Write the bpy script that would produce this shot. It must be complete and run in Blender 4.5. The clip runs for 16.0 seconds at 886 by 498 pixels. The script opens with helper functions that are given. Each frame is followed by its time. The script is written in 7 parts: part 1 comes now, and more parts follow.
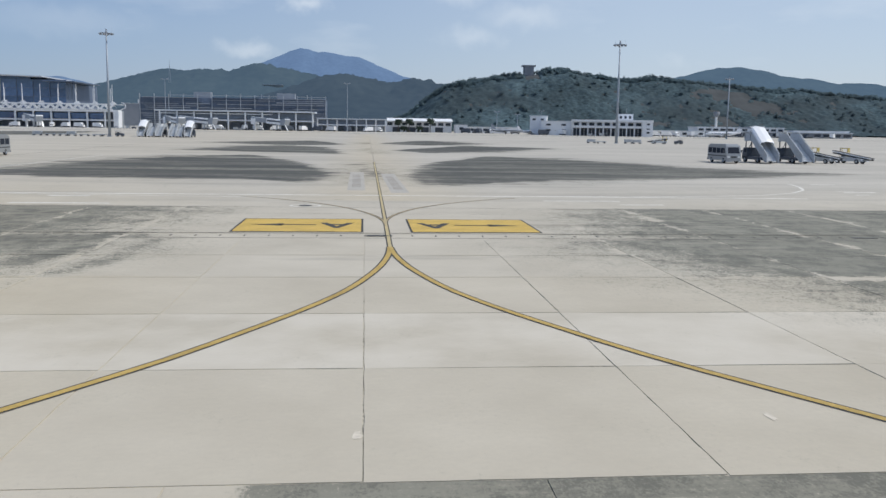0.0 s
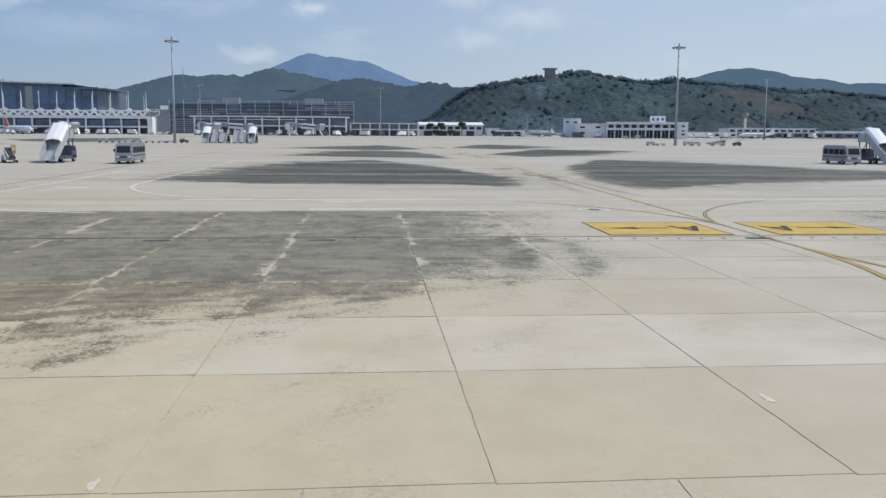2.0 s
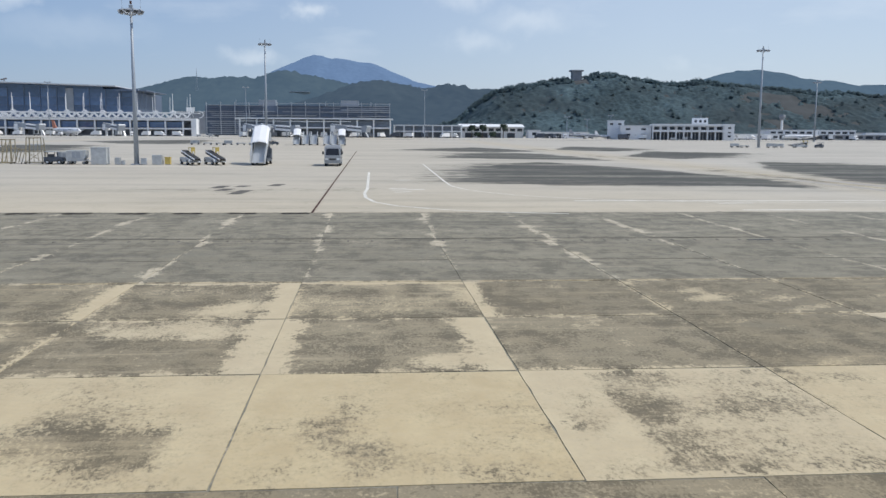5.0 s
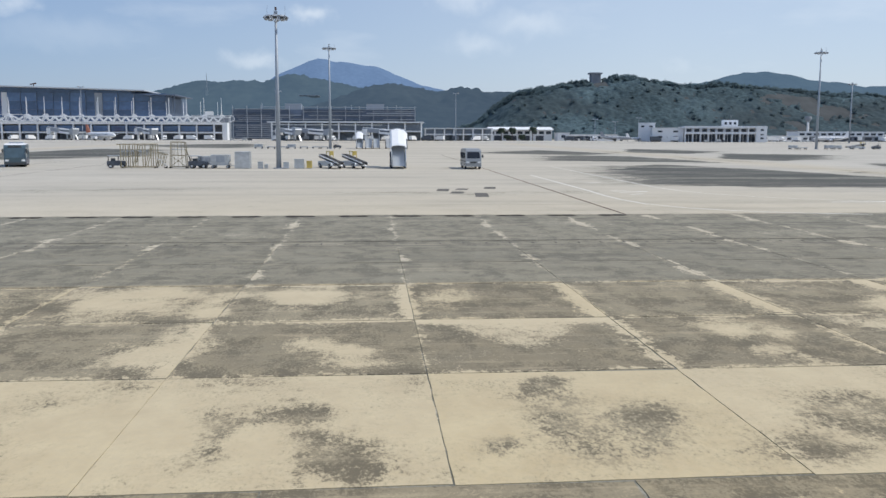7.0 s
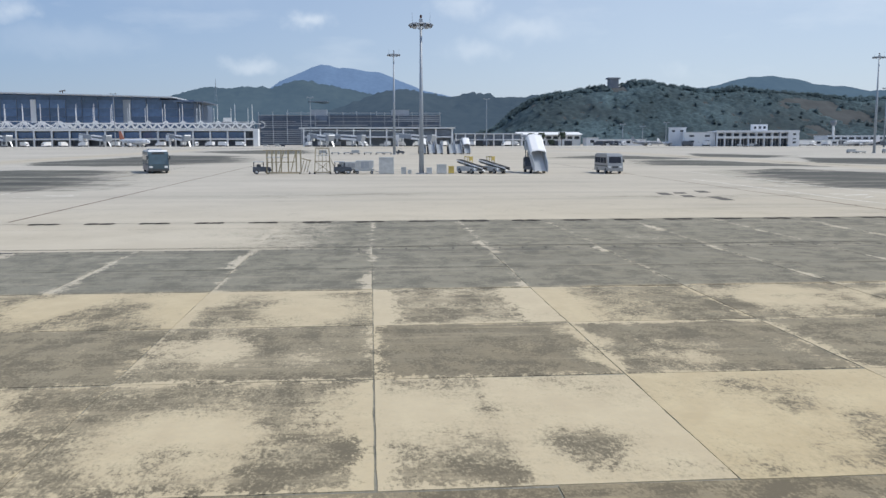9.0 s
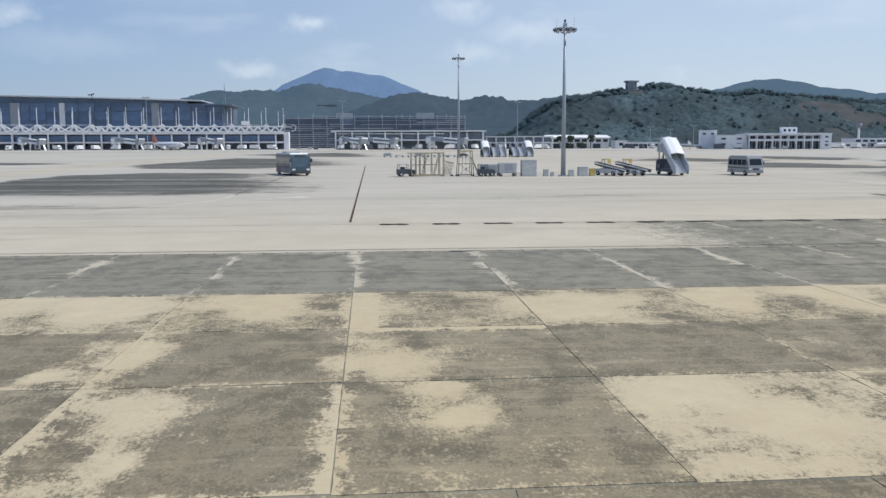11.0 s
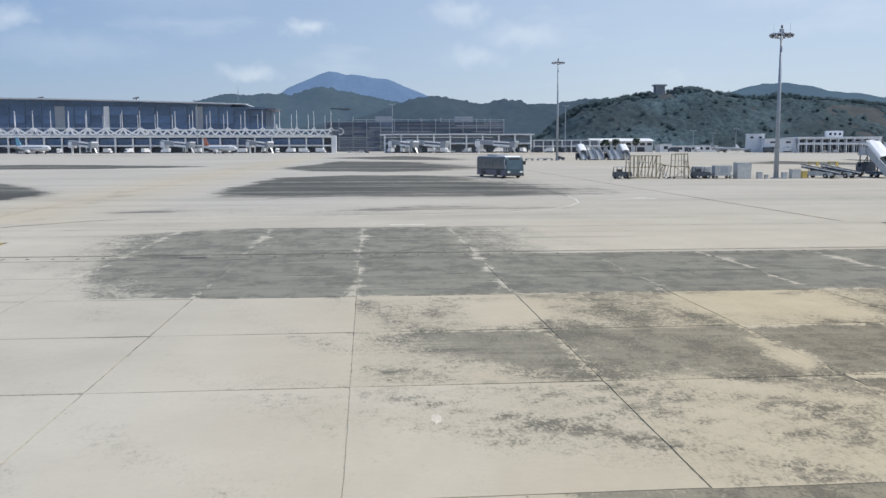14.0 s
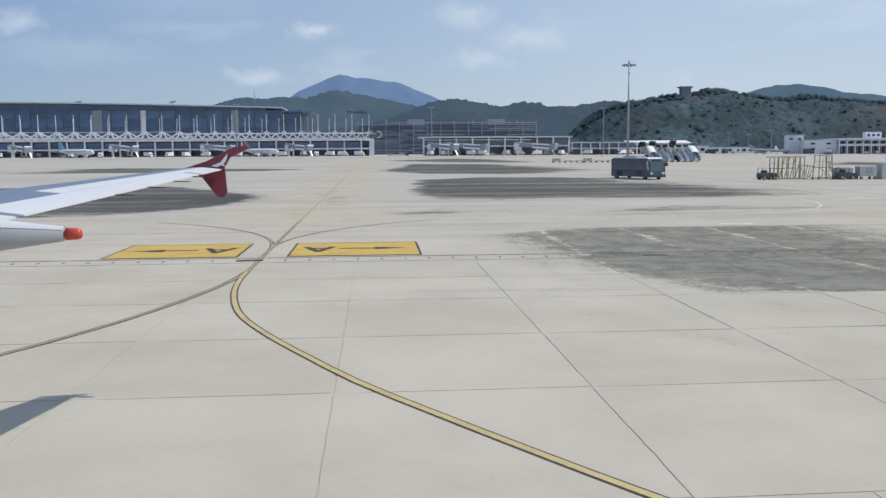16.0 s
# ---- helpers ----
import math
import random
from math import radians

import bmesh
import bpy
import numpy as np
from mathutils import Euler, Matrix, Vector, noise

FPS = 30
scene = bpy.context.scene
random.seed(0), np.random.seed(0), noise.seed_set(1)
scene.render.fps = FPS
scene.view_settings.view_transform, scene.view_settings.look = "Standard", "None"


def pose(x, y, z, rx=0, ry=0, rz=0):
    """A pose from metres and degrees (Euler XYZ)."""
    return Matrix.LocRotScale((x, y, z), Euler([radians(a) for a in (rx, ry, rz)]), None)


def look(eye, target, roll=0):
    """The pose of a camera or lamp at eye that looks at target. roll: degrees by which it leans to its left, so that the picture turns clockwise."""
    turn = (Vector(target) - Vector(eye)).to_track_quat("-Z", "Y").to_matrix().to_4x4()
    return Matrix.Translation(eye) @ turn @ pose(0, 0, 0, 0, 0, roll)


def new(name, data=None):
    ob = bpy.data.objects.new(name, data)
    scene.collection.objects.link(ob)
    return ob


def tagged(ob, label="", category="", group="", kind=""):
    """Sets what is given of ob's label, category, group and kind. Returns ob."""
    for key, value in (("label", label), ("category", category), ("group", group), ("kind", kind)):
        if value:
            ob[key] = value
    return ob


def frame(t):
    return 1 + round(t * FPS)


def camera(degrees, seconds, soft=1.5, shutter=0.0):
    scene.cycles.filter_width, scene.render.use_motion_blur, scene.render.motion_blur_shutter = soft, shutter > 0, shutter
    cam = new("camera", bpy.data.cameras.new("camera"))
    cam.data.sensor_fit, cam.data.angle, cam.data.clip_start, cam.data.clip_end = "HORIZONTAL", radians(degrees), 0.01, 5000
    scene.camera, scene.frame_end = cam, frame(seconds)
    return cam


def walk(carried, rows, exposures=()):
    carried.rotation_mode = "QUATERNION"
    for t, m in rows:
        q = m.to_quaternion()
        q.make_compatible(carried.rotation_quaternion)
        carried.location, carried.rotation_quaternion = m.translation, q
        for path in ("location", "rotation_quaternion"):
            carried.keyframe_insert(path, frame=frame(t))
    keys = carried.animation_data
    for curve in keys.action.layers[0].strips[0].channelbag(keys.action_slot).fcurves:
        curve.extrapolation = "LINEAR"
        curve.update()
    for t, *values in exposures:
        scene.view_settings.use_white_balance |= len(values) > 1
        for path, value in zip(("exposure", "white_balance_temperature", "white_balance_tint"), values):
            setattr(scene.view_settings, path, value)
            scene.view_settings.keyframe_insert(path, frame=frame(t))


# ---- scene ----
# ---------------------------------------------------------------- camera and its way
cam = camera(53.1, 16.0)
ROWS = [  # seconds, x, y, z, turn to the right, tilt, lean
    (0.0, 0.0, 0.0, 4.64, 5.116, -7.761, 0.859),
    (0.5, -4.08, 0.02, 4.64, 5.097, -7.743, 0.823),
    (1.0, -8.22, 0.03, 4.64, 5.036, -7.688, 0.718),
    (1.5, -12.42, 0.04, 4.64, 4.854, -7.559, 0.527),
    (2.0, -16.66, 0.04, 4.63, 4.724, -7.548, 0.353),
    (2.5, -20.95, 0.04, 4.63, 4.618, -7.566, 0.282),
    (3.0, -25.28, 0.04, 4.63, 4.652, -7.485, 0.323),
    (3.75, -31.83, 0.02, 4.63, 4.678, -7.467, 0.329),
    (4.6, -39.34, 0.0, 4.62, 4.708, -7.447, 0.335),
    (5.5, -47.4, -0.02, 4.62, 4.739, -7.425, 0.342),
    (6.0, -51.92, -0.04, 4.62, 4.699, -7.351, 0.255),
    (6.5, -56.48, -0.06, 4.62, 4.697, -7.245, 0.174),
    (7.0, -61.08, -0.07, 4.61, 4.648, -7.257, 0.129),
    (7.5, -65.71, -0.09, 4.61, 4.676, -7.163, 0.091),
    (8.0, -70.4, -0.1, 4.61, 4.689, -7.049, -0.043),
    (8.75, -77.5, -0.12, 4.61, 4.661, -6.944, -0.09),
    (9.6, -85.68, -0.14, 4.6, 4.63, -6.824, -0.143),
    (10.5, -94.49, -0.14, 4.6, 4.596, -6.697, -0.2),
    (11.0, -99.44, -0.14, 4.6, 4.716, -6.718, -0.158),
    (11.5, -104.42, -0.14, 4.6, 4.911, -6.64, -0.062),
    (12.0, -109.44, -0.12, 4.59, 4.95, -6.581, -0.035),
    (12.5, -114.48, -0.11, 4.59, 5.023, -6.575, -0.005),
    (13.0, -119.53, -0.09, 4.59, 5.034, -6.546, 0.044),
    (13.5, -124.58, -0.06, 4.59, 5.039, -6.615, 0.001),
    (14.0, -129.61, -0.02, 4.59, 4.819, -6.494, -0.123),
    (14.5, -134.61, 0.02, 4.58, 4.759, -6.369, -0.145),
    (15.0, -139.55, 0.07, 4.58, 4.613, -6.347, -0.107),
    (15.5, -144.42, 0.13, 4.58, 4.416, -6.363, -0.173),
    (16.0, -149.17, 0.2, 4.58, 4.391, -6.314, -0.332),
]


def aim(x, y, z, turn, tilt, lean):
    a, b = radians(turn), radians(tilt)
    way = Vector((math.sin(a) * math.cos(b), math.cos(a) * math.cos(b), math.sin(b)))
    return look((x, y, z), Vector((x, y, z)) + way, lean)


walk(cam, [(r[0], aim(*r[1:])) for r in ROWS], exposures=[(0, -0.13, 6500, 10), (3, -0.13, 6500, 10), (6, 0.0, 6500, 10), (14.5, 0.0, 6500, 10), (16, -0.1, 6500, 10)])

# ---------------------------------------------------------------- sky and sun
SUN_WAY = Vector((-3.0, 0.45, -4.3)).normalized()
sun = new("sun", bpy.data.lights.new("sun", "SUN"))
sun.data.energy, sun.data.angle, sun.data.color = 3.1, radians(0.6), (1.0, 0.955, 0.88)
sun.matrix_world = look((0, 0, 200), Vector((0, 0, 200)) + SUN_WAY)

world = bpy.data.worlds.new("sky")
scene.world = world
world.use_nodes = True
wn, wl = world.node_tree.nodes, world.node_tree.links
wn.clear()
w_out = wn.new("ShaderNodeOutputWorld")
w_bg = wn.new("ShaderNodeBackground")
w_sky = wn.new("ShaderNodeTexSky")
w_sky.sky_type, w_sky.sun_disc = "NISHITA", False
w_sky.sun_elevation = math.asin(-SUN_WAY.z)
w_sky.sun_rotation = math.atan2(-SUN_WAY.x, -SUN_WAY.y)
w_sky.air_density, w_sky.dust_density, w_sky.ozone_density = 1.0, 0.6, 1.5
w_geo = wn.new("ShaderNodeTexCoord")
w_map = wn.new("ShaderNodeMapping")
w_map.inputs["Scale"].default_value = (1.0, 1.0, 3.2)
w_noise = wn.new("ShaderNodeTexNoise")
w_noise.inputs["Scale"].default_value, w_noise.inputs["Detail"].default_value = 7.5, 7
w_noise.inputs["Roughness"].default_value = 0.55
w_ramp = wn.new("ShaderNodeValToRGB")
w_ramp.color_ramp.elements[0].position, w_ramp.color_ramp.elements[1].position = 0.56, 0.74
w_ramp.color_ramp.elements[1].color = (0.16, 0.16, 0.16, 1)
w_mix = wn.new("ShaderNodeMixRGB")
w_mix.inputs["Color2"].default_value = (7.2, 7.8, 8.4, 1)
w_bg.inputs["Strength"].default_value = 0.12
wl.new(w_geo.outputs["Generated"], w_map.inputs["Vector"])
wl.new(w_map.outputs["Vector"], w_noise.inputs["Vector"])
wl.new(w_noise.outputs["Fac"], w_ramp.inputs["Fac"])
# small fair-weather clouds low over the hills: direction, half width, half height, density
CLOUDS = ((-0.35, 0.131, 0.019, 0.0125, 0.6), (-0.062, 0.131, 0.021, 0.009, 0.75), (-0.126, 0.081, 0.028, 0.0085, 0.6), (0.101, 0.146, 0.029, 0.012, 0.55),
          (0.175, 0.122, 0.043, 0.013, 0.5), (0.114, 0.099, 0.032, 0.011, 0.45), (-0.304, 0.103, 0.075, 0.015, 0.22), (0.328, 0.074, 0.013, 0.0065, 0.2),
          (-0.2, 0.16, 0.09, 0.02, 0.15), (0.42, 0.16, 0.06, 0.018, 0.3))
w_rag = wn.new("ShaderNodeTexNoise")
w_rag.inputs["Scale"].default_value, w_rag.inputs["Detail"].default_value = 48.0, 6
w_off, w_size, w_dir = wn.new("ShaderNodeVectorMath"), wn.new("ShaderNodeVectorMath"), wn.new("ShaderNodeVectorMath")
w_off.operation, w_size.operation, w_dir.operation = "SUBTRACT", "MULTIPLY", "ADD"
w_off.inputs[1].default_value = (0.5, 0.5, 0.5)
w_size.inputs[1].default_value = (0.05, 0.0, 0.024)
wl.new(w_geo.outputs["Generated"], w_rag.inputs["Vector"])
wl.new(w_rag.outputs["Color"], w_off.inputs[0])
wl.new(w_off.outputs["Vector"], w_size.inputs[0])
wl.new(w_geo.outputs["Generated"], w_dir.inputs[0])
wl.new(w_size.outputs["Vector"], w_dir.inputs[1])
w_sum = w_ramp.outputs["Color"]
for cx, cz, half_w, half_h, dense in CLOUDS:
    w_puff, w_len, w_soft, w_most = wn.new("ShaderNodeMapping"), wn.new("ShaderNodeVectorMath"), wn.new("ShaderNodeMapRange"), wn.new("ShaderNodeMath")
    half_w, half_h = half_w * 0.8, half_h * 0.85
    w_puff.inputs["Scale"].default_value = (1 / half_w, 0.0, 1 / half_h)
    w_puff.inputs["Location"].default_value = (-cx / half_w, 0.0, -cz / half_h)
    w_len.operation, w_most.operation = "LENGTH", "MAXIMUM"
    w_soft.interpolation_type = "SMOOTHSTEP"
    for key, value in (("From Min", 0.0), ("From Max", 1.9), ("To Min", dense * 0.65), ("To Max", 0.0)):
        w_soft.inputs[key].default_value = value
    wl.new(w_dir.outputs["Vector"], w_puff.inputs["Vector"])
    wl.new(w_puff.outputs["Vector"], w_len.inputs[0])
    wl.new(w_len.outputs["Value"], w_soft.inputs["Value"])
    wl.new(w_soft.outputs["Result"], w_most.inputs[0])
    wl.new(w_sum, w_most.inputs[1])
    w_sum = w_most.outputs[0]
wl.new(w_sum, w_mix.inputs["Fac"])
w_haze = wn.new("ShaderNodeMixRGB")
w_haze.inputs["Fac"].default_value = 0.62
w_sep = wn.new("ShaderNodeSeparateXYZ")
w_side = wn.new("ShaderNodeMapRange")
w_side.inputs["From Min"].default_value, w_side.inputs["From Max"].default_value = -0.5, 0.3
w_glare = wn.new("ShaderNodeMixRGB")  # whiter towards the sun
w_glare.inputs["Color1"].default_value = (1.45, 2.5, 4.8, 1)
w_glare.inputs["Color2"].default_value = (4.6, 5.5, 7.1, 1)
wl.new(w_geo.outputs["Generated"], w_sep.inputs["Vector"])
wl.new(w_sep.outputs["X"], w_side.inputs["Value"])
wl.new(w_side.outputs["Result"], w_glare.inputs["Fac"])
wl.new(w_glare.outputs["Color"], w_haze.inputs["Color2"])
wl.new(w_sky.outputs["Color"], w_haze.inputs["Color1"])
wl.new(w_haze.outputs["Color"], w_mix.inputs["Color1"])
wl.new(w_mix.outputs["Color"], w_bg.inputs["Color"])
wl.new(w_bg.outputs["Background"], w_out.inputs["Surface"])


# ---------------------------------------------------------------- materials
def mat(name, color, rough=0.6, metal=0.0, vary=0.12, grain=40.0, blotch=1.5, bump=0.0, rand=0.0, spec=0.5):
    """A plain surface with variation at two scales, and per piece where rand is set."""
    m = bpy.data.materials.new(name)
    m.use_nodes = True
    n, l = m.node_tree.nodes, m.node_tree.links
    b = n["Principled BSDF"]
    b.inputs["Roughness"].default_value, b.inputs["Metallic"].default_value = rough, metal
    b.inputs["Specular IOR Level"].default_value = spec
    tc = n.new("ShaderNodeTexCoord")
    n1, n2 = n.new("ShaderNodeTexNoise"), n.new("ShaderNodeTexNoise")
    n1.inputs["Scale"].default_value, n2.inputs["Scale"].default_value = grain, blotch
    n1.inputs["Detail"].default_value, n2.inputs["Detail"].default_value = 3, 4
    add = n.new("ShaderNodeMath")
    add.operation = "ADD"
    rng = n.new("ShaderNodeMapRange")
    rng.inputs["From Min"].default_value, rng.inputs["From Max"].default_value = 0.55, 1.45
    rng.inputs["To Min"].default_value, rng.inputs["To Max"].default_value = 1 - vary, 1 + vary
    hsv = n.new("ShaderNodeHueSaturation")
    hsv.inputs["Color"].default_value = (*color, 1)
    for q in (n1, n2):
        l.new(tc.outputs["Object"], q.inputs["Vector"])
    l.new(n1.outputs["Fac"], add.inputs[0])
    l.new(n2.outputs["Fac"], add.inputs[1])
    l.new(add.outputs[0], rng.inputs["Value"])
    last = rng.outputs["Result"]
    if rand:
        info = n.new("ShaderNodeObjectInfo")
        r2 = n.new("ShaderNodeMapRange")
        r2.inputs["To Min"].default_value, r2.inputs["To Max"].default_value = 1 - rand, 1 + rand
        mul = n.new("ShaderNodeMath")
        mul.operation = "MULTIPLY"
        l.new(info.outputs["Random"], r2.inputs["Value"])
        l.new(r2.outputs["Result"], mul.inputs[0])
        l.new(last, mul.inputs[1])
        last = mul.outputs[0]
    l.new(last, hsv.inputs["Value"])
    l.new(hsv.outputs["Color"], b.inputs["Base Color"])
    if bump:
        bp = n.new("ShaderNodeBump")
        bp.inputs["Strength"].default_value = bump
        bp.inputs["Distance"].default_value = 0.02
        l.new(n1.outputs["Fac"], bp.inputs["Height"])
        l.new(bp.outputs["Normal"], b.inputs["Normal"])
    return m


def concrete_material():
    """Apron concrete: pale or cream, with grey-brown lichen where the attribute 'grime' is high."""
    m = bpy.data.materials.new("apron_concrete")
    m.use_nodes = True
    n, l = m.node_tree.nodes, m.node_tree.links
    b = n["Principled BSDF"]
    b.inputs["Roughness"].default_value = 0.85
    b.inputs["Specular IOR Level"].default_value = 0.25
    geo = n.new("ShaderNodeNewGeometry")
    grime, cream, rubber, bleach, row, strip, near, far = (n.new("ShaderNodeAttribute") for _ in range(8))
    for q, key in zip((grime, cream, rubber, bleach, row, strip, near, far), ("grime", "cream", "rubber", "bleach", "row", "strip", "near", "far")):
        q.attribute_name = key

    def noise_of(scale, stretch, detail=6.0, rough=0.6):
        mp, q = n.new("ShaderNodeMapping"), n.new("ShaderNodeTexNoise")
        mp.inputs["Scale"].default_value = stretch
        q.inputs["Scale"].default_value, q.inputs["Detail"].default_value = scale, detail
        q.inputs["Roughness"].default_value = rough
        l.new(geo.outputs["Position"], mp.inputs["Vector"])
        l.new(mp.outputs["Vector"], q.inputs["Vector"])
        return q.outputs["Fac"]

    def math2(op, a, c):
        q = n.new("ShaderNodeMath")
        q.operation = op
        for k, v in enumerate((a, c)):
            if isinstance(v, (int, float)):
                q.inputs[k].default_value = v
            else:
                l.new(v, q.inputs[k])
        return q.outputs[0]

    def rng(v, a, c, lo, hi, smooth=False):
        q = n.new("ShaderNodeMapRange")
        q.interpolation_type = "SMOOTHSTEP" if smooth else "LINEAR"
        for k, w in zip(("From Min", "From Max", "To Min", "To Max"), (a, c, lo, hi)):
            q.inputs[k].default_value = w
        l.new(v, q.inputs["Value"])
        return q.outputs["Result"]

    def mix(fac, c1, c2):
        q = n.new("ShaderNodeMixRGB")
        for k, v in (("Fac", fac), ("Color1", c1), ("Color2", c2)):
            if isinstance(v, tuple):
                q.inputs[k].default_value = (*v, 1)
            else:
                l.new(v, q.inputs[k])
        return q.outputs["Color"]

    big = noise_of(0.22, (1, 1, 1), 5)
    streak = noise_of(0.55, (0.35, 1.6, 1), 7, 0.65)
    fine = noise_of(7.0, (1, 1, 1), 5, 0.7)
    long = noise_of(0.13, (0.16, 0.55, 1), 6, 0.62)
    crumb = noise_of(5.0, (1.1, 0.7, 1), 8, 0.75)
    thin = noise_of(1.6, (0.1, 1.3, 1), 6, 0.65)
    mid = noise_of(1.3, (1.1, 0.75, 1), 6, 0.62)
    grit = noise_of(17.0, (1.0, 0.55, 1), 4, 0.75)
    blot = noise_of(0.5, (1.0, 0.8, 1), 4, 0.55)
    pale = mix(rng(big, 0.35, 0.65, 0, 1), (0.455, 0.413, 0.333), (0.54, 0.494, 0.405))
    where = n.new("ShaderNodeSeparateXYZ")  # the pale concrete turns cooler and greyer with rising y
    l.new(geo.outputs["Position"], where.inputs["Vector"])
    pale = mix(rng(where.outputs["Y"], 48, 75, 0.0, 0.85), pale, mix(rng(long, 0.4, 0.62, 0, 1), (0.41, 0.388, 0.345), (0.505, 0.478, 0.425)))
    tan = mix(rng(mid, 0.35, 0.65, 0, 1), (0.5, 0.39, 0.215), (0.59, 0.478, 0.275))
    base = mix(cream.outputs["Fac"], pale, tan)
    base = mix(rng(fine, 0.3, 0.75, 0.0, 0.22), base, (0.33, 0.3, 0.25))
    info = n.new("ShaderNodeObjectInfo")
    base = mix(rng(info.outputs["Random"], 0, 1, 0.0, 0.16), base, (0.62, 0.58, 0.5))
    drag = noise_of(0.25, (0.12, 0.9, 1), 6, 0.65)  # faint wheel dirt dragged along the stands
    base = mix(math2("MULTIPLY", rng(drag, 0.5, 0.72, 0.0, 0.42), rng(where.outputs["Y"], 46, 54, 0.15, 1.0)), base, (0.24, 0.225, 0.195))
    base = mix(math2("MULTIPLY", bleach.outputs["Fac"], rng(big, 0.38, 0.6, 0.15, 0.75)), base, (0.62, 0.575, 0.49))
    # lichen: solid patches with ragged borders, darker growth and bare flecks inside
    def swing(v, k):
        return math2("MULTIPLY", math2("SUBTRACT", v, 0.5), k)

    wide = math2("ADD", math2("ADD", math2("MULTIPLY", swing(blot, 2.2), rng(cream.outputs["Fac"], 0.1, 0.8, 0.35, 1.0)), swing(mid, 0.7)), math2("ADD", swing(streak, 0.5), math2("ADD", swing(crumb, 1.9), swing(grit, 1.7))))
    # bare strips along the joints: each half slab has its own width, the strip's border is ragged
    cell = n.new("ShaderNodeCombineXYZ")
    l.new(math2("FLOOR", math2("MULTIPLY", where.outputs["X"], 0.4), 0.0), cell.inputs["X"])
    l.new(math2("FLOOR", math2("ADD", row.outputs["Fac"], 0.02), 0.0), cell.inputs["Y"])
    dice = n.new("ShaderNodeTexWhiteNoise")
    dice.noise_dimensions = "2D"
    l.new(cell.outputs["Vector"], dice.inputs["Vector"])
    luck = n.new("ShaderNodeSeparateColor")
    l.new(dice.outputs["Color"], luck.inputs["Color"])
    across = math2("SUBTRACT", math2("PINGPONG", where.outputs["X"], 2.5), math2("SUBTRACT", math2("MULTIPLY", math2("POWER", luck.outputs["Red"], 3.2), strip.outputs["Fac"]), 0.16))
    own = info.outputs["Random"]
    near_gap = math2("SUBTRACT", near.outputs["Fac"], rng(own, 0, 1, -0.16, 0.1))
    far_gap = math2("SUBTRACT", far.outputs["Fac"], math2("MULTIPLY", math2("POWER", math2("FRACT", math2("MULTIPLY", own, 7.3), 0.0), 2.5), 0.75))
    far_gap = math2("ADD", far_gap, 0.1)
    rag = math2("ADD", math2("ADD", swing(mid, 1.1), swing(crumb, 1.1)), swing(grit, 0.35))
    keep = rng(math2("ADD", math2("MINIMUM", across, math2("MINIMUM", near_gap, far_gap)), rag), -0.2, 0.26, 0.0, 1.0, True)
    live = math2("SUBTRACT", math2("MULTIPLY", grime.outputs["Fac"], keep), math2("MULTIPLY", math2("SUBTRACT", 1.0, keep), 0.12))
    wide = math2("ADD", math2("ADD", live, wide), math2("MULTIPLY", rubber.outputs["Fac"], swing(long, 3.0)))
    haze = rng(wide, -0.05, 0.6, 0.0, 0.32, True)
    wash = rng(wide, 0.36, 0.72, 0.0, 0.88, True)
    patch = noise_of(0.75, (1.0, 0.8, 1), 5, 0.6)
    deep = math2("MULTIPLY", rng(math2("ADD", mid, math2("ADD", swing(crumb, 0.7), math2("ADD", swing(blot, 0.9), swing(grit, 1.1)))), 0.42, 0.68, 0.0, 0.92, True), rng(wide, 0.45, 0.85, 0.5, 1.0))
    bare = math2("MULTIPLY", rng(math2("ADD", thin, math2("ADD", swing(crumb, 0.9), swing(grit, 0.5))), 0.56, 0.7, 0.0, 0.6, True), rng(wide, 0.4, 1.3, 1.0, 0.5))
    grey = mix(rng(streak, 0.3, 0.7, 0, 1), (0.158, 0.158, 0.128), (0.25, 0.246, 0.2))
    brown = mix(rng(blot, 0.35, 0.65, 0, 1), (0.165, 0.134, 0.085), (0.295, 0.24, 0.147))
    brown = mix(rng(patch, 0.45, 0.68, 0.0, 0.3), brown, (0.23, 0.21, 0.155))
    brown = mix(rng(math2("FRACT", math2("MULTIPLY", own, 3.7), 0.0), 0.2, 1.0, 0.0, 0.55), brown, (0.36, 0.305, 0.2))  # thinner growth on some slabs
    stain = mix(cream.outputs["Fac"], grey, brown)
    dark = mix(cream.outputs["Fac"], (0.105, 0.107, 0.09), (0.092, 0.076, 0.05))
    col = mix(haze, base, stain)
    col = mix(wash, col, mix(bare, mix(deep, stain, dark), base))
    tyre = noise_of(0.3, (0.05, 0.5, 1), 6, 0.7)
    rub = noise_of(0.17, (0.1, 1.0, 1), 5, 0.55)
    worn = noise_of(0.2, (0.35, 1.0, 1), 6, 0.65)  # paler places that later wheels have swept
    laid = rng(math2("ADD", rubber.outputs["Fac"], math2("ADD", math2("ADD", swing(tyre, 2.0), swing(worn, 0.9)), swing(long, 0.6))), 0.32, 0.6, 0.0, 0.95, True)
    black = math2("MULTIPLY", math2("MULTIPLY", rng(tyre, 0.44, 0.6, 1.0, 0.7), rng(worn, 0.5, 0.66, 1.0, 0.45)), rng(rub, 0.53, 0.59, 1.0, 0.35, True))
    col = mix(math2("MULTIPLY", math2("MINIMUM", math2("MULTIPLY", rubber.outputs["Fac"], 3.0), laid), black), col, (0.063, 0.063, 0.057))
    l.new(col, b.inputs["Base Color"])
    bp = n.new("ShaderNodeBump")
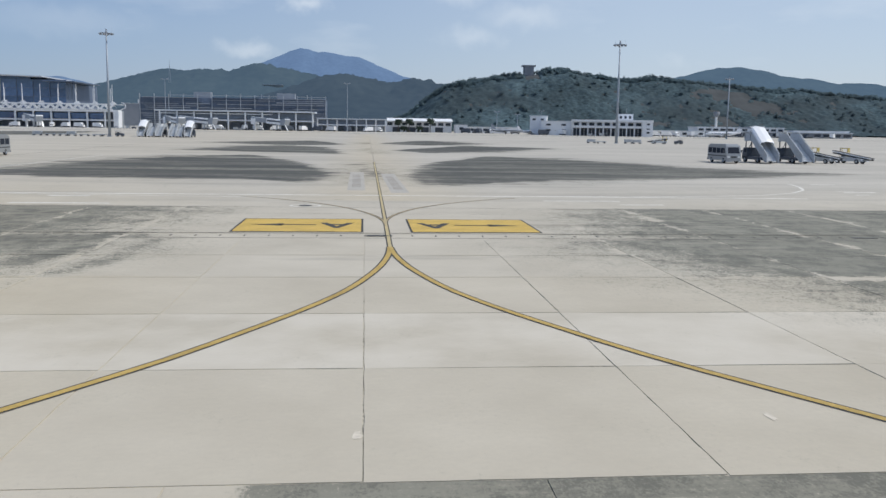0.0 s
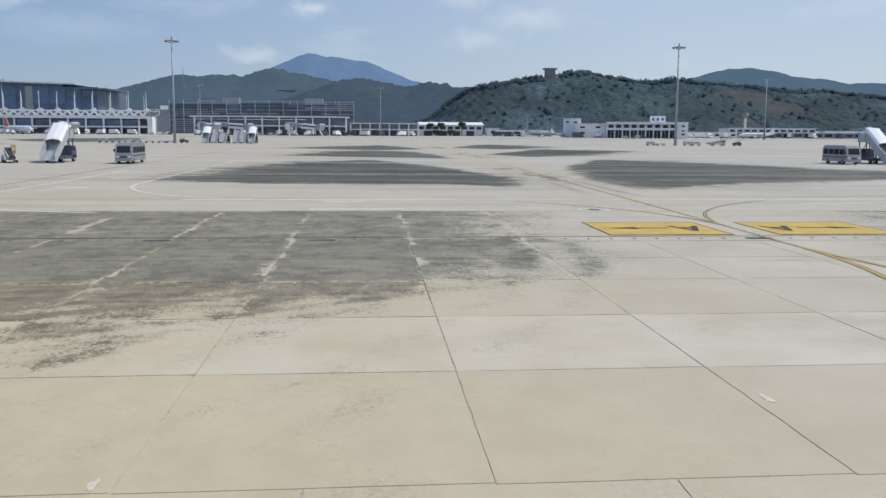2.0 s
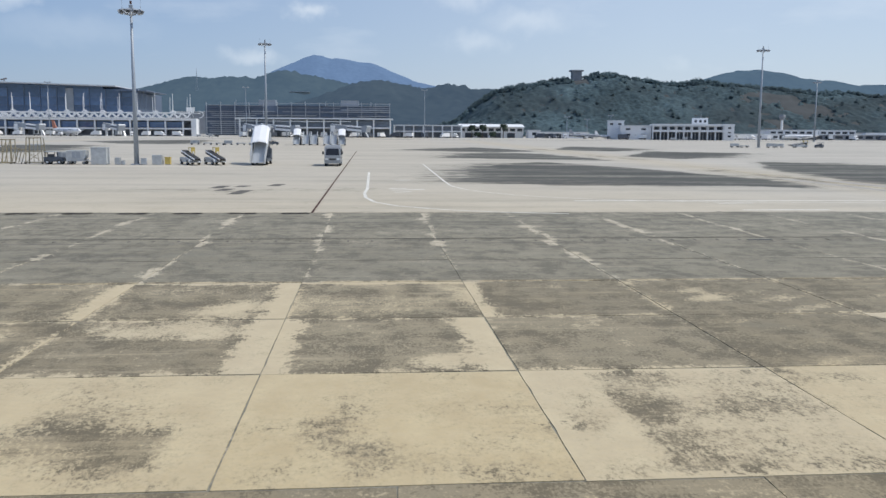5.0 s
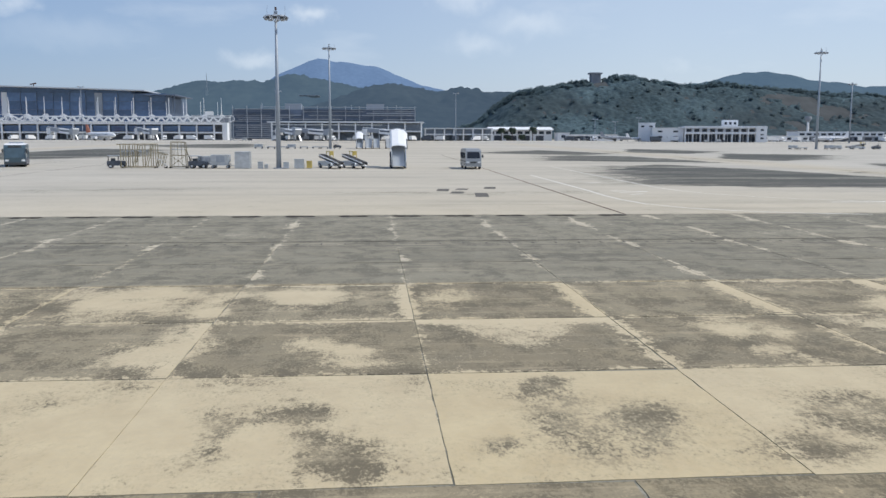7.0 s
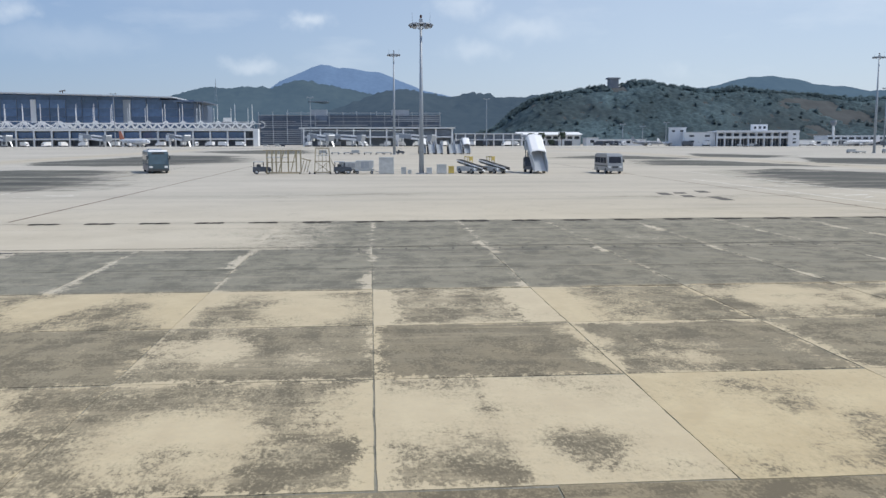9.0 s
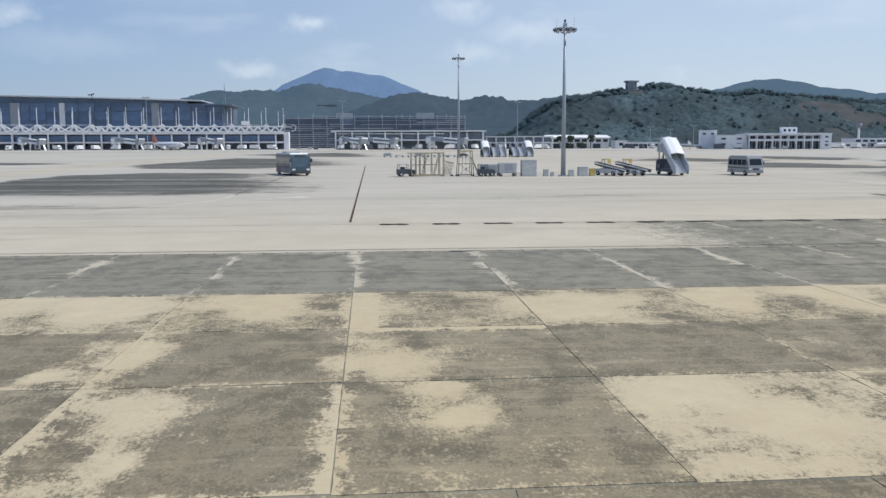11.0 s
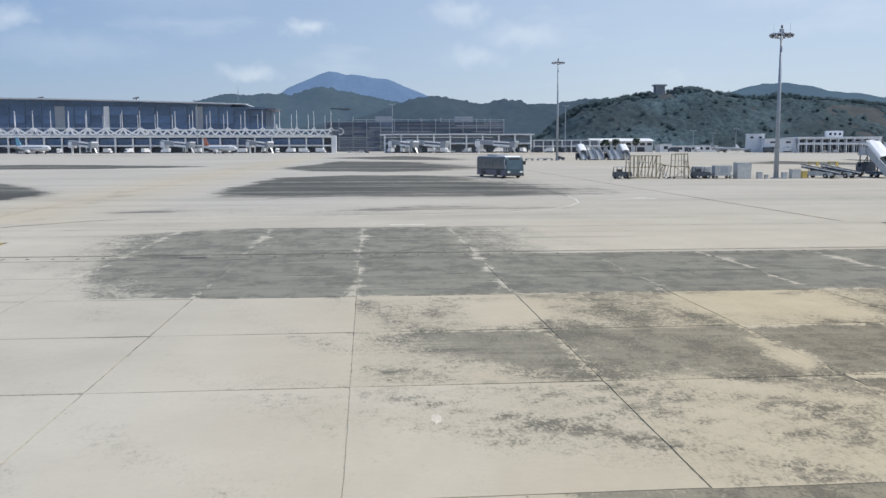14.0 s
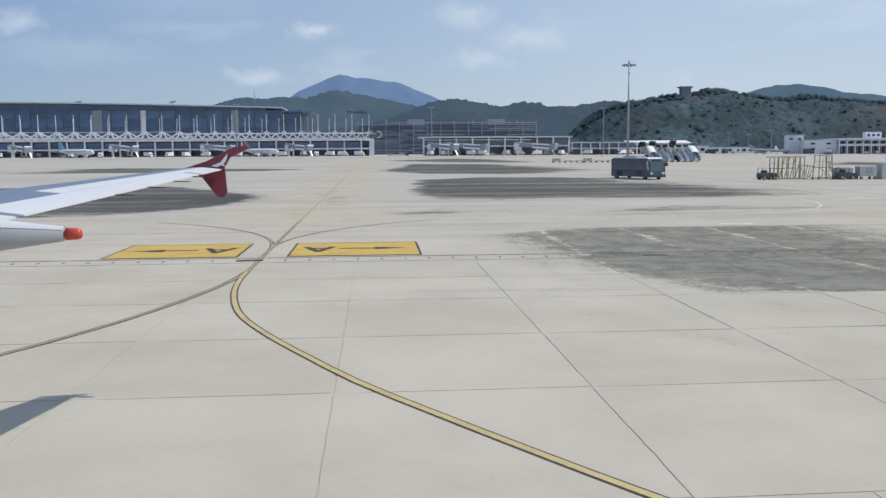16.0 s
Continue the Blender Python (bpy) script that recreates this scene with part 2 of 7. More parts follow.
    bp.inputs["Strength"].default_value, bp.inputs["Distance"].default_value = 0.25, 0.01
    l.new(fine, bp.inputs["Height"])
    l.new(bp.outputs["Normal"], b.inputs["Normal"])
    return m


CONCRETE = concrete_material()
LINE_YELLOW = mat("dull_yellow_line_paint", (0.46, 0.315, 0.085), 0.75, vary=0.28, grain=9, blotch=0.8)
YELLOW = mat("worn_yellow_paint", (0.56, 0.38, 0.085), 0.75, vary=0.25, grain=9, blotch=0.8)
BLACK_PAINT = mat("black_paint", (0.05, 0.048, 0.042), 0.8, vary=0.35, grain=8)
PALE_YELLOW = mat("pale_worn_yellow_paint", (0.52, 0.42, 0.2), 0.8, vary=0.22, grain=9, blotch=0.8)
STALE_YELLOW = mat("stale_yellow_paint", (0.47, 0.38, 0.2), 0.8, vary=0.22, grain=9, blotch=0.8)
FADED = mat("faded_yellow_paint", (0.42, 0.33, 0.19), 0.8, vary=0.2, grain=9)
WHITE_PAINT = mat("white_road_paint", (0.66, 0.64, 0.58), 0.85, vary=0.3, grain=7, blotch=0.9, spec=0.08)
SPALL = mat("pale_mortar", (0.62, 0.565, 0.47), 0.95, vary=0.25, grain=14, blotch=3.0, spec=0.05)
SMEAR_PALE = mat("pale_tyre_smear", (0.43, 0.405, 0.36), 0.85, vary=0.15, grain=4, blotch=0.4, spec=0.1)
SMEAR = mat("tyre_smear_grey", (0.36, 0.335, 0.295), 0.85, vary=0.3, grain=4, blotch=0.4, spec=0.1)
GHOST = mat("worn_line_trace", (0.36, 0.315, 0.25), 0.85, vary=0.2, grain=6)
DASH_DARK = mat("worn_dash_paint", (0.05, 0.044, 0.038), 0.85, vary=0.3, grain=6, blotch=1.0, spec=0.1)
RED_PAINT = mat("dark_red_paint", (0.085, 0.047, 0.04), 0.85, vary=0.3, grain=6, blotch=0.6, spec=0.1)
JOINT = mat("joint_sealant", (0.11, 0.1, 0.085), 0.9, vary=0.3, grain=10)
IRON = mat("cast_iron", (0.07, 0.07, 0.065), 0.6, 0.4, vary=0.2)
WHITE_WALL = mat("white_render_wall", (0.74, 0.755, 0.775), 0.8, vary=0.1, grain=3, blotch=0.15)
WHITE_STEEL = mat("white_painted_steel", (0.82, 0.83, 0.84), 0.45, vary=0.06, grain=4, blotch=0.3)
GREY_WALL = mat("grey_wall", (0.24, 0.26, 0.29), 0.75, vary=0.15, grain=2, blotch=0.2)
GREY_PANEL = mat("grey_metal_panel", (0.33, 0.36, 0.4), 0.5, 0.2, vary=0.12, grain=3, blotch=0.3)
# flat dark tone for the shade inside openings, lifted for haze
DARK_GAP = mat("opening_shade", (0.065, 0.075, 0.09), 0.7, vary=0.3, grain=1.0, blotch=0.2)
BLUE_GLASS = mat("blue_tinted_glazing", (0.075, 0.135, 0.25), 0.12, 0.0, vary=0.35, grain=0.35, blotch=0.06, rand=0.25, spec=0.8)
DARK_GLASS = mat("dark_window_glass", (0.05, 0.06, 0.075), 0.12, vary=0.2, spec=0.35)
STEEL = mat("galvanised_steel", (0.42, 0.45, 0.48), 0.45, 0.5, vary=0.12, grain=6)
MAST_GREY = mat("weathered_mast_grey", (0.31, 0.35, 0.4), 0.5, 0.2, vary=0.12, grain=5)
PALE_GLASS = mat("pale_blue_grey_glazing", (0.17, 0.205, 0.25), 0.3, vary=0.3, grain=0.6, blotch=0.1, spec=0.4)
# far glazing, its dark tone lightened to hold the haze
HAZY_GLASS = mat("hazed_grey_glazing", (0.1, 0.12, 0.15), 0.3, vary=0.3, grain=0.6, blotch=0.1, spec=0.4)
LOUVRE = mat("blue_grey_louvre", (0.13, 0.17, 0.24), 0.5, 0.2, vary=0.15, grain=2, blotch=0.2)
LOUVRE_PALE = mat("pale_louvre_edge", (0.36, 0.4, 0.45), 0.5, 0.2, vary=0.1)
ROOF_PALE = mat("pale_roof_sheet", (0.6, 0.63, 0.66), 0.5, 0.1, vary=0.08, grain=2, blotch=0.2)
RUBBER = mat("black_rubber", (0.035, 0.035, 0.036), 0.85, vary=0.2)
# leaf green of the near hill with distance haze mixed in as blue-grey
HAZED_FOLIAGE = mat("hazed_foliage", (0.12, 0.178, 0.2), 0.9, vary=0.8, grain=0.3, blotch=0.02, spec=0.1)
FOLIAGE_PALM = mat("palm_foliage", (0.042, 0.058, 0.04), 0.8, vary=0.4, grain=2, spec=0.2)
leaf_nodes, leaf_links = HAZED_FOLIAGE.node_tree.nodes, HAZED_FOLIAGE.node_tree.links
leaf_through, leaf_mix = leaf_nodes.new("ShaderNodeBsdfTranslucent"), leaf_nodes.new("ShaderNodeMixShader")
leaf_mix.inputs["Fac"].default_value = 0.5
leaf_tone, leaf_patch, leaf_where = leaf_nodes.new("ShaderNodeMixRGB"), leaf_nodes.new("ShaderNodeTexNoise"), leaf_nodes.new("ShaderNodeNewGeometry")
leaf_share = leaf_nodes.new("ShaderNodeMapRange")  # stands of duller, drier trees, blue-grey with the same painted haze
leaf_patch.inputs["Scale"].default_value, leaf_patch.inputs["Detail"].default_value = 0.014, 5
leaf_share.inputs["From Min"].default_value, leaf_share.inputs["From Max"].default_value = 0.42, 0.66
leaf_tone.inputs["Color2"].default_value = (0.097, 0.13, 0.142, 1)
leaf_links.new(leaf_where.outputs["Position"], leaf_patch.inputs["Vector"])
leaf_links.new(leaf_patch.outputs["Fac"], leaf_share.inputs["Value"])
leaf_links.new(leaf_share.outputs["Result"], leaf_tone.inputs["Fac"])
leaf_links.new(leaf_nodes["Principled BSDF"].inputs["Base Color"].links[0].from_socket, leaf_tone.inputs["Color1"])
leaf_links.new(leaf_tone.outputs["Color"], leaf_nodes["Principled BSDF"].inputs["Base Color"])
leaf_links.new(leaf_nodes["Principled BSDF"].inputs["Base Color"].links[0].from_socket, leaf_through.inputs["Color"])
leaf_links.new(leaf_nodes["Principled BSDF"].outputs["BSDF"], leaf_mix.inputs[1])
leaf_links.new(leaf_through.outputs["BSDF"], leaf_mix.inputs[2])
leaf_links.new(leaf_mix.outputs["Shader"], leaf_nodes["Material Output"].inputs["Surface"])
# scrub colour, greyed and blued for the haze in front of the hill
HILL_GROUND = mat("hazed_hill_scrub", (0.078, 0.084, 0.086), 0.95, vary=0.3, grain=0.09, blotch=0.015, spec=0.1)
BARK = mat("bark", (0.11, 0.09, 0.07), 0.9, vary=0.3)


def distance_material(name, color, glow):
    """Far land, a plain backdrop: haze is painted in as bluish colour and faint glow."""
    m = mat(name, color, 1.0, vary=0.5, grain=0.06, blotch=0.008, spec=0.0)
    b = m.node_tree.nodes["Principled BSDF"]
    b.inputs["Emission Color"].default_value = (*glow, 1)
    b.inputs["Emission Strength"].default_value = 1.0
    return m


# the second colour of each is its haze, given off as a glow
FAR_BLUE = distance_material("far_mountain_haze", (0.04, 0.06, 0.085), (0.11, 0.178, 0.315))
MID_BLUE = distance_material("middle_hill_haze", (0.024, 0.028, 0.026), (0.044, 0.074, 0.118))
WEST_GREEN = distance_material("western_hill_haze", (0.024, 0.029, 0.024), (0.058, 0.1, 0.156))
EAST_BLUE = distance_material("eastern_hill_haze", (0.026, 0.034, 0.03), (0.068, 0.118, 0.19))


# ---------------------------------------------------------------- helpers of this place
def gz(y):
    """The height of the apron, which rises gently away from the taxiway."""
    return 0.0035 * min(max(y - 38.2, 0.0) + (8.2 if y > 38.2 else 0.0), 700.0) if y > 38.2 else 0.0


class Shape:
    """Collects vertices and faces of one mesh."""

    def __init__(self):
        self.v, self.f = [], []

    def add(self, v, f):
        k = len(self.v)
        self.v += [tuple(p) for p in v]
        self.f += [tuple(k + i for i in q) for q in f]
        return self

    def box(self, x0, x1, y0, y1, z0, z1, m=None):
        v = [Vector((x, y, z)) for z in (z0, z1) for x, y in ((x0, y0), (x1, y0), (x1, y1), (x0, y1))]
        if m is not None:
            v = [m @ p for p in v]
        return self.add(v, [(3, 2, 1, 0), (4, 5, 6, 7), (0, 1, 5, 4), (1, 2, 6, 5), (2, 3, 7, 6), (3, 0, 4, 7)])

    def beam(self, p, q, w, d=None):
        """A square bar from p to q."""
        p, q = Vector(p), Vector(q)
        d = d or w
        a = (q - p).normalized()
        up = Vector((0, 0, 1)) if abs(a.z) < 0.95 else Vector((0, 1, 0))
        s = a.cross(up).normalized() * w / 2
        u = s.cross(a).normalized() * d / 2
        v = [c + i * s + j * u for c in (p, q) for i, j in ((-1, -1), (1, -1), (1, 1), (-1, 1))]
        return self.add(v, [(0, 1, 2, 3), (7, 6, 5, 4), (0, 4, 5, 1), (1, 5, 6, 2), (2, 6, 7, 3), (3, 7, 4, 0)])

    def tube(self, p, q, r0, r1=None, n=10):
        p, q = Vector(p), Vector(q)
        r1 = r0 if r1 is None else r1
        a = (q - p).normalized()
        up = Vector((0, 0, 1)) if abs(a.z) < 0.95 else Vector((0, 1, 0))
        s = a.cross(up).normalized()
        u = s.cross(a)
        v = [c + r * (math.cos(2 * math.pi * i / n) * s + math.sin(2 * math.pi * i / n) * u) for c, r in ((p, r0), (q, r1)) for i in range(n)]
        f = [(i, (i + 1) % n, n + (i + 1) % n, n + i) for i in range(n)] + [tuple(range(n - 1, -1, -1)), tuple(range(n, 2 * n))]
        return self.add(v, f)

    def extrude_y(self, outline, y0, y1):
        """A solid with an outline in x and z."""
        n = len(outline)
        v = [(x, y, z) for y in (y0, y1) for x, z in outline]
        return self.add(v, [(i, (i + 1) % n, n + (i + 1) % n, n + i) for i in range(n)] + [tuple(range(n - 1, -1, -1)), tuple(range(n, 2 * n))])

    def ring(self, sections):
        """Skin over a list of closed rings of equal length, with end caps."""
        n, k = len(sections[0]), len(self.v)
        for s in sections:
            self.v += [tuple(p) for p in s]
        for j in range(len(sections) - 1):
            for i in range(n):
                self.f.append((k + j * n + i, k + j * n + (i + 1) % n, k + (j + 1) * n + (i + 1) % n, k + (j + 1) * n + i))
        self.f.append(tuple(k + i for i in range(n - 1, -1, -1)))
        self.f.append(tuple(k + (len(sections) - 1) * n + i for i in range(n)))
        return self

    def mesh(self, name, material, smooth=False):
        me = bpy.data.meshes.new(name)
        me.from_pydata(self.v, [], self.f)
        me.materials.append(material)
        bm = bmesh.new()
        bm.from_mesh(me)
        bmesh.ops.recalc_face_normals(bm, faces=bm.faces)
        bm.to_mesh(me)
        bm.free()
        if smooth:
            me.polygons.foreach_set("use_smooth", [True] * len(me.polygons))
        me.update()
        return me


def part(name, shape, material, parent=None, label="", at=None, smooth=False):
    """Links a shape as one mesh object under a thing or a part."""
    ob = new(name, shape if isinstance(shape, bpy.types.Mesh) else shape.mesh(name, material, smooth))
    if parent is not None:
        ob.parent = parent
    if at is not None:
        ob.matrix_basis = at
    if label:
        tagged(ob, label)
    return ob


def thing(name, label, category, at=None, group="", kind=""):
    ob = new(name)
    if at is not None:
        ob.matrix_basis = at
    return tagged(ob, label, category, group, kind)


def fbm(x, y, s, k=4):
    return noise.fractal(Vector((x * s, y * s, 3.7)), 1.0, 2.0, k)


# ---------------------------------------------------------------- the apron
LANES = (1.0, -154.1)          # centre lines that cross towards the terminal
ROW_EDGES = (5.6, 11.2, 16.8, 21.95, 27.39, 32.2, 36.6)
COL = 5.0


def inside(poly, x, y):
    hit, j = False, len(poly) - 1
    for i in range(len(poly)):
        (xi, yi), (xj, yj) = poly[i], poly[j]
        if (yi > y) != (yj > y) and x < (xj - xi) * (y - yi) / (yj - yi) + xi:
            hit = not hit
        j = i
    return hit


# dark tyre and oil fields between the lanes: outline and strength
STAINS = (
    (((-31, 82), (-26, 122), (-17, 133), (-10, 116), (-5, 97), (-4, 82), (-4, 71), (-9, 75), (-19, 78), (-27, 77)), 1.0),
    (((-28, 155), (-18, 192), (-7, 178), (-3, 142), (-17, 147)), 1.0),
    (((-30, 211), (-14, 248), (-4, 203), (-16, 194)), 1.0),
    (((6, 69), (5, 93), (9, 115), (20, 140), (28, 125), (36, 107), (48, 92), (30, 84), (16, 78), (9, 70)), 1.0),
    (((6, 165), (24, 208), (38, 190), (22, 165), (10, 150)), 1.0),
    (((3, 220), (18, 270), (28, 230), (14, 205)), 1.0),
    (((-143.5, 87), (-143, 102), (-142, 132), (-133, 141), (-121, 137), (-117.5, 117), (-115, 104), (-112.5, 92), (-117, 86), (-127, 87), (-136, 85)), 1.0),
    (((-144, 79), (-143, 88), (-128, 88), (-113, 86), (-120, 79.5), (-128, 81), (-136, 79)), 0.5),
    (((-147, 181), (-138, 262), (-122, 251), (-110, 184), (-125, 156), (-139, 162)), 1.0),
    (((-146, 330), (-113, 385), (-102, 273), (-121, 282)), 1.0),
    (((-160, 85), (-166, 66), (-195, 62), (-195, 115), (-174, 114), (-162, 96)), 1.0),
    (((-164, 202), (-183, 185), (-215, 185), (-215, 228), (-183, 215)), 1.0),
    (((-150, 65), (-147, 68), (-143, 68), (-142, 64), (-146, 62)), 0.55),
    (((-134, 60.5), (-130, 64), (-124.5, 67.5), (-117, 69), (-123, 64.5), (-129, 61)), 0.6),
    (((-120, 85), (-115, 91), (-112, 86), (-118, 81)), 0.8),
    (((-100, 74), (-80, 78), (-70, 75), (-84, 72)), 0.42),
    (((-60, 70), (-44, 74), (-40, 71), (-52, 68)), 0.4),
)


BOUNDS = [(min(p[0] for p in poly) - 12, max(p[0] for p in poly) + 12, min(p[1] for p in poly) - 3, max(p[1] for p in poly) + 3) for poly, _ in STAINS]


def stain_at(x, y, reach):
    """How deep inside a dark field a place lies, 0 to 1: sharp towards its lane, trailing off away from it."""
    k = 0.0
    x, y = x + 1.6 * fbm(x, y, 0.06), y + 2.2 * fbm(x + 30, y, 0.05)
    s = reach if min(LANES, key=lambda c: abs(c - x)) > x else -reach
    for (poly, strength), (xa, xb, ya, yb) in zip(STAINS, BOUNDS):
        if xa < x < xb and ya < y < yb:
            core = sum(inside(poly, x + dx, y + dy) for dx, dy in ((0, 0), (1.2, 1.5), (-1.2, 1.5), (1.2, -1.5), (-1.2, -1.5))) / 5
            tail = 0.72 * sum(inside(poly, x + s * d, y) for d in (0.15, 0.3, 0.5, 0.75, 1.0)) / 5
            share = max(core, tail)
            k = max(k, strength * share)
    return k


TURN_Y = (0, 3.5, 7, 10.7, 14.2, 15.8, 17.6, 20.2, 22, 25, 27.6, 29.8, 32.5, 34.5)
TURN_X = (20.5, 16, 12.3, 9.3, 7.0, 6.0, 4.85, 3.6, 2.7, 1.5, 0.85, 0.4, 0.08, 0)


def ramp(y, ys, xs):
    return float(np.interp(y, ys, xs))


def chance(i, j):
    """A fixed random share for a slab or a joint."""
    h = math.sin(i * 127.1 + j * 311.7) * 43758.5453
    return h - math.floor(h)


# lichen patches of the nearest slabs, and bare places in the dirtier slabs: centre and half sizes
LICHEN = (
    (-76.8, 12.9, 0.7, 1.1), (-72.5, 14.6, 0.5, 0.5), (-72.4, 12.0, 0.6, 0.6), (-71.6, 13.2, 0.9, 1.4), (-68.6, 13.8, 1.0, 1.7), (-67.7, 12.8, 0.6, 0.9),
    (-63.6, 13.7, 0.4, 1.2), (-62.3, 14.2, 0.6, 0.6), (-61.8, 13.0, 0.6, 0.7), (-61.5, 12.3, 0.9, 1.0), (-59.2, 12.6, 0.4, 0.5),
    (-57.8, 13.7, 0.9, 2.0), (-57.7, 16.1, 0.5, 0.6), (-56.8, 13.5, 0.6, 1.4), (-54.0, 12.1, 0.9, 0.7), (-52.8, 13.5, 1.2, 1.7), (-51.3, 13.4, 0.9, 1.0),
    (-49.2, 12.6, 0.7, 0.7), (-48.0, 13.6, 1.1, 1.5), (-46.6, 12.8, 0.7, 1.0), (-43.5, 13.3, 0.6, 0.9), (-42.8, 12.3, 0.6, 0.9), (-39.7, 13.5, 0.5, 0.6),
)
BARE_1 = (
    (-117.6, 11.8, 2.2, 0.7), (-115.7, 16.1, 0.6, 0.6), (-115.0, 14.4, 0.3, 3.5), (-112.5, 14.8, 0.7, 1.3), (-112.4, 11.9, 0.5, 0.6), (-112.0, 14.9, 0.5, 2.1),
    (-111.7, 12.1, 0.8, 0.8), (-108.3, 11.7, 1.0, 0.7), (-107.9, 11.7, 0.6, 0.4), (-107.6, 15.1, 0.7, 1.8), (-104.2, 12.0, 0.6, 0.7), (-104.0, 15.8, 0.7, 1.3),
    (-103.6, 15.1, 0.8, 1.8), (-103.4, 12.9, 0.4, 1.1), (-98.1, 15.3, 0.8, 2.2), (-93.6, 11.7, 1.5, 0.6), (-93.6, 15.2, 1.3, 1.9),
    (-92.6, 13.6, 0.9, 1.8), (-91.2, 11.8, 0.4, 0.5), (-88.6, 11.5, 0.5, 0.7), (-87.0, 15.2, 0.8, 1.4), (-83.0, 13.2, 1.3, 1.9), (-79.5, 14.5, 1.4, 1.8),
)
BARE_2 = (
    (-120.5, 18.4, 0.5, 1.6), (-115.3, 18.6, 0.3, 2.2), (-112.4, 16.9, 0.7, 0.7), (-111.0, 18.3, 0.8, 1.9), (-105.6, 18.4, 0.6, 2.3), (-105.5, 17.8, 0.5, 1.0),
    (-104.7, 19.0, 0.7, 2.8), (-100.1, 17.9, 0.4, 1.6), (-98.9, 19.0, 1.3, 2.4), (-84.0, 19.5, 1.2, 1.9), (-75.1, 19.2, 0.4, 2.9), (-73.5, 18.4, 0.9, 1.9),
    (-65.9, 18.7, 1.0, 1.6), (-65.7, 19.8, 0.6, 3.5), (-65.1, 19.2, 0.5, 2.9), (-62.1, 19.9, 0.8, 1.7), (-61.4, 17.6, 1.0, 0.6), (-61.4, 18.6, 0.5, 1.2),
    (-57.6, 21.1, 1.7, 1.0), (-57.4, 19.8, 0.6, 1.3), (-52.3, 20.4, 1.1, 1.4), (-52.2, 17.9, 0.8, 1.3), (-47.8, 20.8, 1.7, 1.2), (-46.7, 20.3, 0.9, 1.0),
    (-41.3, 17.4, 0.6, 0.7),
)
BARE_3 = (
    (-125.6, 24.5, 1.4, 1.8), (-119.5, 24.8, 1.1, 1.9), (-117.0, 25.3, 1.6, 2.5), (-111.9, 24.8, 1.4, 1.9), (-111.8, 26.0, 1.1, 1.5), (-110.0, 26.2, 1.4, 2.9),
    (-107.5, 26.2, 1.1, 1.5), (-106.7, 25.3, 1.1, 2.0), (-102.7, 26.1, 1.6, 2.3), (-93.6, 24.7, 1.6, 1.9), (-88.9, 25.8, 1.1, 2.7), (-85.6, 25.4, 1.1, 2.1),
    (-82.2, 24.1, 1.1, 1.9), (-81.8, 25.6, 1.1, 2.5), (-74.8, 24.8, 0.9, 1.4), (-68.5, 24.7, 0.9, 1.2), (-67.8, 24.8, 1.5, 2.3), (-65.3, 23.9, 0.6, 2.6),
    (-63.0, 24.9, 1.1, 1.4), (-63.0, 26.1, 1.1, 1.6), (-58.9, 24.9, 0.9, 1.4), (-46.6, 23.0, 1.0, 1.2), (-40.1, 24.3, 0.4, 1.4), (-33.0, 24.8, 0.9, 1.2),
)


def blob(spots, x, y):
    """How deep inside one of the oval spots a place lies, 0 to 1."""
    k = 0.0
    x, y = x + 0.4 * fbm(x, y, 0.6), y + 0.4 * fbm(y + 40, x, 0.6)
    for cx, cy, rx, ry in spots:
        if abs(x - cx) < 2 * rx:
            k = max(k, 1.4 - 1.0 * math.hypot((x - cx) / rx, (y - cy) / ry))
    return min(max(k, 0.0), 1.0)


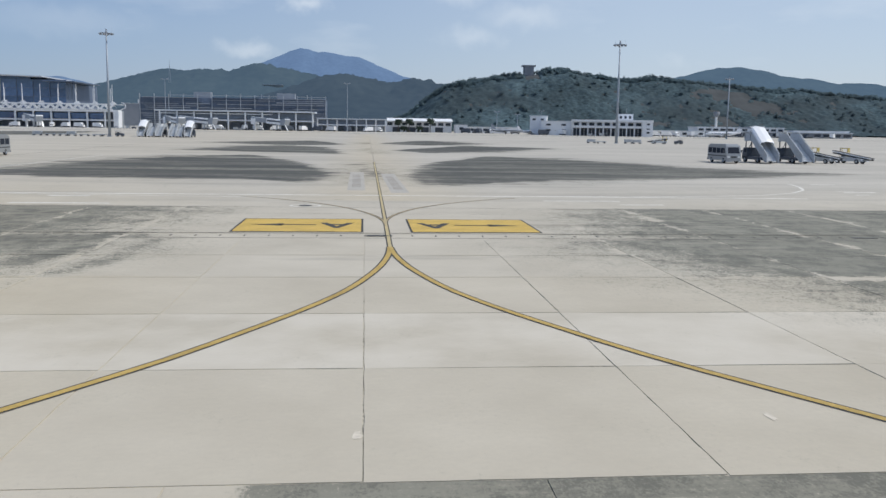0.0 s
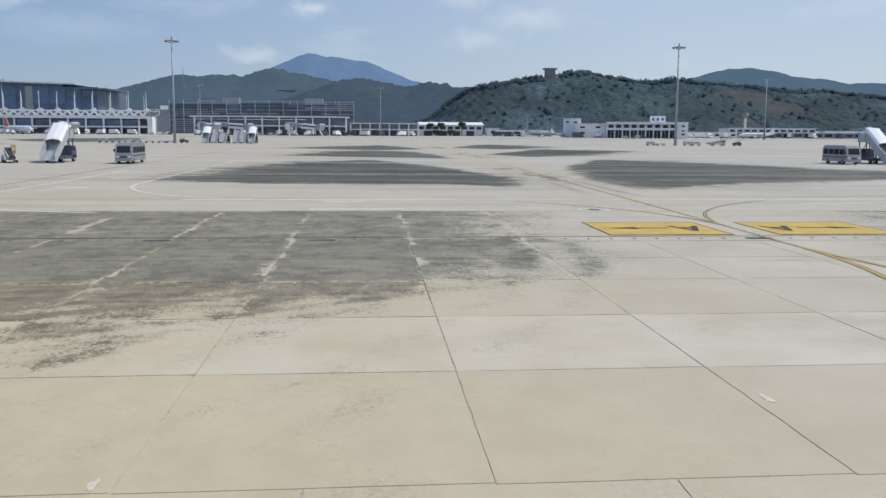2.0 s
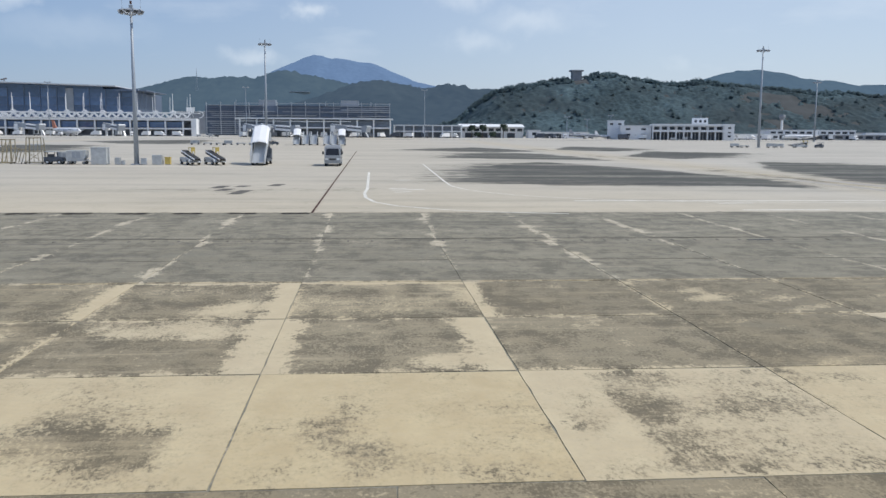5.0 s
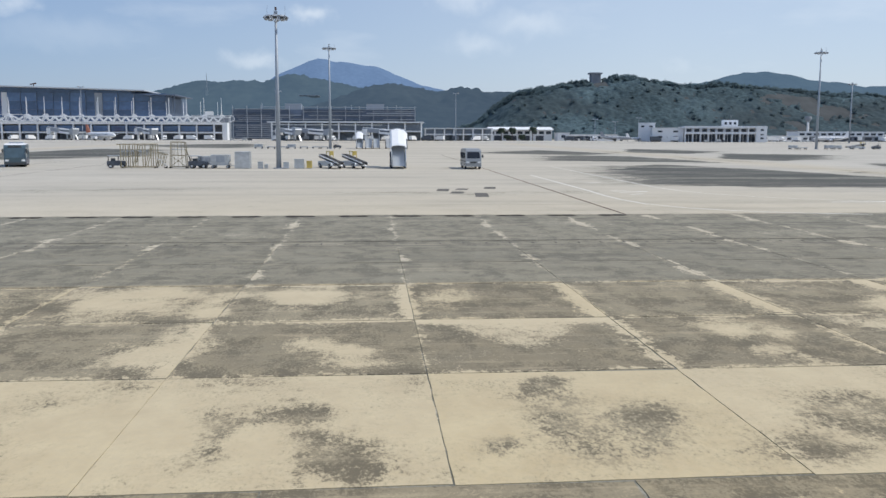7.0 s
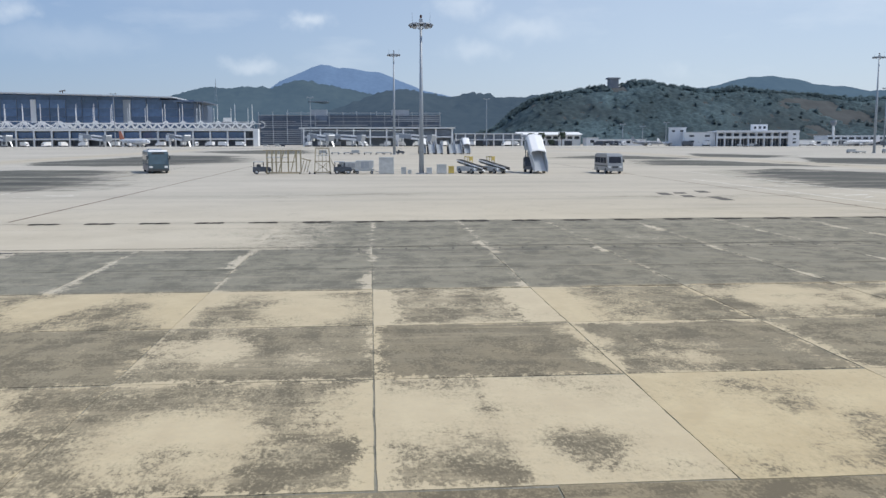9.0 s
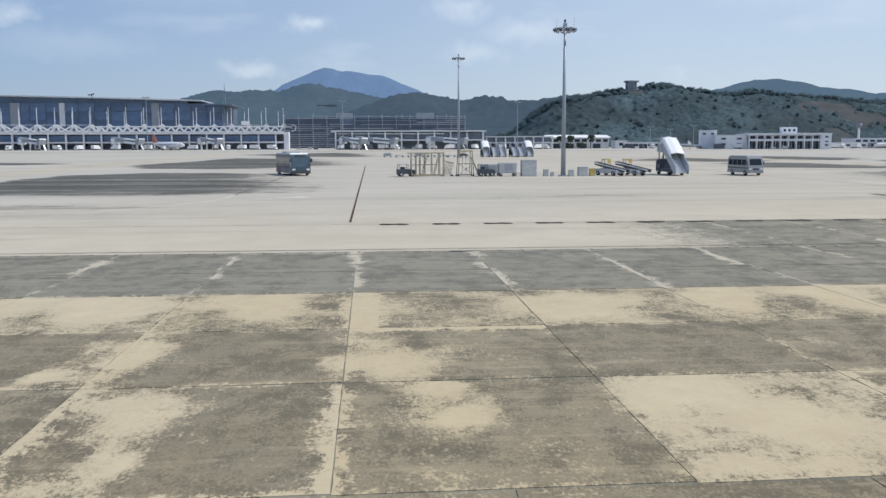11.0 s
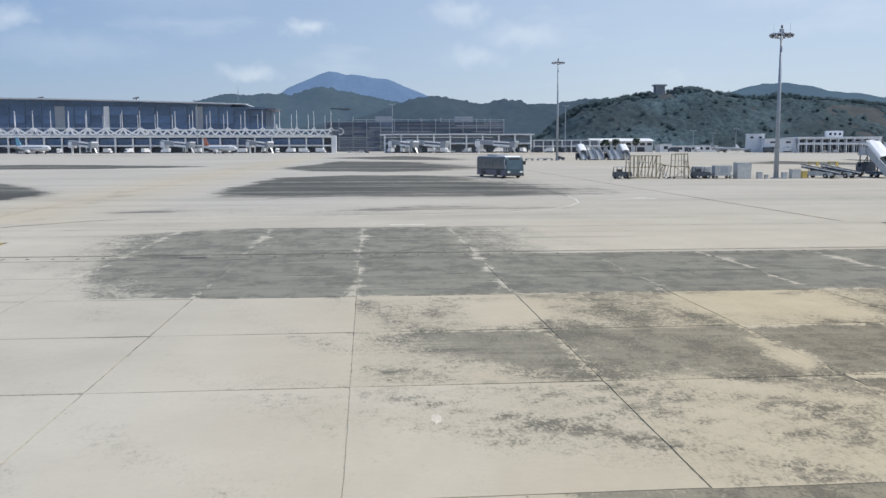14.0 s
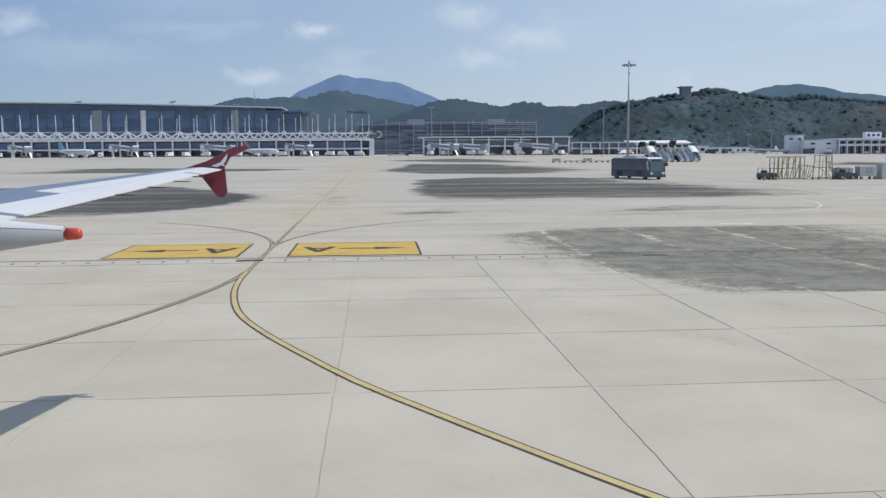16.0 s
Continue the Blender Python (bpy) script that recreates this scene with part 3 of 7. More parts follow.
def grime_at(x, y):
    """How far lichen and rubber have darkened the concrete, 0 to 1."""
    if y < 11.2:
        return -0.3 if y < 4 else -0.1 if -33 < x < -1.5 or x < -127 else 0.95
    if y > 51.2:
        g = -0.08
        if y < 400:
            g = max(g, stain_at(x, y, 11.0) * 0.98)
        return g
    left = ramp(y, (11, 17, 19.4, 21.5, 23, 25.5, 30, 35, 45, 51), (-34, -27.5, -24.2, -21.8, -19.0, -15.2, -10.8, -8.7, -8.5, -8.6))
    right = ramp(y, (11, 16, 20, 27.3, 27.5, 35, 48, 51), (-122, -125.5, -129, -130, -137, -141, -143, -137))
    first = ramp(y, (11, 22, 25.4, 34, 46, 51), (26, 14, 11, 8.5, 10.4, 11))
    edge = max(min(left - x, x - right), x - first) * (0.075 if x > -60 else 0.2)
    edge = min(max(edge, -1.0), 1.0)
    if y < 16.8 and -95 < x < -90:
        body = 0.5
    elif y < 16.8:
        body = ramp(x, (-124, -95, -86, -38, -30), (0.95, 1.02, 0.8, 0.6, -0.2))
    elif y < 21.95:
        body = ramp(x, (-125, -100, -60, -45), (0.92, 1.0, 1.05, 1.02))
    elif y < 27.39:
        body = ramp(x, (-125, -100, -80, -60, -45), (0.5, 0.52, 0.6, 0.84, 0.92))
    elif y < 38.2:
        body = 1.05
    else:
        body = 0.92 if x > -82 else 0.85 if -142 < x < -126 else ramp(x, (-126, -118, -90, -86, -80), (0.85, -0.1, -0.1, 0.2, 0.92))
    g = -0.22 + (body + 0.22) * min(max(0.5 + edge, 0.0), 1.0)
    col_, row_ = math.floor(x / COL), sum(y >= r for r in ROW_EDGES)
    if y < 38.2:  # sweeping wheel marks beside the turns
        for xc, offs in ((LANES[0], (-9.5, -12.0, -15.5, -18.0)), (LANES[1], (9.0, 11.5, 15.0, 19.0, 22.5))):
            for o in offs:
                d = x - xc - o - (1 if o > 0 else -1) * ramp(y, TURN_Y, TURN_X) * 1.25
                if abs(d) < 1.6:
                    g += 0.42 * math.exp(-(d / 0.55) ** 2) * (0.4 + 0.6 * chance(int(y / 3), int(o * 2)))
    swept = 0.0
    if -133 < x < -116 and 11.2 < y < 19:  # turning wheels have rubbed the lichen into slanting streaks
        v = y + 0.72 * x
        lines = sum(w * math.exp(-((v - c) / 0.3) ** 2) for c, w in ((-71.3, 0.5), (-72.3, 0.35), (-72.9, 0.6), (-73.7, 0.5), (-74.9, 0.55), (-75.7, 0.3), (-77.0, 0.5), (-78.4, 0.3)))
        share = ramp(v, (-79.5, -78, -72.5, -69.5), (0.0, 1.0, 1.0, 0.0)) * ramp(y, (16.5, 19), (1.0, 0.0))
        g = g * (1 - share) + share * (ramp(x, (-128, -121, -116.5), (0.12, 0.17, 0.36)) + 0.95 * lines)
    elif -34 < x < -8 and 15 < y < 27.4:
        v = y - 0.57 * x
        swept = 0.42 * math.sin(v * 4.4) * (0.6 + 0.4 * math.sin(v * 1.9 + 0.5)) * ramp(y, (22, 27), (1.0, 0.3))
    if 37.2 < y < 38.2 and fbm(x, 3.0, 0.12) > 0.02:  # mended stretches of the slot drain
        g -= 0.22
    if y < 38.2:  # each slab has its own state
        g += (chance(col_, row_) - 0.5) * (0.12 if y > 27.4 else 0.16 if x < -88 else 0.22) * min(max(g, 0.0) * 2, 1.0)
        if y < 16.8 and -77.8 < x < -38.5:
            g = 0.06 + 0.72 * blob(LICHEN, x, y)
        elif y < 27.4 and x < -32:
            g -= (0.8 + 0.7 * fbm(x, y, 0.9)) * blob(BARE_1 if y < 16.8 else BARE_2 if y < 21.95 else BARE_3, x, y)
        if g > 0:
            g -= swept * min(g * 1.5, 1)
    return g


def cream_at(x, y):
    """How far the clean concrete is cream instead of pale grey."""
    if y < 6:
        return 0.1
    k = ramp(x, (-135, -118, -40, -22, -12, -4), (0.0, 0.85, 1.0, 0.8, 0.4, 0.12))
    k *= ramp(y, (11, 17, 27.3, 27.6, 38, 60, 100), (0.95, 0.85, 0.78, 0.22, 0.2, 0.15, 0.1)) * (ramp(x, (-90, -70), (1.0, 2.0)) if y > 27.4 else 1.0)
    if 55 < y < 420:  # a warmer lane of worn concrete along each centre line
        k = max(k, 0.4 * max(max(0.0, 1 - abs(x - xc) / 9) for xc in LANES))
    return k


def rubber_at(x, y):
    """Where old tyre rubber and tar cover the apron between the lanes."""
    if y < 52 or y > 400:
        return 0.18 if 27.4 < y < 51 else 0.0
    return stain_at(x, y, 11.0)


def bleach_at(x, y):
    """Where the concrete is newer and paler."""
    return ramp(x, (-30, -16, 10, 22), (0.0, 0.8, 0.8, 0.0)) if 16.8 < y < 21.95 else 0.12 if 11.2 < y < 16.8 and x < -128 else 0.0


def strip_at(x, y):
    """The widest bare strip beside a joint, in metres."""
    if y < 11.2 or y > 51:
        return -9.0
    if x > -38 and y < 27.4:
        return 0.3
    return 0.5 if y > 27.4 else 1.25 if y > 21.95 else 1.0 if y > 16.8 else 0.6


def with_grime(me, y0=None, y1=None):
    """The state of the concrete at each vertex; y0 and y1 are the edges of a slab."""
    pts = [v.co for v in me.vertices]
    for key, fn in (("grime", grime_at), ("cream", cream_at), ("rubber", rubber_at), ("bleach", bleach_at), ("strip", strip_at),
                    ("row", lambda x, y: math.floor((y if y0 is None or y0 > 27 else y0) / 1.9)),
                    ("near", lambda x, y: 9.0 if y0 is None or y0 > 28 else y - y0), ("far", lambda x, y: 9.0 if y1 is None or y1 > 30 or y1 < 12 else y1 - y)):
        at = me.attributes.new(key, "FLOAT", "POINT")
        at.data.foreach_set("value", [fn(p.x, p.y) for p in pts])


def grid_mesh(name, xs, ys, height):
    v = [(x, y, height(x, y)) for y in ys for x in xs]
    n = len(xs)
    f = [(j * n + i, j * n + i + 1, (j + 1) * n + i + 1, (j + 1) * n + i) for j in range(len(ys) - 1) for i in range(n - 1)]
    me = bpy.data.meshes.new(name)
    me.from_pydata(v, [], f)
    me.materials.append(CONCRETE)
    with_grime(me)
    return me


xs = [-4800, -2500, -1200, -700, -450, -330, -260] + [-225 + 1.0 * i for i in range(331)] + [110, 125, 150, 200, 300, 450, 700, 1200, 2500, 4800]
ys = [-300, -60, -10, 0, 5, 36.55, 36.6, 37.4, 38.15, 38.2] + [39.2 + 1.25 * i for i in range(11)] + [53.5 + 1.25 * i for i in range(78)] + [152 + 3.0 * i for i in range(22)] + [219 + 6 * i for i in range(31)] + [420, 470, 530, 640, 738, 1000, 2000, 4800]
ground = new("ground", grid_mesh("ground", xs, ys, lambda x, y: gz(y) if y > 36.58 else -0.014))
tagged(ground, "pale concrete airport apron with dark lichen stains", "apron", kind="structure")


# ---------------------------------------------------------------- painted lines
def ribbon(points, width, z=0.006, closed=False):
    """A flat painted stripe of that width along points on the apron."""
    s = Shape()
    pts = [Vector((p[0], p[1], 0)) for p in points]
    for i, p in enumerate(pts):
        a = (pts[min(i + 1, len(pts) - 1)] - pts[max(i - 1, 0)]).normalized()
        d = Vector((-a.y, a.x, 0)) * width / 2
        for q in (p + d, p - d):
            s.v.append((q.x, q.y, gz(q.y) + z))
    s.f = [(2 * i, 2 * i + 1, 2 * i + 3, 2 * i + 2) for i in range(len(pts) - 1)]
    return s


def line(a, b, n=2):
    return [(a[0] + (b[0] - a[0]) * i / (n - 1), a[1] + (b[1] - a[1]) * i / (n - 1)) for i in range(n)]


def arc(cx, cy, r, a0, a1, n=28):
    return [(cx + r * math.cos(radians(a0 + (a1 - a0) * i / (n - 1))), cy + r * math.sin(radians(a0 + (a1 - a0) * i / (n - 1)))) for i in range(n)]


def outlined(name, points, label, group, width=0.17, border=0.34, z=0.006, paint=YELLOW):
    t = thing(name, label, "line marking", group=group, kind="structure")
    part("border", ribbon(points, border, z), BLACK_PAINT, t)
    part("stripe", ribbon(points, width, z + 0.004), paint, t)
    return t


for k, xc in enumerate(LANES):
    g = "taxi guide lines"
    end = (112, 58)[k]
    outlined("lead_in_line", line((xc, 33.5), (xc + 0.0023 * (end - 33.5), end), 30), "yellow taxi guide line with black edges on concrete", g, 0.14 - 0.04 * k, 0.24 - 0.06 * k, paint=(STALE_YELLOW, FADED)[k])
    tagged(part("worn_lead_in_line", ribbon(line((xc + 0.0023 * (end - 33.5), end), (xc + 0.6, 300), 40), 0.16), GHOST), "taxi guide line worn almost to bare concrete", "line marking", g, "structure")
    for s in (1, -1):
        c = [(xc + s * float(np.interp(yy, TURN_Y, TURN_X)) - 0.36 * k * min(max((34 - yy) / 8, 0), 1), yy) for yy in [34.4 - 0.6 * i for i in range(60)]]
        c = [((c[max(i - 2, 0)][0] + 2 * c[i][0] + c[min(i + 2, 59)][0]) / 4, c[i][1]) for i in range(60)]
        outlined("turn_line", c, "curved yellow taxi line with black edges on pale concrete", g, 0.18 - 0.03 * k - (0.05 * k if s < 0 else 0), 0.29 - 0.05 * k, 0.007 + 0.001 * s, (LINE_YELLOW, PALE_YELLOW if s > 0 else FADED)[k])
        c = arc(xc + s * 19.0, 42.0, 19.0, 180 if s > 0 else 0, 122 if s > 0 else 58, 24)
        outlined("faint_turn_line", c, "faded thin curved yellow line on pale concrete", g, 0.1, 0.2, 0.007 + 0.001 * s, FADED)


def letter_a(parent, x, y, size):
    cu = bpy.data.curves.new("letter", "FONT")
    cu.body, cu.size, cu.align_x, cu.align_y = "A", size, "CENTER", "CENTER"
    cu.offset = 0.05
    tmp = bpy.data.objects.new("letter_source", cu)
    me = bpy.data.meshes.new_from_object(tmp)
    bpy.data.objects.remove(tmp)
    me.materials.clear()
    me.materials.append(BLACK_PAINT)
    ob = part("letter_a", me, BLACK_PAINT, parent, "black letter A")
    ob.matrix_basis = Matrix.Translation((x, y, gz(41) + 0.017)) @ Matrix.Rotation(math.pi, 4, "Z") @ Matrix.Diagonal((1.0, 1.35, 1, 1))


def ground_sign(x0, x1, arrow):
    t = thing("painted_taxi_sign", "worn yellow rectangle with black letter and arrow on concrete", "pavement marking", group="painted taxi signs", kind="structure")
    y0, y1 = 39.2, 44.4

    def flat(a, b, c, d, z):
        return Shape().add([(a, c, gz(c) + z), (b, c, gz(c) + z), (b, d, gz(d) + z), (a, d, gz(d) + z)], [(0, 1, 2, 3)])

    part("border", flat(x0 - 0.1, x1 + 0.1, y0 - 0.16, y1 + 0.16, 0.006), BLACK_PAINT, t)
    part("panel", flat(x0, x1, y0, y1, 0.011), YELLOW, t)
    near, far = (x0, x1) if arrow > 0 else (x1, x0)
    letter_a(t, near + arrow * 1.15, 41.8, 2.3)
    a, b = near + arrow * 2.1, far - arrow * 0.5
    s = Shape()
    z = gz(41.8) + 0.017
    s.add([(a, 41.7, z), (b - arrow * 1.3, 41.7, z), (b - arrow * 1.3, 41.95, z), (a, 41.95, z)], [(0, 1, 2, 3)])
    s.add([(b - arrow * 1.5, 41.35, z), (b, 41.82, z), (b - arrow * 1.5, 42.3, z)], [(0, 1, 2)])
    part("arrow", s, BLACK_PAINT, t)


for xc in LANES:
    ground_sign(xc - 6.8, xc - 1.15, -1)
    ground_sign(xc + 1.15, xc + 6.9, 1)
    bar = Shape().box(xc - 0.92, xc + 0.18, 37.78, 38.14, gz(38.2), gz(38.2) + 0.03)
    tagged(part("drain_grate", bar, IRON), "dark iron grate across the yellow line", "drain grate", "drain grates", "structure")


def simple_line(name, points, width, material, label, group="", z=0.006, cat="line marking"):
    return tagged(part(name, ribbon(points, width, z), material), label, cat, group, "structure")


# joints and the slot drain beyond the taxiway
for y in (37.2, 38.7):
    simple_line("drain_edge", line((-240, y), (110, y), 2), 0.09, JOINT, "dark edge joint of the slot drain", "drain edges", 0.004, "joint")
simple_line("expansion_joint", line((-240, 50.7), (110, 50.7), 2), 0.07, JOINT, "thin dark joint across the apron", "", 0.004, "joint")
simple_line("expansion_joint", line((-240, 47.2), (110, 47.2), 2), 0.03, JOINT, "thin dark joint across the apron", "", 0.004, "joint")
slot = Shape().box(-0.035, 0.035, -0.2, 0.12, 0, 0.012)
slot_mesh = slot.mesh("slot", JOINT)
drain = thing("slot_drain", "row of short dark slots in concrete", "drain", kind="structure")
for i in range(250):
    part("slot", slot_mesh, JOINT, drain, at=pose(60.2 - i * 1.02, 38.05, gz(38.2)))
for x in (-18.7, 22.5, -25.6, -95.5, -137.0):
    grate = Shape().box(x - 0.55, x + 0.55, 37.75, 38.05, 0, 0.015)
    tagged(part("drain_grate", grate, IRON), "dark iron grate in the slot drain", "drain grate", "drain grates", "structure")

# red stand limits
for i in range(18):
    x, rnd = -98.9 + i * 3.0, random.Random(i)
    s = Shape()
    n = 9
    for k in range(n):  # the worn paint has a ragged edge
        e, w = x + 1.64 * k / (n - 1), rnd.uniform(0.34, 0.52) * (0.6 if k in (0, n // 2, n - 1) else 1.0)
        s.v += [(e, 50.42 - w, gz(50.4) + 0.012), (e, 50.42 + w, gz(50.4) + 0.012)]
    s.f = [(2 * k, 2 * k + 2, 2 * k + 3, 2 * k + 1) for k in range(n - 1)]
    tagged(part("limit_dash", s, DASH_DARK), "worn near-black dash at the stand limit", "line marking", "stand limit dashes", "structure")
for x, y0, y1 in ((-46.2, 50.8, 195), (-100.6, 52, 175)):
    simple_line("red_limit_line", line((x, y0), (x + 0.4, y1), 30), 0.14, RED_PAINT, "dark red line along the aircraft stand", "red limit lines")

# white service road lines
WROAD = "white service road lines"
simple_line("road_edge_line", line((-29, 59.4), (31, 59.6), 20), 0.42, WHITE_PAINT, "white service road edge line", WROAD)
simple_line("road_edge_line", [(-31.5, 50.0), (-35.7, 51.2), (-38.8, 53.0), (-41.1, 55.3), (-42.6, 58.4), (-43.2, 62.5), (-43.3, 66.5)] + line((-43.1, 72), (-43, 100), 6), 0.24, WHITE_PAINT, "white curved service road line", WROAD)
simple_line("road_edge_line", [(-5, 57.4), (-21.5, 58.6), (-26.2, 60.2), (-29.6, 62.3), (-32.2, 64.8), (-34.0, 67.7), (-35.4, 71.5), (-36.0, 76)] + line((-36, 82), (-35.5, 125), 8), 0.2, WHITE_PAINT, "white curved service road line", WROAD)
simple_line("road_edge_line", [(12, 59.9), (17.7, 60.1), (25, 61.2), (29, 62.5), (32.5, 64.9), (35, 68.2), (36.6, 72), (37.6, 76)], 0.26, WHITE_PAINT, "white curved service road line", WROAD)
simple_line("road_edge_line", [(-146, 59.2), (-132, 59.4), (-124.3, 60), (-119.5, 61.5), (-116.3, 64), (-114, 67.6), (-112.4, 71.5), (-111.6, 76), (-111.4, 80)], 0.13, WHITE_PAINT, "white curved service road line", WROAD)
simple_line("tarred_joint", line((-111.4, 80), (-110.6, 150), 10), 0.18, JOINT, "dark tarred joint line across the apron")
# rubber smears beside the lead-in line
for xa, xb, y0, y1 in ((-0.6, -0.75, 64, 88), (2.5, 2.2, 62, 86)):
    for w, m in ((1.3, SMEAR_PALE), (0.7, SMEAR)):
        simple_line("tyre_smear", line((xa, y0 + 3 * (w < 1)), (xb, y1 - 4 * (w < 1)), 8), w, m, "soft grey tyre smear beside the taxi line", "tyre smears", 0.004 + 0.002 * (w < 1), "stain")
# a painted ring round a manhole
ring = thing("manhole", "white painted ring round a dark manhole cover", "manhole", pose(-3.4, 51.7, gz(51.7)), kind="structure")
part("painted_ring", ribbon(arc(0, 0, 0.85, 0, 360, 33), 0.16, 0.006 - gz(0)), WHITE_PAINT, ring)
part("cover", Shape().tube((0, 0, 0), (0, 0, 0.012), 0.36, n=20), IRON, ring)
for x, y, w in ((17.2, 53.7, 2.7), (-17.4, 52.3, 5.6), (-18.5, 57.4, 2.5), (-127.3, 52.4, 2.1), (40.5, 75.5, 2.4), (-39.8, 84, 1.5), (14, 56.2, 5.0)):
    simple_line("road_dash", line((x - w / 2, y), (x + w / 2, y + 0.1)), 0.45, WHITE_PAINT, "short white dash on the service road", "white road dashes")
for x, y, a in ((-39.8, 70.5, 25), (-106.0, 76.0, -20), (38.5, 66.0, 10)):
    # a give-way pictogram: bar, triangle and stem
    s = Shape()
    m = Matrix.Translation((x, y, gz(y) + 0.006)) @ Matrix.Rotation(radians(a), 4, "Z")
    for v in ([(-1.6, -0.15, 0), (1.3, -0.3, 0), (1.6, 0.3, 0), (-1.3, 0.35, 0)], [(-0.9, 1.6, 0), (0.5, 1.2, 0), (0.7, 2.4, 0), (-0.5, 2.7, 0)], [(-2.4, -2.6, 0), (-0.8, -2.3, 0), (-0.9, -1.9, 0), (-2.5, -2.2, 0)]):
        s.add([m @ Vector(p) for p in v], [(0, 1, 2, 3)])
    tagged(part("road_pictogram", s, WHITE_PAINT), "worn white pictogram painted on the apron", "pavement marking", "road pictograms", "structure")
# mended spalls beside the joints of the nearest slabs
for k, (x, y, w) in enumerate(((-24.75, 15.3, 0.2), (-20.3, 11.5, 0.2), (-0.1, 13.0, 0.2), (6.7, 13.6, 0.2), (-9.7, 14.7, 0.25), (-128.5, 14.6, 0.25))):
    rnd = random.Random(k)
    rim = [(0.45 * w * rnd.uniform(0.4, 1.1) * math.cos(a), 1.3 * w * rnd.uniform(0.5, 1.1) * math.sin(a)) for a in [2 * math.pi * i / 13 for i in range(13)]]
    s = Shape().add([(x + a, y + b, 0.005) for a, b in rim], [tuple(range(13))])
    tagged(part("mended_spall", s, SPALL), "small pale mortar patch beside a slab joint", "repair patch", "mended spalls", "structure")
# dark rubber patches near the stand
for x, y, w in ((-55.1, 73.6, 1.6), (-53.4, 74.6, 0.9), (-52.6, 67.6, 2.2), (-50.8, 76.3, 1.4), (-54.2, 70.4, 1.2)):
    s = ribbon([(x - 0.2, y - w), (x + 0.2, y + w)], 1.0, 0.006)
    tagged(part("rubber_patch", s, JOINT), "dark tar patch on the concrete", "stain", "tar patches", "structure")


# ---------------------------------------------------------------- hills and far land
def hill(name, label, material, xs_, hs, y_foot, y_top, y_back, base, bump, step, rows=14, kind="backdrop"):
    """Land that rises from y_foot to a ridge of uneven height at y_top and falls behind it."""
    x0, x1 = xs_[0], xs_[-1]
    n = int((x1 - x0) / step) + 1
    v, f = [], []
    for j in range(rows + 4):
        u = j / (rows - 1)
        y = y_foot + (y_top - y_foot) * u if j < rows else y_top + (y_back - y_top) * (j - rows + 1) / 4
        for i in range(n):
            x = x0 + step * i
            h = float(np.interp(x, xs_, hs))
            k = (3 * u * u - 2 * u ** 3) if j < rows else 1 - 0.9 * (j - rows + 1) / 4
            z = base + (h - base) * k + bump * (fbm(x, y, 1.6 / (step * 4)) + 0.4 * fbm(x + 70, y, 0.55 / step)) * (0.25 + 0.75 * min(k, 1))
            v.append((x, y, z))
    for j in range(rows + 3):
        for i in range(n - 1):
            f.append((j * n + i, j * n + i + 1, (j + 1) * n + i + 1, (j + 1) * n + i))
    me = bpy.data.meshes.new(name)
    me.from_pydata(v, [], f)
    me.materials.append(material)
    me.polygons.foreach_set("use_smooth", [True] * len(f))
    return tagged(new(name, me), label, "hill", kind="structure")


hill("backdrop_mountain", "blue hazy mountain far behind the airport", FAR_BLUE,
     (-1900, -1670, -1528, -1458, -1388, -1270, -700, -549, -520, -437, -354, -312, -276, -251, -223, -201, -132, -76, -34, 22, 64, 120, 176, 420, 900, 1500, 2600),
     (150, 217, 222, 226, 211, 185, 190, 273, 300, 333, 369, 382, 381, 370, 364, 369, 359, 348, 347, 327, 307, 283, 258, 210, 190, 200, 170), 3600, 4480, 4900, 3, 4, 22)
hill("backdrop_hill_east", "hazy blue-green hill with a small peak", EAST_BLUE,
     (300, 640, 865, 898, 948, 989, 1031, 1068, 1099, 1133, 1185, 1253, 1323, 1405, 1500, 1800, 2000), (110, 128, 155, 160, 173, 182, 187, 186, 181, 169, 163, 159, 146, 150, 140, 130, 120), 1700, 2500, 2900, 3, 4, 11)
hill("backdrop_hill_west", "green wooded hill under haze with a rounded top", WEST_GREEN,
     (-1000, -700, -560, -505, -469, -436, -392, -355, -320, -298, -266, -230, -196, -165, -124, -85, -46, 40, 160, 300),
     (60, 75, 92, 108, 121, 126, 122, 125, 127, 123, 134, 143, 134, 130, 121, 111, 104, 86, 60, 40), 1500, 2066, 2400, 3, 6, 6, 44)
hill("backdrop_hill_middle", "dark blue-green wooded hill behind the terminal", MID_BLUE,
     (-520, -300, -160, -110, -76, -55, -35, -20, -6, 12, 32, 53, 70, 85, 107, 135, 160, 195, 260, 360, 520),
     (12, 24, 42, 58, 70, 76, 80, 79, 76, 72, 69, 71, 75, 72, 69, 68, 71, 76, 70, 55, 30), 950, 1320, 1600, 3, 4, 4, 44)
NEAR_X = (10, 44, 64, 78, 91, 119, 128, 151, 173, 195, 207, 229, 252, 280, 309, 344, 385, 426, 474, 527, 640, 800)
NEAR_H = (3, 16, 34, 43, 46, 50, 52, 55, 59, 60, 56, 54, 52, 54, 52, 49, 45, 45, 40, 37, 34, 30)
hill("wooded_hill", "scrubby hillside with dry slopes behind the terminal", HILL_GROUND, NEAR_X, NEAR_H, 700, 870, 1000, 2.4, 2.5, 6)


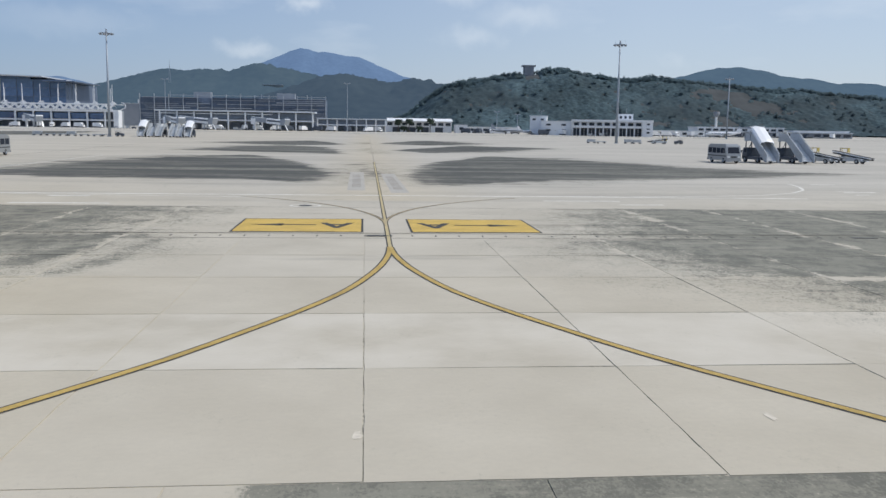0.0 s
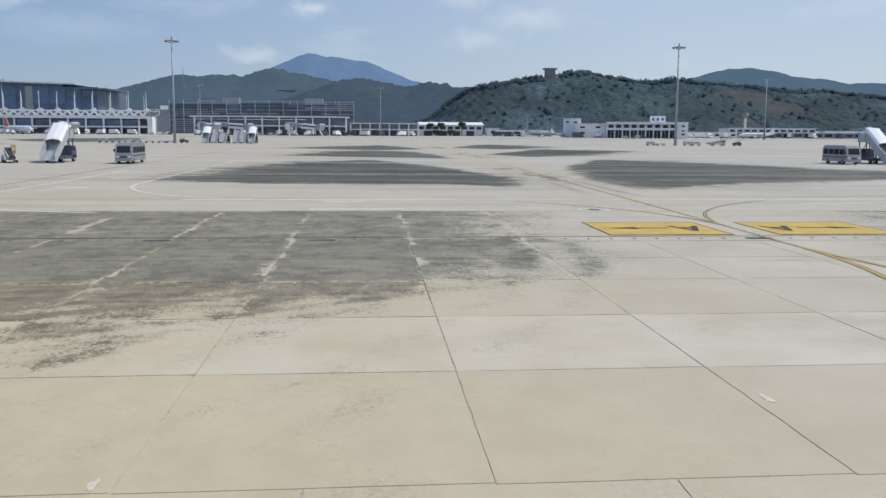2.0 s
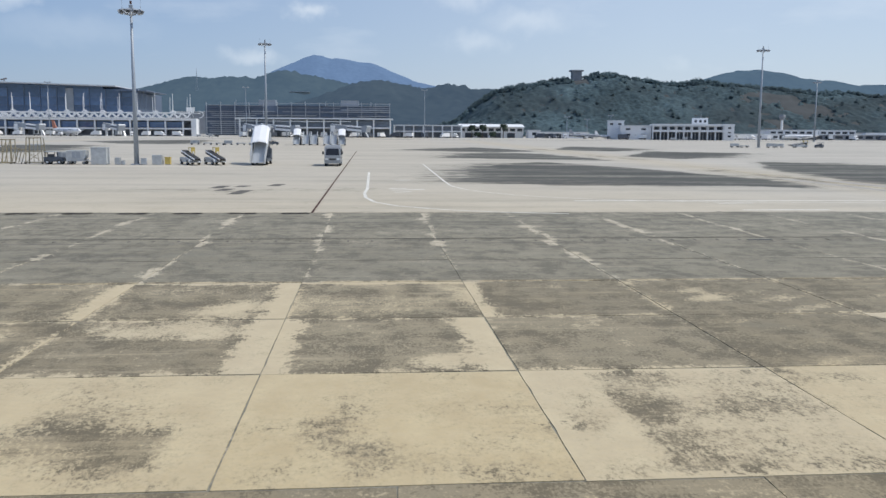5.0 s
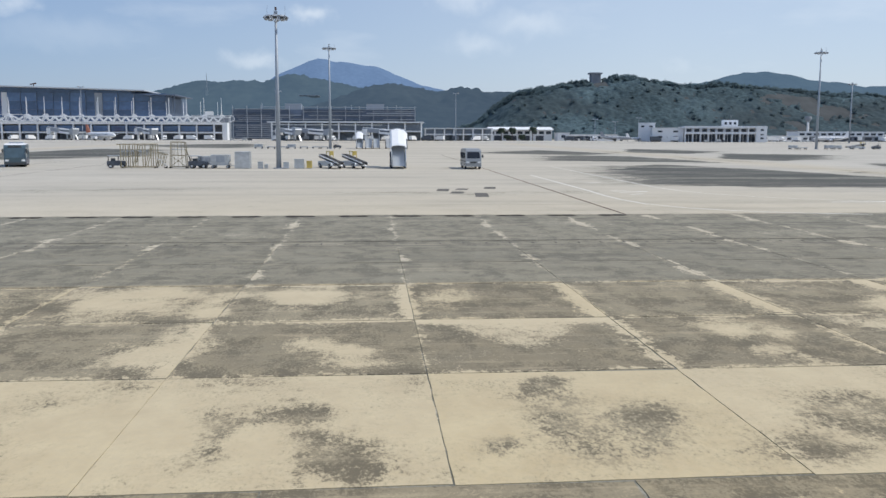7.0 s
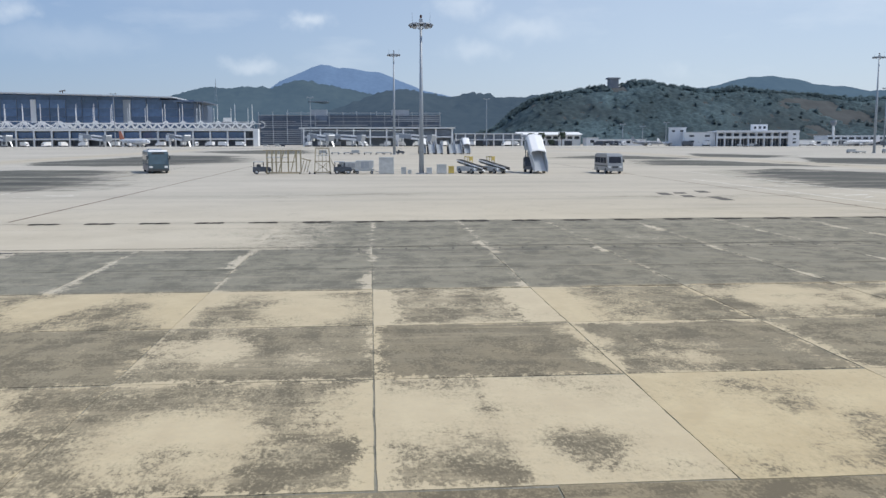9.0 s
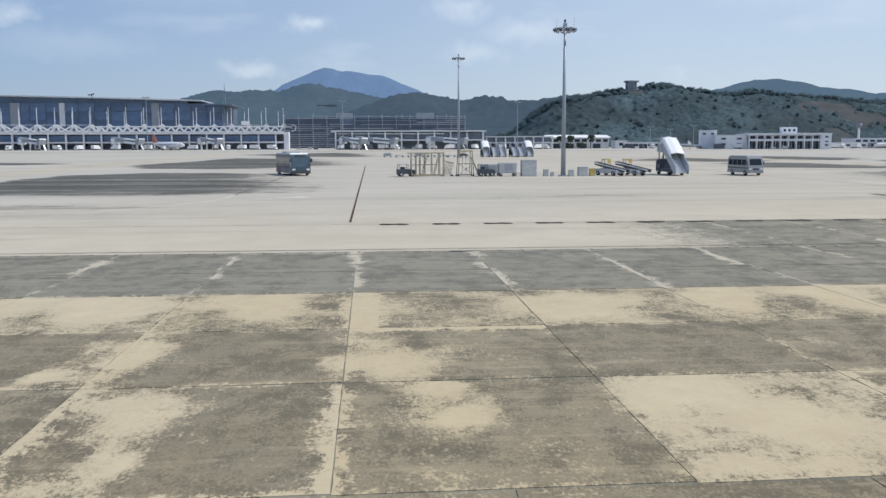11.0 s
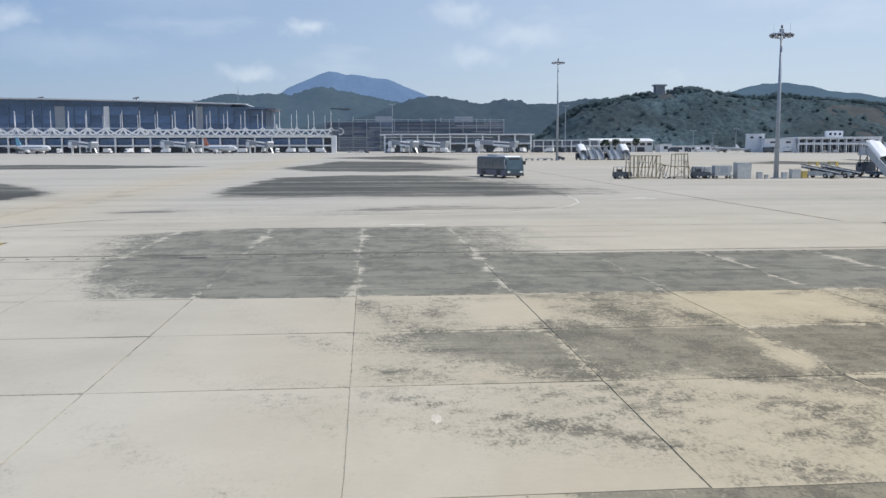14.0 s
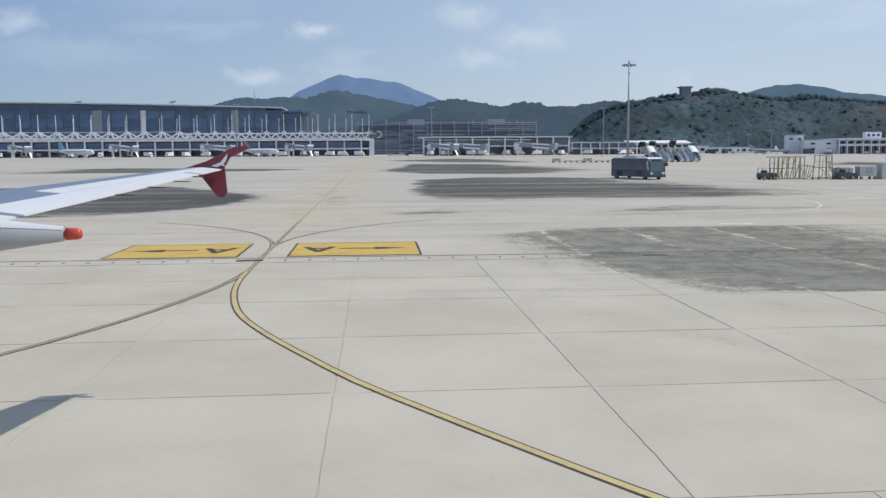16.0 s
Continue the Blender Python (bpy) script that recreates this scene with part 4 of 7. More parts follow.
def hill_z(x, y):
    uu = min(max((y - 700) / 170, 0), 1) if y < 870 else 1 - 0.9 * (y - 870) / 130
    return 2.4 + (float(np.interp(x, NEAR_X, NEAR_H)) - 2.4) * (3 * uu * uu - 2 * uu ** 3) + 2.5 * fbm(x, y, 1.6 / 24) * (0.25 + 0.75 * uu)


def is_bare(x, y):
    """Dry slopes and the summit clearing, where no trees stand."""
    thick = fbm(x + 50, y, 0.02) + 0.35 * fbm(x, y + 90, 0.09)
    return thick < (-0.42 if 215 < x < 420 and y < 830 else -0.8) or (abs(x - 158.6) < 7 and y > 835)


def canopy():
    """The closed leaf roof of the near hill: touching rounded crowns of uneven height."""
    gx, gy = [16 + 1.7 * i for i in range(405)], [694 + 1.7 * j for j in range(112)]
    v = []
    for y in gy:
        for x in gx:
            px, py = x + 0.8 * fbm(x, y, 0.7), y + 0.8 * fbm(y, x, 0.7)
            d = noise.voronoi(Vector((px / 4.4, py / 4.4, 0.5)))[0][0]
            crown = -3.0 if is_bare(x, y) else 0.6 + 1.2 * (1 - min(d * 1.35, 1.0) ** 2) + 1.1 * fbm(x, y, 0.13)
            v.append((px, py, hill_z(x, y) + crown))
    n = len(gx)
    f = [(j * n + i, j * n + i + 1, (j + 1) * n + i + 1, (j + 1) * n + i) for j in range(len(gy) - 1) for i in range(n - 1)]
    me = bpy.data.meshes.new("hill_canopy")
    me.from_pydata(v, [], f)
    me.materials.append(HAZED_FOLIAGE)
    me.polygons.foreach_set("use_smooth", [True] * len(f))
    tagged(new("hill_canopy", me), "closed dark green leaf roof of the wooded hillside", "woodland", kind="stuff")


canopy()


def wood(count, seed):
    """Single trees that stand out of the leaf roof: uneven crowns of leaf faces round short trunks."""
    rnd = random.Random(seed)
    v, f = [], []
    for _ in range(count):
        x = rnd.uniform(14, 700)
        y = 690 + 195 * rnd.random() ** 0.8
        uu = min(max((y - 700) / 170, 0), 1)
        z = hill_z(x, y) + 0.8
        if is_bare(x, y):
            continue
        if uu < 0.86 and rnd.random() > 0.05:
            continue
        r = rnd.uniform(1.3, 2.6)
        t = rnd.uniform(-0.4, 1.1)
        flat = rnd.uniform(0.8, 1.25)
        for _ in range(36):
            out = Vector((rnd.gauss(0, 1), rnd.gauss(0, 1), rnd.gauss(0.35, 1))).normalized()
            c = Vector((x, y, z + t + r * 0.6)) + Vector((out.x, out.y, out.z * flat)) * r * rnd.uniform(0.45, 1.05)
            lean = (out * 0.16 + Vector((rnd.gauss(0.1, 0.1), rnd.gauss(-0.5, 0.1), rnd.gauss(0.8, 0.1)))).normalized()
            a = lean.cross(Vector((rnd.gauss(0, 1), rnd.gauss(0, 1), rnd.gauss(0, 1)))).normalized() * rnd.uniform(0.45, 1.0)
            b = lean.cross(a).normalized() * rnd.uniform(0.4, 0.9)
            k = len(v)
            v += [tuple(c - a), tuple(c + b), tuple(c + a), tuple(c - b)]
            f.append((k, k + 1, k + 2, k + 3))
        k = len(v)
        v += [(x - 0.2, y, z - 1), (x + 0.2, y, z - 1), (x + 0.1, y, z + t + r * 0.5), (x - 0.1, y, z + t + r * 0.5), (x, y - 0.2, z - 1), (x, y + 0.2, z - 1)]
        f += [(k, k + 1, k + 2, k + 3), (k + 4, k + 5, k + 2)]
    me = bpy.data.meshes.new("hill_wood")
    me.from_pydata(v, [], f)
    me.materials.append(HAZED_FOLIAGE)
    return tagged(new("hill_wood", me), "dark green trees along the wooded ridge", "woodland", kind="stuff")


wood(9000, 5)


# a pale clearing, added as a low block, and a radio mast on the western hill
t = thing("hillside_clearing", "pale clearing on the wooded hill, built as a low block", "building", pose(-182, 1825, 80))
part("wall", Shape().box(-21, 20, 0, 12, -12, 5.0), mat("pale_clearing", (0.2, 0.225, 0.22), 0.9, vary=0.2, grain=0.5), t)
part("roof", Shape().box(-22, 17, -1, 13, 5.0, 6.0), GREY_PANEL, t)
t = thing("radio_mast", "thin lattice radio mast on the hill ridge", "mast", pose(-390, 1850, 84))
part("pole", Shape().beam((-2.4, 0, -6), (0, 0, 40), 0.6).beam((2.4, 0, -6), (0, 0, 40), 0.6).tube((0, 0, 40), (0, 0, 47), 0.3, n=6), STEEL, t)

# a strip of asphalt service road before the terminal
simple_line("road", line((-480, 436), (330, 436), 12), 7.0, mat("asphalt", (0.11, 0.11, 0.11), 0.9, vary=0.2, grain=3, blotch=0.1), "grey asphalt service road before the terminal", "", 0.01, "road")
simple_line("road_edge_line", line((-480, 441), (330, 441), 12), 0.5, WHITE_PAINT, "white edge line of the far service road", WROAD)


# ---------------------------------------------------------------- light masts
def light_mast(x, y, h, head, label, group="apron light masts"):
    """A tapered steel mast with a ring of floodlights and thin lightning rods."""
    z = gz(y)
    t = thing("light_mast", label, "light mast", pose(x, y, z), group)
    big = 1.0 if h < 25 else 1.25
    part("base_plate", Shape().tube((0, 0, 0), (0, 0, 0.12), 0.75, n=16), MAST_GREY, t)
    part("pole", Shape().tube((0, 0, 0.1), (0, 0, h), 0.34 * big, 0.14 * big, 14), MAST_GREY, t, smooth=True)
    s = Shape()
    n = 24
    for i in range(n):
        a, b = 2 * math.pi * i / n, 2 * math.pi * (i + 1) / n
        s.beam((head * math.cos(a), head * math.sin(a), h - 0.3), (head * math.cos(b), head * math.sin(b), h - 0.3), 0.12)
    for i in range(6):
        a = 2 * math.pi * i / 6
        s.beam((0, 0, h - 0.35), (head * math.cos(a), head * math.sin(a), h - 0.3), 0.1)
        s.beam((0, 0, h - 1.1), (head * 0.8 * math.cos(a), head * 0.8 * math.sin(a), h - 0.35), 0.06)
    part("lamp_ring", s, MAST_GREY, t)
    for i in range(10):
        a = 2 * math.pi * (i + 0.5) / 10
        m = Matrix.Translation((head * 1.03 * math.cos(a), head * 1.03 * math.sin(a), h - 0.45)) @ Matrix.Rotation(a, 4, "Z") @ Matrix.Rotation(radians(35), 4, "Y")
        lamp = part("floodlight", Shape().box(-0.15, 0.2, -0.28, 0.28, -0.22, 0.22, m), GREY_PANEL, t)
        part("lens", Shape().box(0.2, 0.23, -0.24, 0.24, -0.18, 0.18, m), DARK_GLASS, lamp)
    part("winch_box", Shape().box(-0.22, 0.22, -0.22, 0.22, h - 0.1, h + 0.4), MAST_GREY, t)
    for a in (0.4, 2.6):
        part("lightning_rod", Shape().tube((head * math.cos(a), 0, h - 0.3), (head * math.cos(a), 0, h + 1.2), 0.025, 0.012, 6), MAST_GREY, t)
    part("beacon", Shape().tube((0, 0, h + 0.5), (0, 0, h + 0.9), 0.14, n=8), RED_PAINT, t)
    return t


light_mast(-73.2, 119.0, 19.9, 1.3, "tall grey apron light mast among parked ground equipment")
light_mast(-72.9, 264.0, 29.3, 1.7, "slim grey apron light mast with a ring of floodlights")
light_mast(76.0, 265.2, 29.6, 1.7, "slim grey apron light mast with a ring of floodlights")
light_mast(181.5, 436.0, 30.0, 1.9, "slim grey apron light mast with a ring of floodlights")
for x, y, h in ((-114.8, 531.0, 28.5), (-10.3, 533.0, 28.0), (-231.0, 545.0, 31.0), (85.2, 575.0, 13.7), (98.6, 575.0, 12.2), (114.3, 575.0, 14.8)):
    t = thing("lamp_post", "thin grey lamp post beside the terminal", "lamp post", pose(x, y, gz(y)), "thin lamp posts")
    part("pole", Shape().tube((0, 0, 0), (0, 0, h), 0.3, 0.16, 8), MAST_GREY, t)
    part("lamp_arm", Shape().box(-1.6, 1.6, -0.2, 0.2, h - 0.2, h + 0.1), MAST_GREY, t)
    for s in (-1, 1):
        part("floodlight", Shape().box(s * 1.4 - 0.45, s * 1.4 + 0.45, -0.5, 0.3, h - 0.1, h + 0.45), GREY_PANEL, t)


# ---------------------------------------------------------------- the terminal with its canopy
def terminal():
    y, x1, x0, bay = 560.0, -149.0, -485.0, 10.5
    z = gz(y)
    t = thing("terminal_building", "large terminal with blue glass hall and white steel canopy", "terminal")
    n = int((x1 - x0) / bay)
    # gallery below the canopy
    part("gallery_back", Shape().box(x0, x1 - 0.5, y + 7.2, y + 14, z, 12.4), GREY_WALL, t)
    for k, (a, b) in enumerate(((5.9, 6.8), (11.3, 12.6))):
        part("floor_band", Shape().box(x0, x1, y - 0.4, y + 7.2, a, b), WHITE_WALL, t)
    part("plinth", Shape().box(x0, x1, y + 0.2, y + 7.2, z - 0.5, z + 0.5), GREY_WALL, t)
    part("end_wall", Shape().box(x1 - 3.0, x1 + 0.05, y - 0.5, y + 7.6, z - 0.5, 11.9), WHITE_WALL, t)
    col = Shape().box(-0.45, 0.45, -0.55, 0.4, 0, 10.0).mesh("column", WHITE_WALL)
    low = Shape().box(-4.7, 4.7, 5.5, 5.7, 0.5, 3.8).mesh("window", HAZY_GLASS)
    high = Shape().box(-4.7, 4.7, 1.6, 1.8, 5.2, 8.7).mesh("window", BLUE_GLASS)
    for i in range(n):
        xm = x1 - 8 - bay * i
        part("column", col, WHITE_WALL, t, at=pose(xm, y, z))
        part("window", low, HAZY_GLASS, t, at=pose(xm - bay / 2, y, z))
        part("window", high, BLUE_GLASS, t, at=pose(xm - bay / 2, y, z))
    # canopy of triangulated trusses with masts
    def girder(chords, diagonals):
        """Meshes of one bay: its chords, the diagonals of the front face, and the rear face with its tie."""
        rear_face = Shape().beam((0, 0, 17.2), (0, 9, 13.6), 0.25)
        for (xa, za), (xb, zb), w in diagonals:
            rear_face.beam((xa, 3.0, za), (xb, 3.0, zb), w)
        return [c.mesh("chord", WHITE_STEEL) for c in chords], [Shape().beam((xa, 0, za), (xb, 0, zb), w).mesh("diagonal", WHITE_STEEL) for (xa, za), (xb, zb), w in diagonals], rear_face

    slim = girder((Shape().tube((0, 0, 17.0), (-bay, 0, 17.0), 0.12, n=6), Shape().tube((0, 0, 12.9), (-bay, 0, 12.9), 0.2, n=6)),
                  [((0, 17.2), (k * 2.4, 12.9), 0.5) for k in (-1, 1)] + [((0, 17.2), (k * 5.25, 14.1), 0.4) for k in (-1, 1)] + [((k * 5.25, 14.1), (k * 2.4, 12.9), 0.34) for k in (-1, 1)])
    heavy = girder((Shape().box(-bay, 0, -0.3, 0.5, 15.6, 16.25), Shape().tube((0, 0, 12.9), (-bay, 0, 12.9), 0.22, n=6)),
                   [((0, 17.4), (k * 1.6, 16.0), 0.4) for k in (-1, 1)] + [((-a, 15.9), (-b, 12.9), 0.55) for a, b in ((0, 2.6), (5.25, 2.6), (5.25, 7.9), (10.5, 7.9))])
    behind = Shape()
    mast = Shape().tube((0, 0, 17.0), (0, 0, 27.5), 0.2, 0.14, 7).mesh("canopy_mast", WHITE_STEEL)
    rear = Shape().tube((-4.2, 12, 16.0), (-4.2, 12, 25.6), 0.16, 0.12, 7).mesh("canopy_mast", WHITE_STEEL)
    for i in range(n):
        m = pose(x1 - 3 - bay * i, y - 1.5, 0)
        chords, diagonals, rear_face = heavy if i < 11 else slim
        top = part("truss", chords[0], WHITE_STEEL, t, at=m)
        part("lower_chord", chords[1], WHITE_STEEL, top)
        for d in diagonals:
            part("diagonal", d, WHITE_STEEL, top)
        behind.add([m @ Vector(p) for p in rear_face.v], rear_face.f)
        part("canopy_mast", mast, WHITE_STEEL, t, at=m)
        part("canopy_mast", rear, WHITE_STEEL, t, at=m)
    tagged(part("rear_lattice", behind, WHITE_STEEL, t), kind="stuff")
    part("canopy_roof", Shape().box(-262, x1 + 1, y + 1.6, y + 9, 15.6, 16.0), ROOF_PALE, t, "pale canopy roof sheet")
    part("canopy_roof", Shape().box(x0, -262.2, y + 2.6, y + 9, 13.4, 13.7), ROOF_PALE, t, "pale canopy roof sheet")
    loop = Shape()
    pts = [(x1 + 2.0 + 2.6 * math.sin(a), y - 1.2, 15.0 + 2.0 * math.cos(a)) for a in [math.pi * k / 8 for k in range(9)]]
    for a, b in zip(pts, pts[1:]):
        loop.beam(a, b, 0.4)
    part("canopy_end_loop", loop, WHITE_STEEL, t)
    # the tall hall behind
    fy = 622.0
    hx1 = -199.0
    part("hall_body", Shape().box(-500, hx1, fy + 0.6, fy + 70, z, 31.0), LOUVRE, t)
    pane = Shape().box(-5.1, 5.1, -0.2, 0.2, -2.7, 2.7).mesh("glass_panel", BLUE_GLASS)
    for i in range(27):
        xm = hx1 - 5.3 - 10.6 * i
        for k in range(4):
            zc = 13.3 + 5.6 * k
            part("glass_panel", pane, BLUE_GLASS, t, at=pose(xm, fy, zc))
    for a, b in ((-338.5, -332.0), (-306.5, -303.0), (-411.0, -405.0), (-246, -241)):
        part("vertical_banner", Shape().box(a, b, fy - 0.8, fy - 0.3, 17.5, 33.0), WHITE_WALL if b - a < 4 else GREY_PANEL, t)
    for i in range(27):
        xm = hx1 - 10.6 * i
        part("mullion", Shape().box(xm - 0.18, xm + 0.18, fy - 0.6, fy + 0.4, 12, 33), LOUVRE, t)
    roof, nseg = [], 26
    for i in range(nseg + 1):
        u = i / nseg
        roof.append((-211 - 285 * u, 34.0 + 4.0 * math.sin(min(u * 1.25, 1) * math.pi / 2)))
    s = Shape()
    s.extrude_y(roof + [(x, zz + 0.75) for x, zz in reversed(roof)], fy - 9, fy + 80)
    part("roof", s, ROOF_PALE, t, "pale curved roof sheet with a thin edge")
    s = Shape()
    s.extrude_y([(x, 30.5) for x, zz in roof[1:]] + [(x, zz - 0.02) for x, zz in reversed(roof[1:])], fy + 0.7, fy + 60)
    part("eaves_wall", s, BLUE_GLASS, t)
    part("side_roof", Shape().box(-211, -191, fy - 9, fy + 50, 31.3, 31.9), LOUVRE, t, "thin dark roof over the hall end")
    for x in (-192, -194.6, -197):
        part("roof_post", Shape().tube((x, fy - 7, 12), (x, fy - 7, 31.3), 0.2, n=6), LOUVRE, t)
    for x in (-284, -346):
        s = Shape().beam((x, fy - 4, 36.5), (x, fy - 4, 38.4), 0.4)
        for k in range(3):
            s.box(x - 2.0 + 1.4 * k, x - 1.0 + 1.4 * k, fy - 4.4, fy - 3.8, 37.7 + 0.3 * k, 38.6 + 0.3 * k)
        part("roof_emblem", s, RED_PAINT, t, "small dark red roof emblem")



terminal()


def car_park():
    y, x0, x1 = 660.0, -162.5, -27.5
    t = thing("louvred_building", "long grey-blue building with horizontal louvre bands and fins", "office building")
    part("core", Shape().box(x0 + 1, x1 - 1, y + 1.2, y + 30, gz(y), 23.6), LOUVRE, t)
    rnd = random.Random(12)
    for k in range(15):
        zz = 3.2 + 1.45 * k
        x = x0 + rnd.uniform(0, 6)
        while x < x1 - 4:
            w = min(rnd.uniform(14, 46), x1 - x)
            part("louvre_band", Shape().box(x, x + w - 0.4, y - rnd.uniform(0.1, 0.5), y + 1.3, zz, zz + rnd.uniform(0.35, 0.8)), rnd.choice((LOUVRE_PALE, GREY_PANEL, GREY_PANEL, LOUVRE)), t)
            x += w + rnd.choice((0, 0, 5, 9))
    n = 14
    for i in range(n):
        x = x0 + 2 + (x1 - x0 - 3) * i / (n - 1)
        part("fin", Shape().box(x - 0.2, x + 0.2, y - 1.0, y + 0.3, 3, 26.2), LOUVRE_PALE, t)
    part("top_rail", Shape().box(x0 + 22, x1, y - 0.8, y - 0.4, 25.2, 25.55), LOUVRE_PALE, t)
    for xc, w in ((-117.5, 6.0), (-57.5, 6.5)):
        part("roof_box", Shape().box(xc - w, xc + w, y + 5, y + 14, 23.6, 28.0), GREY_PANEL, t)
    for xc in (-140, -90, -75, -42):
        part("roof_vent", Shape().tube((xc, y + 4, 23.6), (xc, y + 4, 27 + (xc % 3)), 0.25, n=6), STEEL, t)


car_park()


def pier():
    y, x0, x1, bay = 536.0, -119.8, -30.2, 10.0
    z = gz(y)
    t = thing("pier_gallery", "white framed two-storey boarding gallery with dark glazing", "gallery")
    part("roof", Shape().box(x0 - 2.2, x1 + 1.2, y - 1.6, y + 14, 12.3, 13.1), ROOF_PALE, t)
    part("floor_band", Shape().box(x0, x1, y - 0.3, y + 12, 7.0, 7.8), WHITE_WALL, t)
    part("parapet", Shape().box(x0, x1 - 24, y - 0.35, y - 0.05, 10.9, 11.3), WHITE_STEEL, t)
    part("back_wall", Shape().box(x0 + 0.5, x1 - 0.5, y + 9.2, y + 12.6, z, 12.3), GREY_PANEL, t)
    col = Shape().box(-0.42, 0.42, -0.5, 0.35, 0, 12.3 - z).mesh("column", WHITE_STEEL)
    win = Shape().box(-4.5, 4.5, -0.1, 0.1, -1.9, 1.9).mesh("window", PALE_GLASS)
    low = Shape().box(-4.6, 4.6, -0.1, 0.1, -2.1, 2.1).mesh("window", PALE_GLASS)
    for i in range(10):
        x = x0 + 0.5 + (x1 - x0 - 1) / 9 * i
        part("column", col, WHITE_STEEL, t, at=pose(x, y, z))
        if i < 9:
            part("window", win, PALE_GLASS, t, at=pose(x + 5, y + 2.2, 9.9))
            part("window", low, PALE_GLASS, t, at=pose(x + 5, y + 8.6, z + 2.4))
    part("stair_tower", Shape().box(x1 - 6.5, x1 - 0.5, y + 4.6, y + 9, 7.8, 11.4), PALE_GLASS, t)
    t2 = thing("link_gallery", "low white link gallery on columns", "gallery")
    a, b = -28.6, 13.0
    part("roof", Shape().box(a, b, y + 3, y + 13, 8.9, 9.5), ROOF_PALE, t2)
    part("floor_band", Shape().box(a, b, y + 3.4, y + 12, 5.3, 6.0), WHITE_WALL, t2)
    part("back_wall", Shape().box(a, b, y + 11, y + 12.8, z, 8.9), GREY_PANEL, t2)
    for i in range(8):
        x = a + 0.5 + (b - a - 1) / 7 * i
        part("column", Shape().box(x - 0.35, x + 0.35, y + 3.2, y + 3.8, z, 8.9), WHITE_WALL, t2)
        if i < 7:
            part("window", Shape().box(x + 0.8, x + 5.2, y + 5.2, y + 5.4, 6.2, 8.6), PALE_GLASS, t2)
            part("window", Shape().box(x + 0.8, x + 5.2, y + 9.8, y + 10.0, z + 0.3, 5.0), PALE_GLASS, t2)


pier()


CANOPY_SHEET = mat("bright_white_roof_sheet", (0.8, 0.81, 0.82), 0.45, vary=0.05, grain=2)


def block(name, label, x0, x1, y, h, depth, wall, windows=(), doors=(), roof=0.4, at=None):
    """A low building; windows are rows of (z0, z1, count, width)."""
    z = gz(y if at is None else at.translation.y)
    t = thing(name, label, "building", at)
    part("wall", Shape().box(x0, x1, y, y + depth, z - 0.3, h), wall, t)
    part("roof", Shape().box(x0 - 0.4, x1 + 0.4, y - 0.5, y + depth + 0.4, h, h + roof), ROOF_PALE, t)
    for z0, z1, count, width in windows:
        for i in range(count):
            xm = x0 + (x1 - x0) * (i + 0.5) / count
            w = part("window", Shape().box(xm - width / 2, xm + width / 2, y - 0.06, y + 0.1, z0, z1), DARK_GLASS, t)
            part("sill", Shape().box(xm - width / 2 - 0.1, xm + width / 2 + 0.1, y - 0.16, y, z0 - 0.18, z0 - 0.02), WHITE_WALL, w)
    for xm, width, zd in doors:
        # a dark sheet stands in for the shaded inside of the doorway
        part("door", Shape().box(xm - width / 2, xm + width / 2, y - 0.05, y + 0.1, z, zd), DARK_GAP, t)
    return t


block("hangar_office", "white building with a bright flat roof behind palms", 13.5, 55, 566, 8.6, 16, WHITE_WALL, ((6.0, 7.8, 9, 3.2),), ((20, 5, 5), (29, 6, 5), (38, 5, 5), (47, 5, 5)), 0.3)
awning = Shape().add([(14, 563, 8.9), (55.5, 563, 8.9), (55.5, 574, 10.6), (14, 574, 10.6), (14, 563, 8.6), (55.5, 563, 8.6), (55.5, 574, 9.1), (14, 574, 9.1)], [(0, 1, 2, 3), (7, 6, 5, 4), (0, 4, 5, 1), (1, 5, 6, 2), (2, 6, 7, 3), (3, 7, 4, 0)])
tagged(part("pitched_roof", awning, CANOPY_SHEET), "bright white pitched roof sheet over the hangar office", "roof")
block("low_depot", "small white depot with one window", 56.5, 64, 556, 6.6, 10, WHITE_WALL, ((3.6, 5.4, 1, 2.6),))
block("long_shed", "long low white shed with dark openings", 64.5, 96, 560, 5.5, 12, WHITE_WALL, ((3.2, 4.8, 7, 2.6),), ((69, 3, 4.6), (77, 3, 4.6)))
OFFICE = pose(114.5, 489.0, 0, rz=-16)
block("office_wing", "white side wing with small windows", -17.5, -0.3, 4.0, 9.3, 14, WHITE_WALL, ((7.0, 8.0, 2, 2.6), (3.8, 4.9, 2, 2.6)), at=OFFICE)
block("office_turret", "small white turret block", -25.0, -15.5, 18.5, 12.3, 9, WHITE_WALL, ((10.0, 11.0, 2, 1.8),), at=OFFICE)
block("rear_block", "pale block with a white roof hoarding behind the hall", -246, -208, 945, 25.0, 18, GREY_WALL)
tagged(part("roof_hoarding", Shape().box(-231.5, -223.0, 944.2, 944.6, 25.5, 29.4).box(-230.5, -230.1, 944.6, 946, 25.3, 28.6).box(-224.4, -224.0, 944.6, 946, 25.3, 28.6), WHITE_STEEL), "white hoarding on a roof behind the hall", "hoarding")


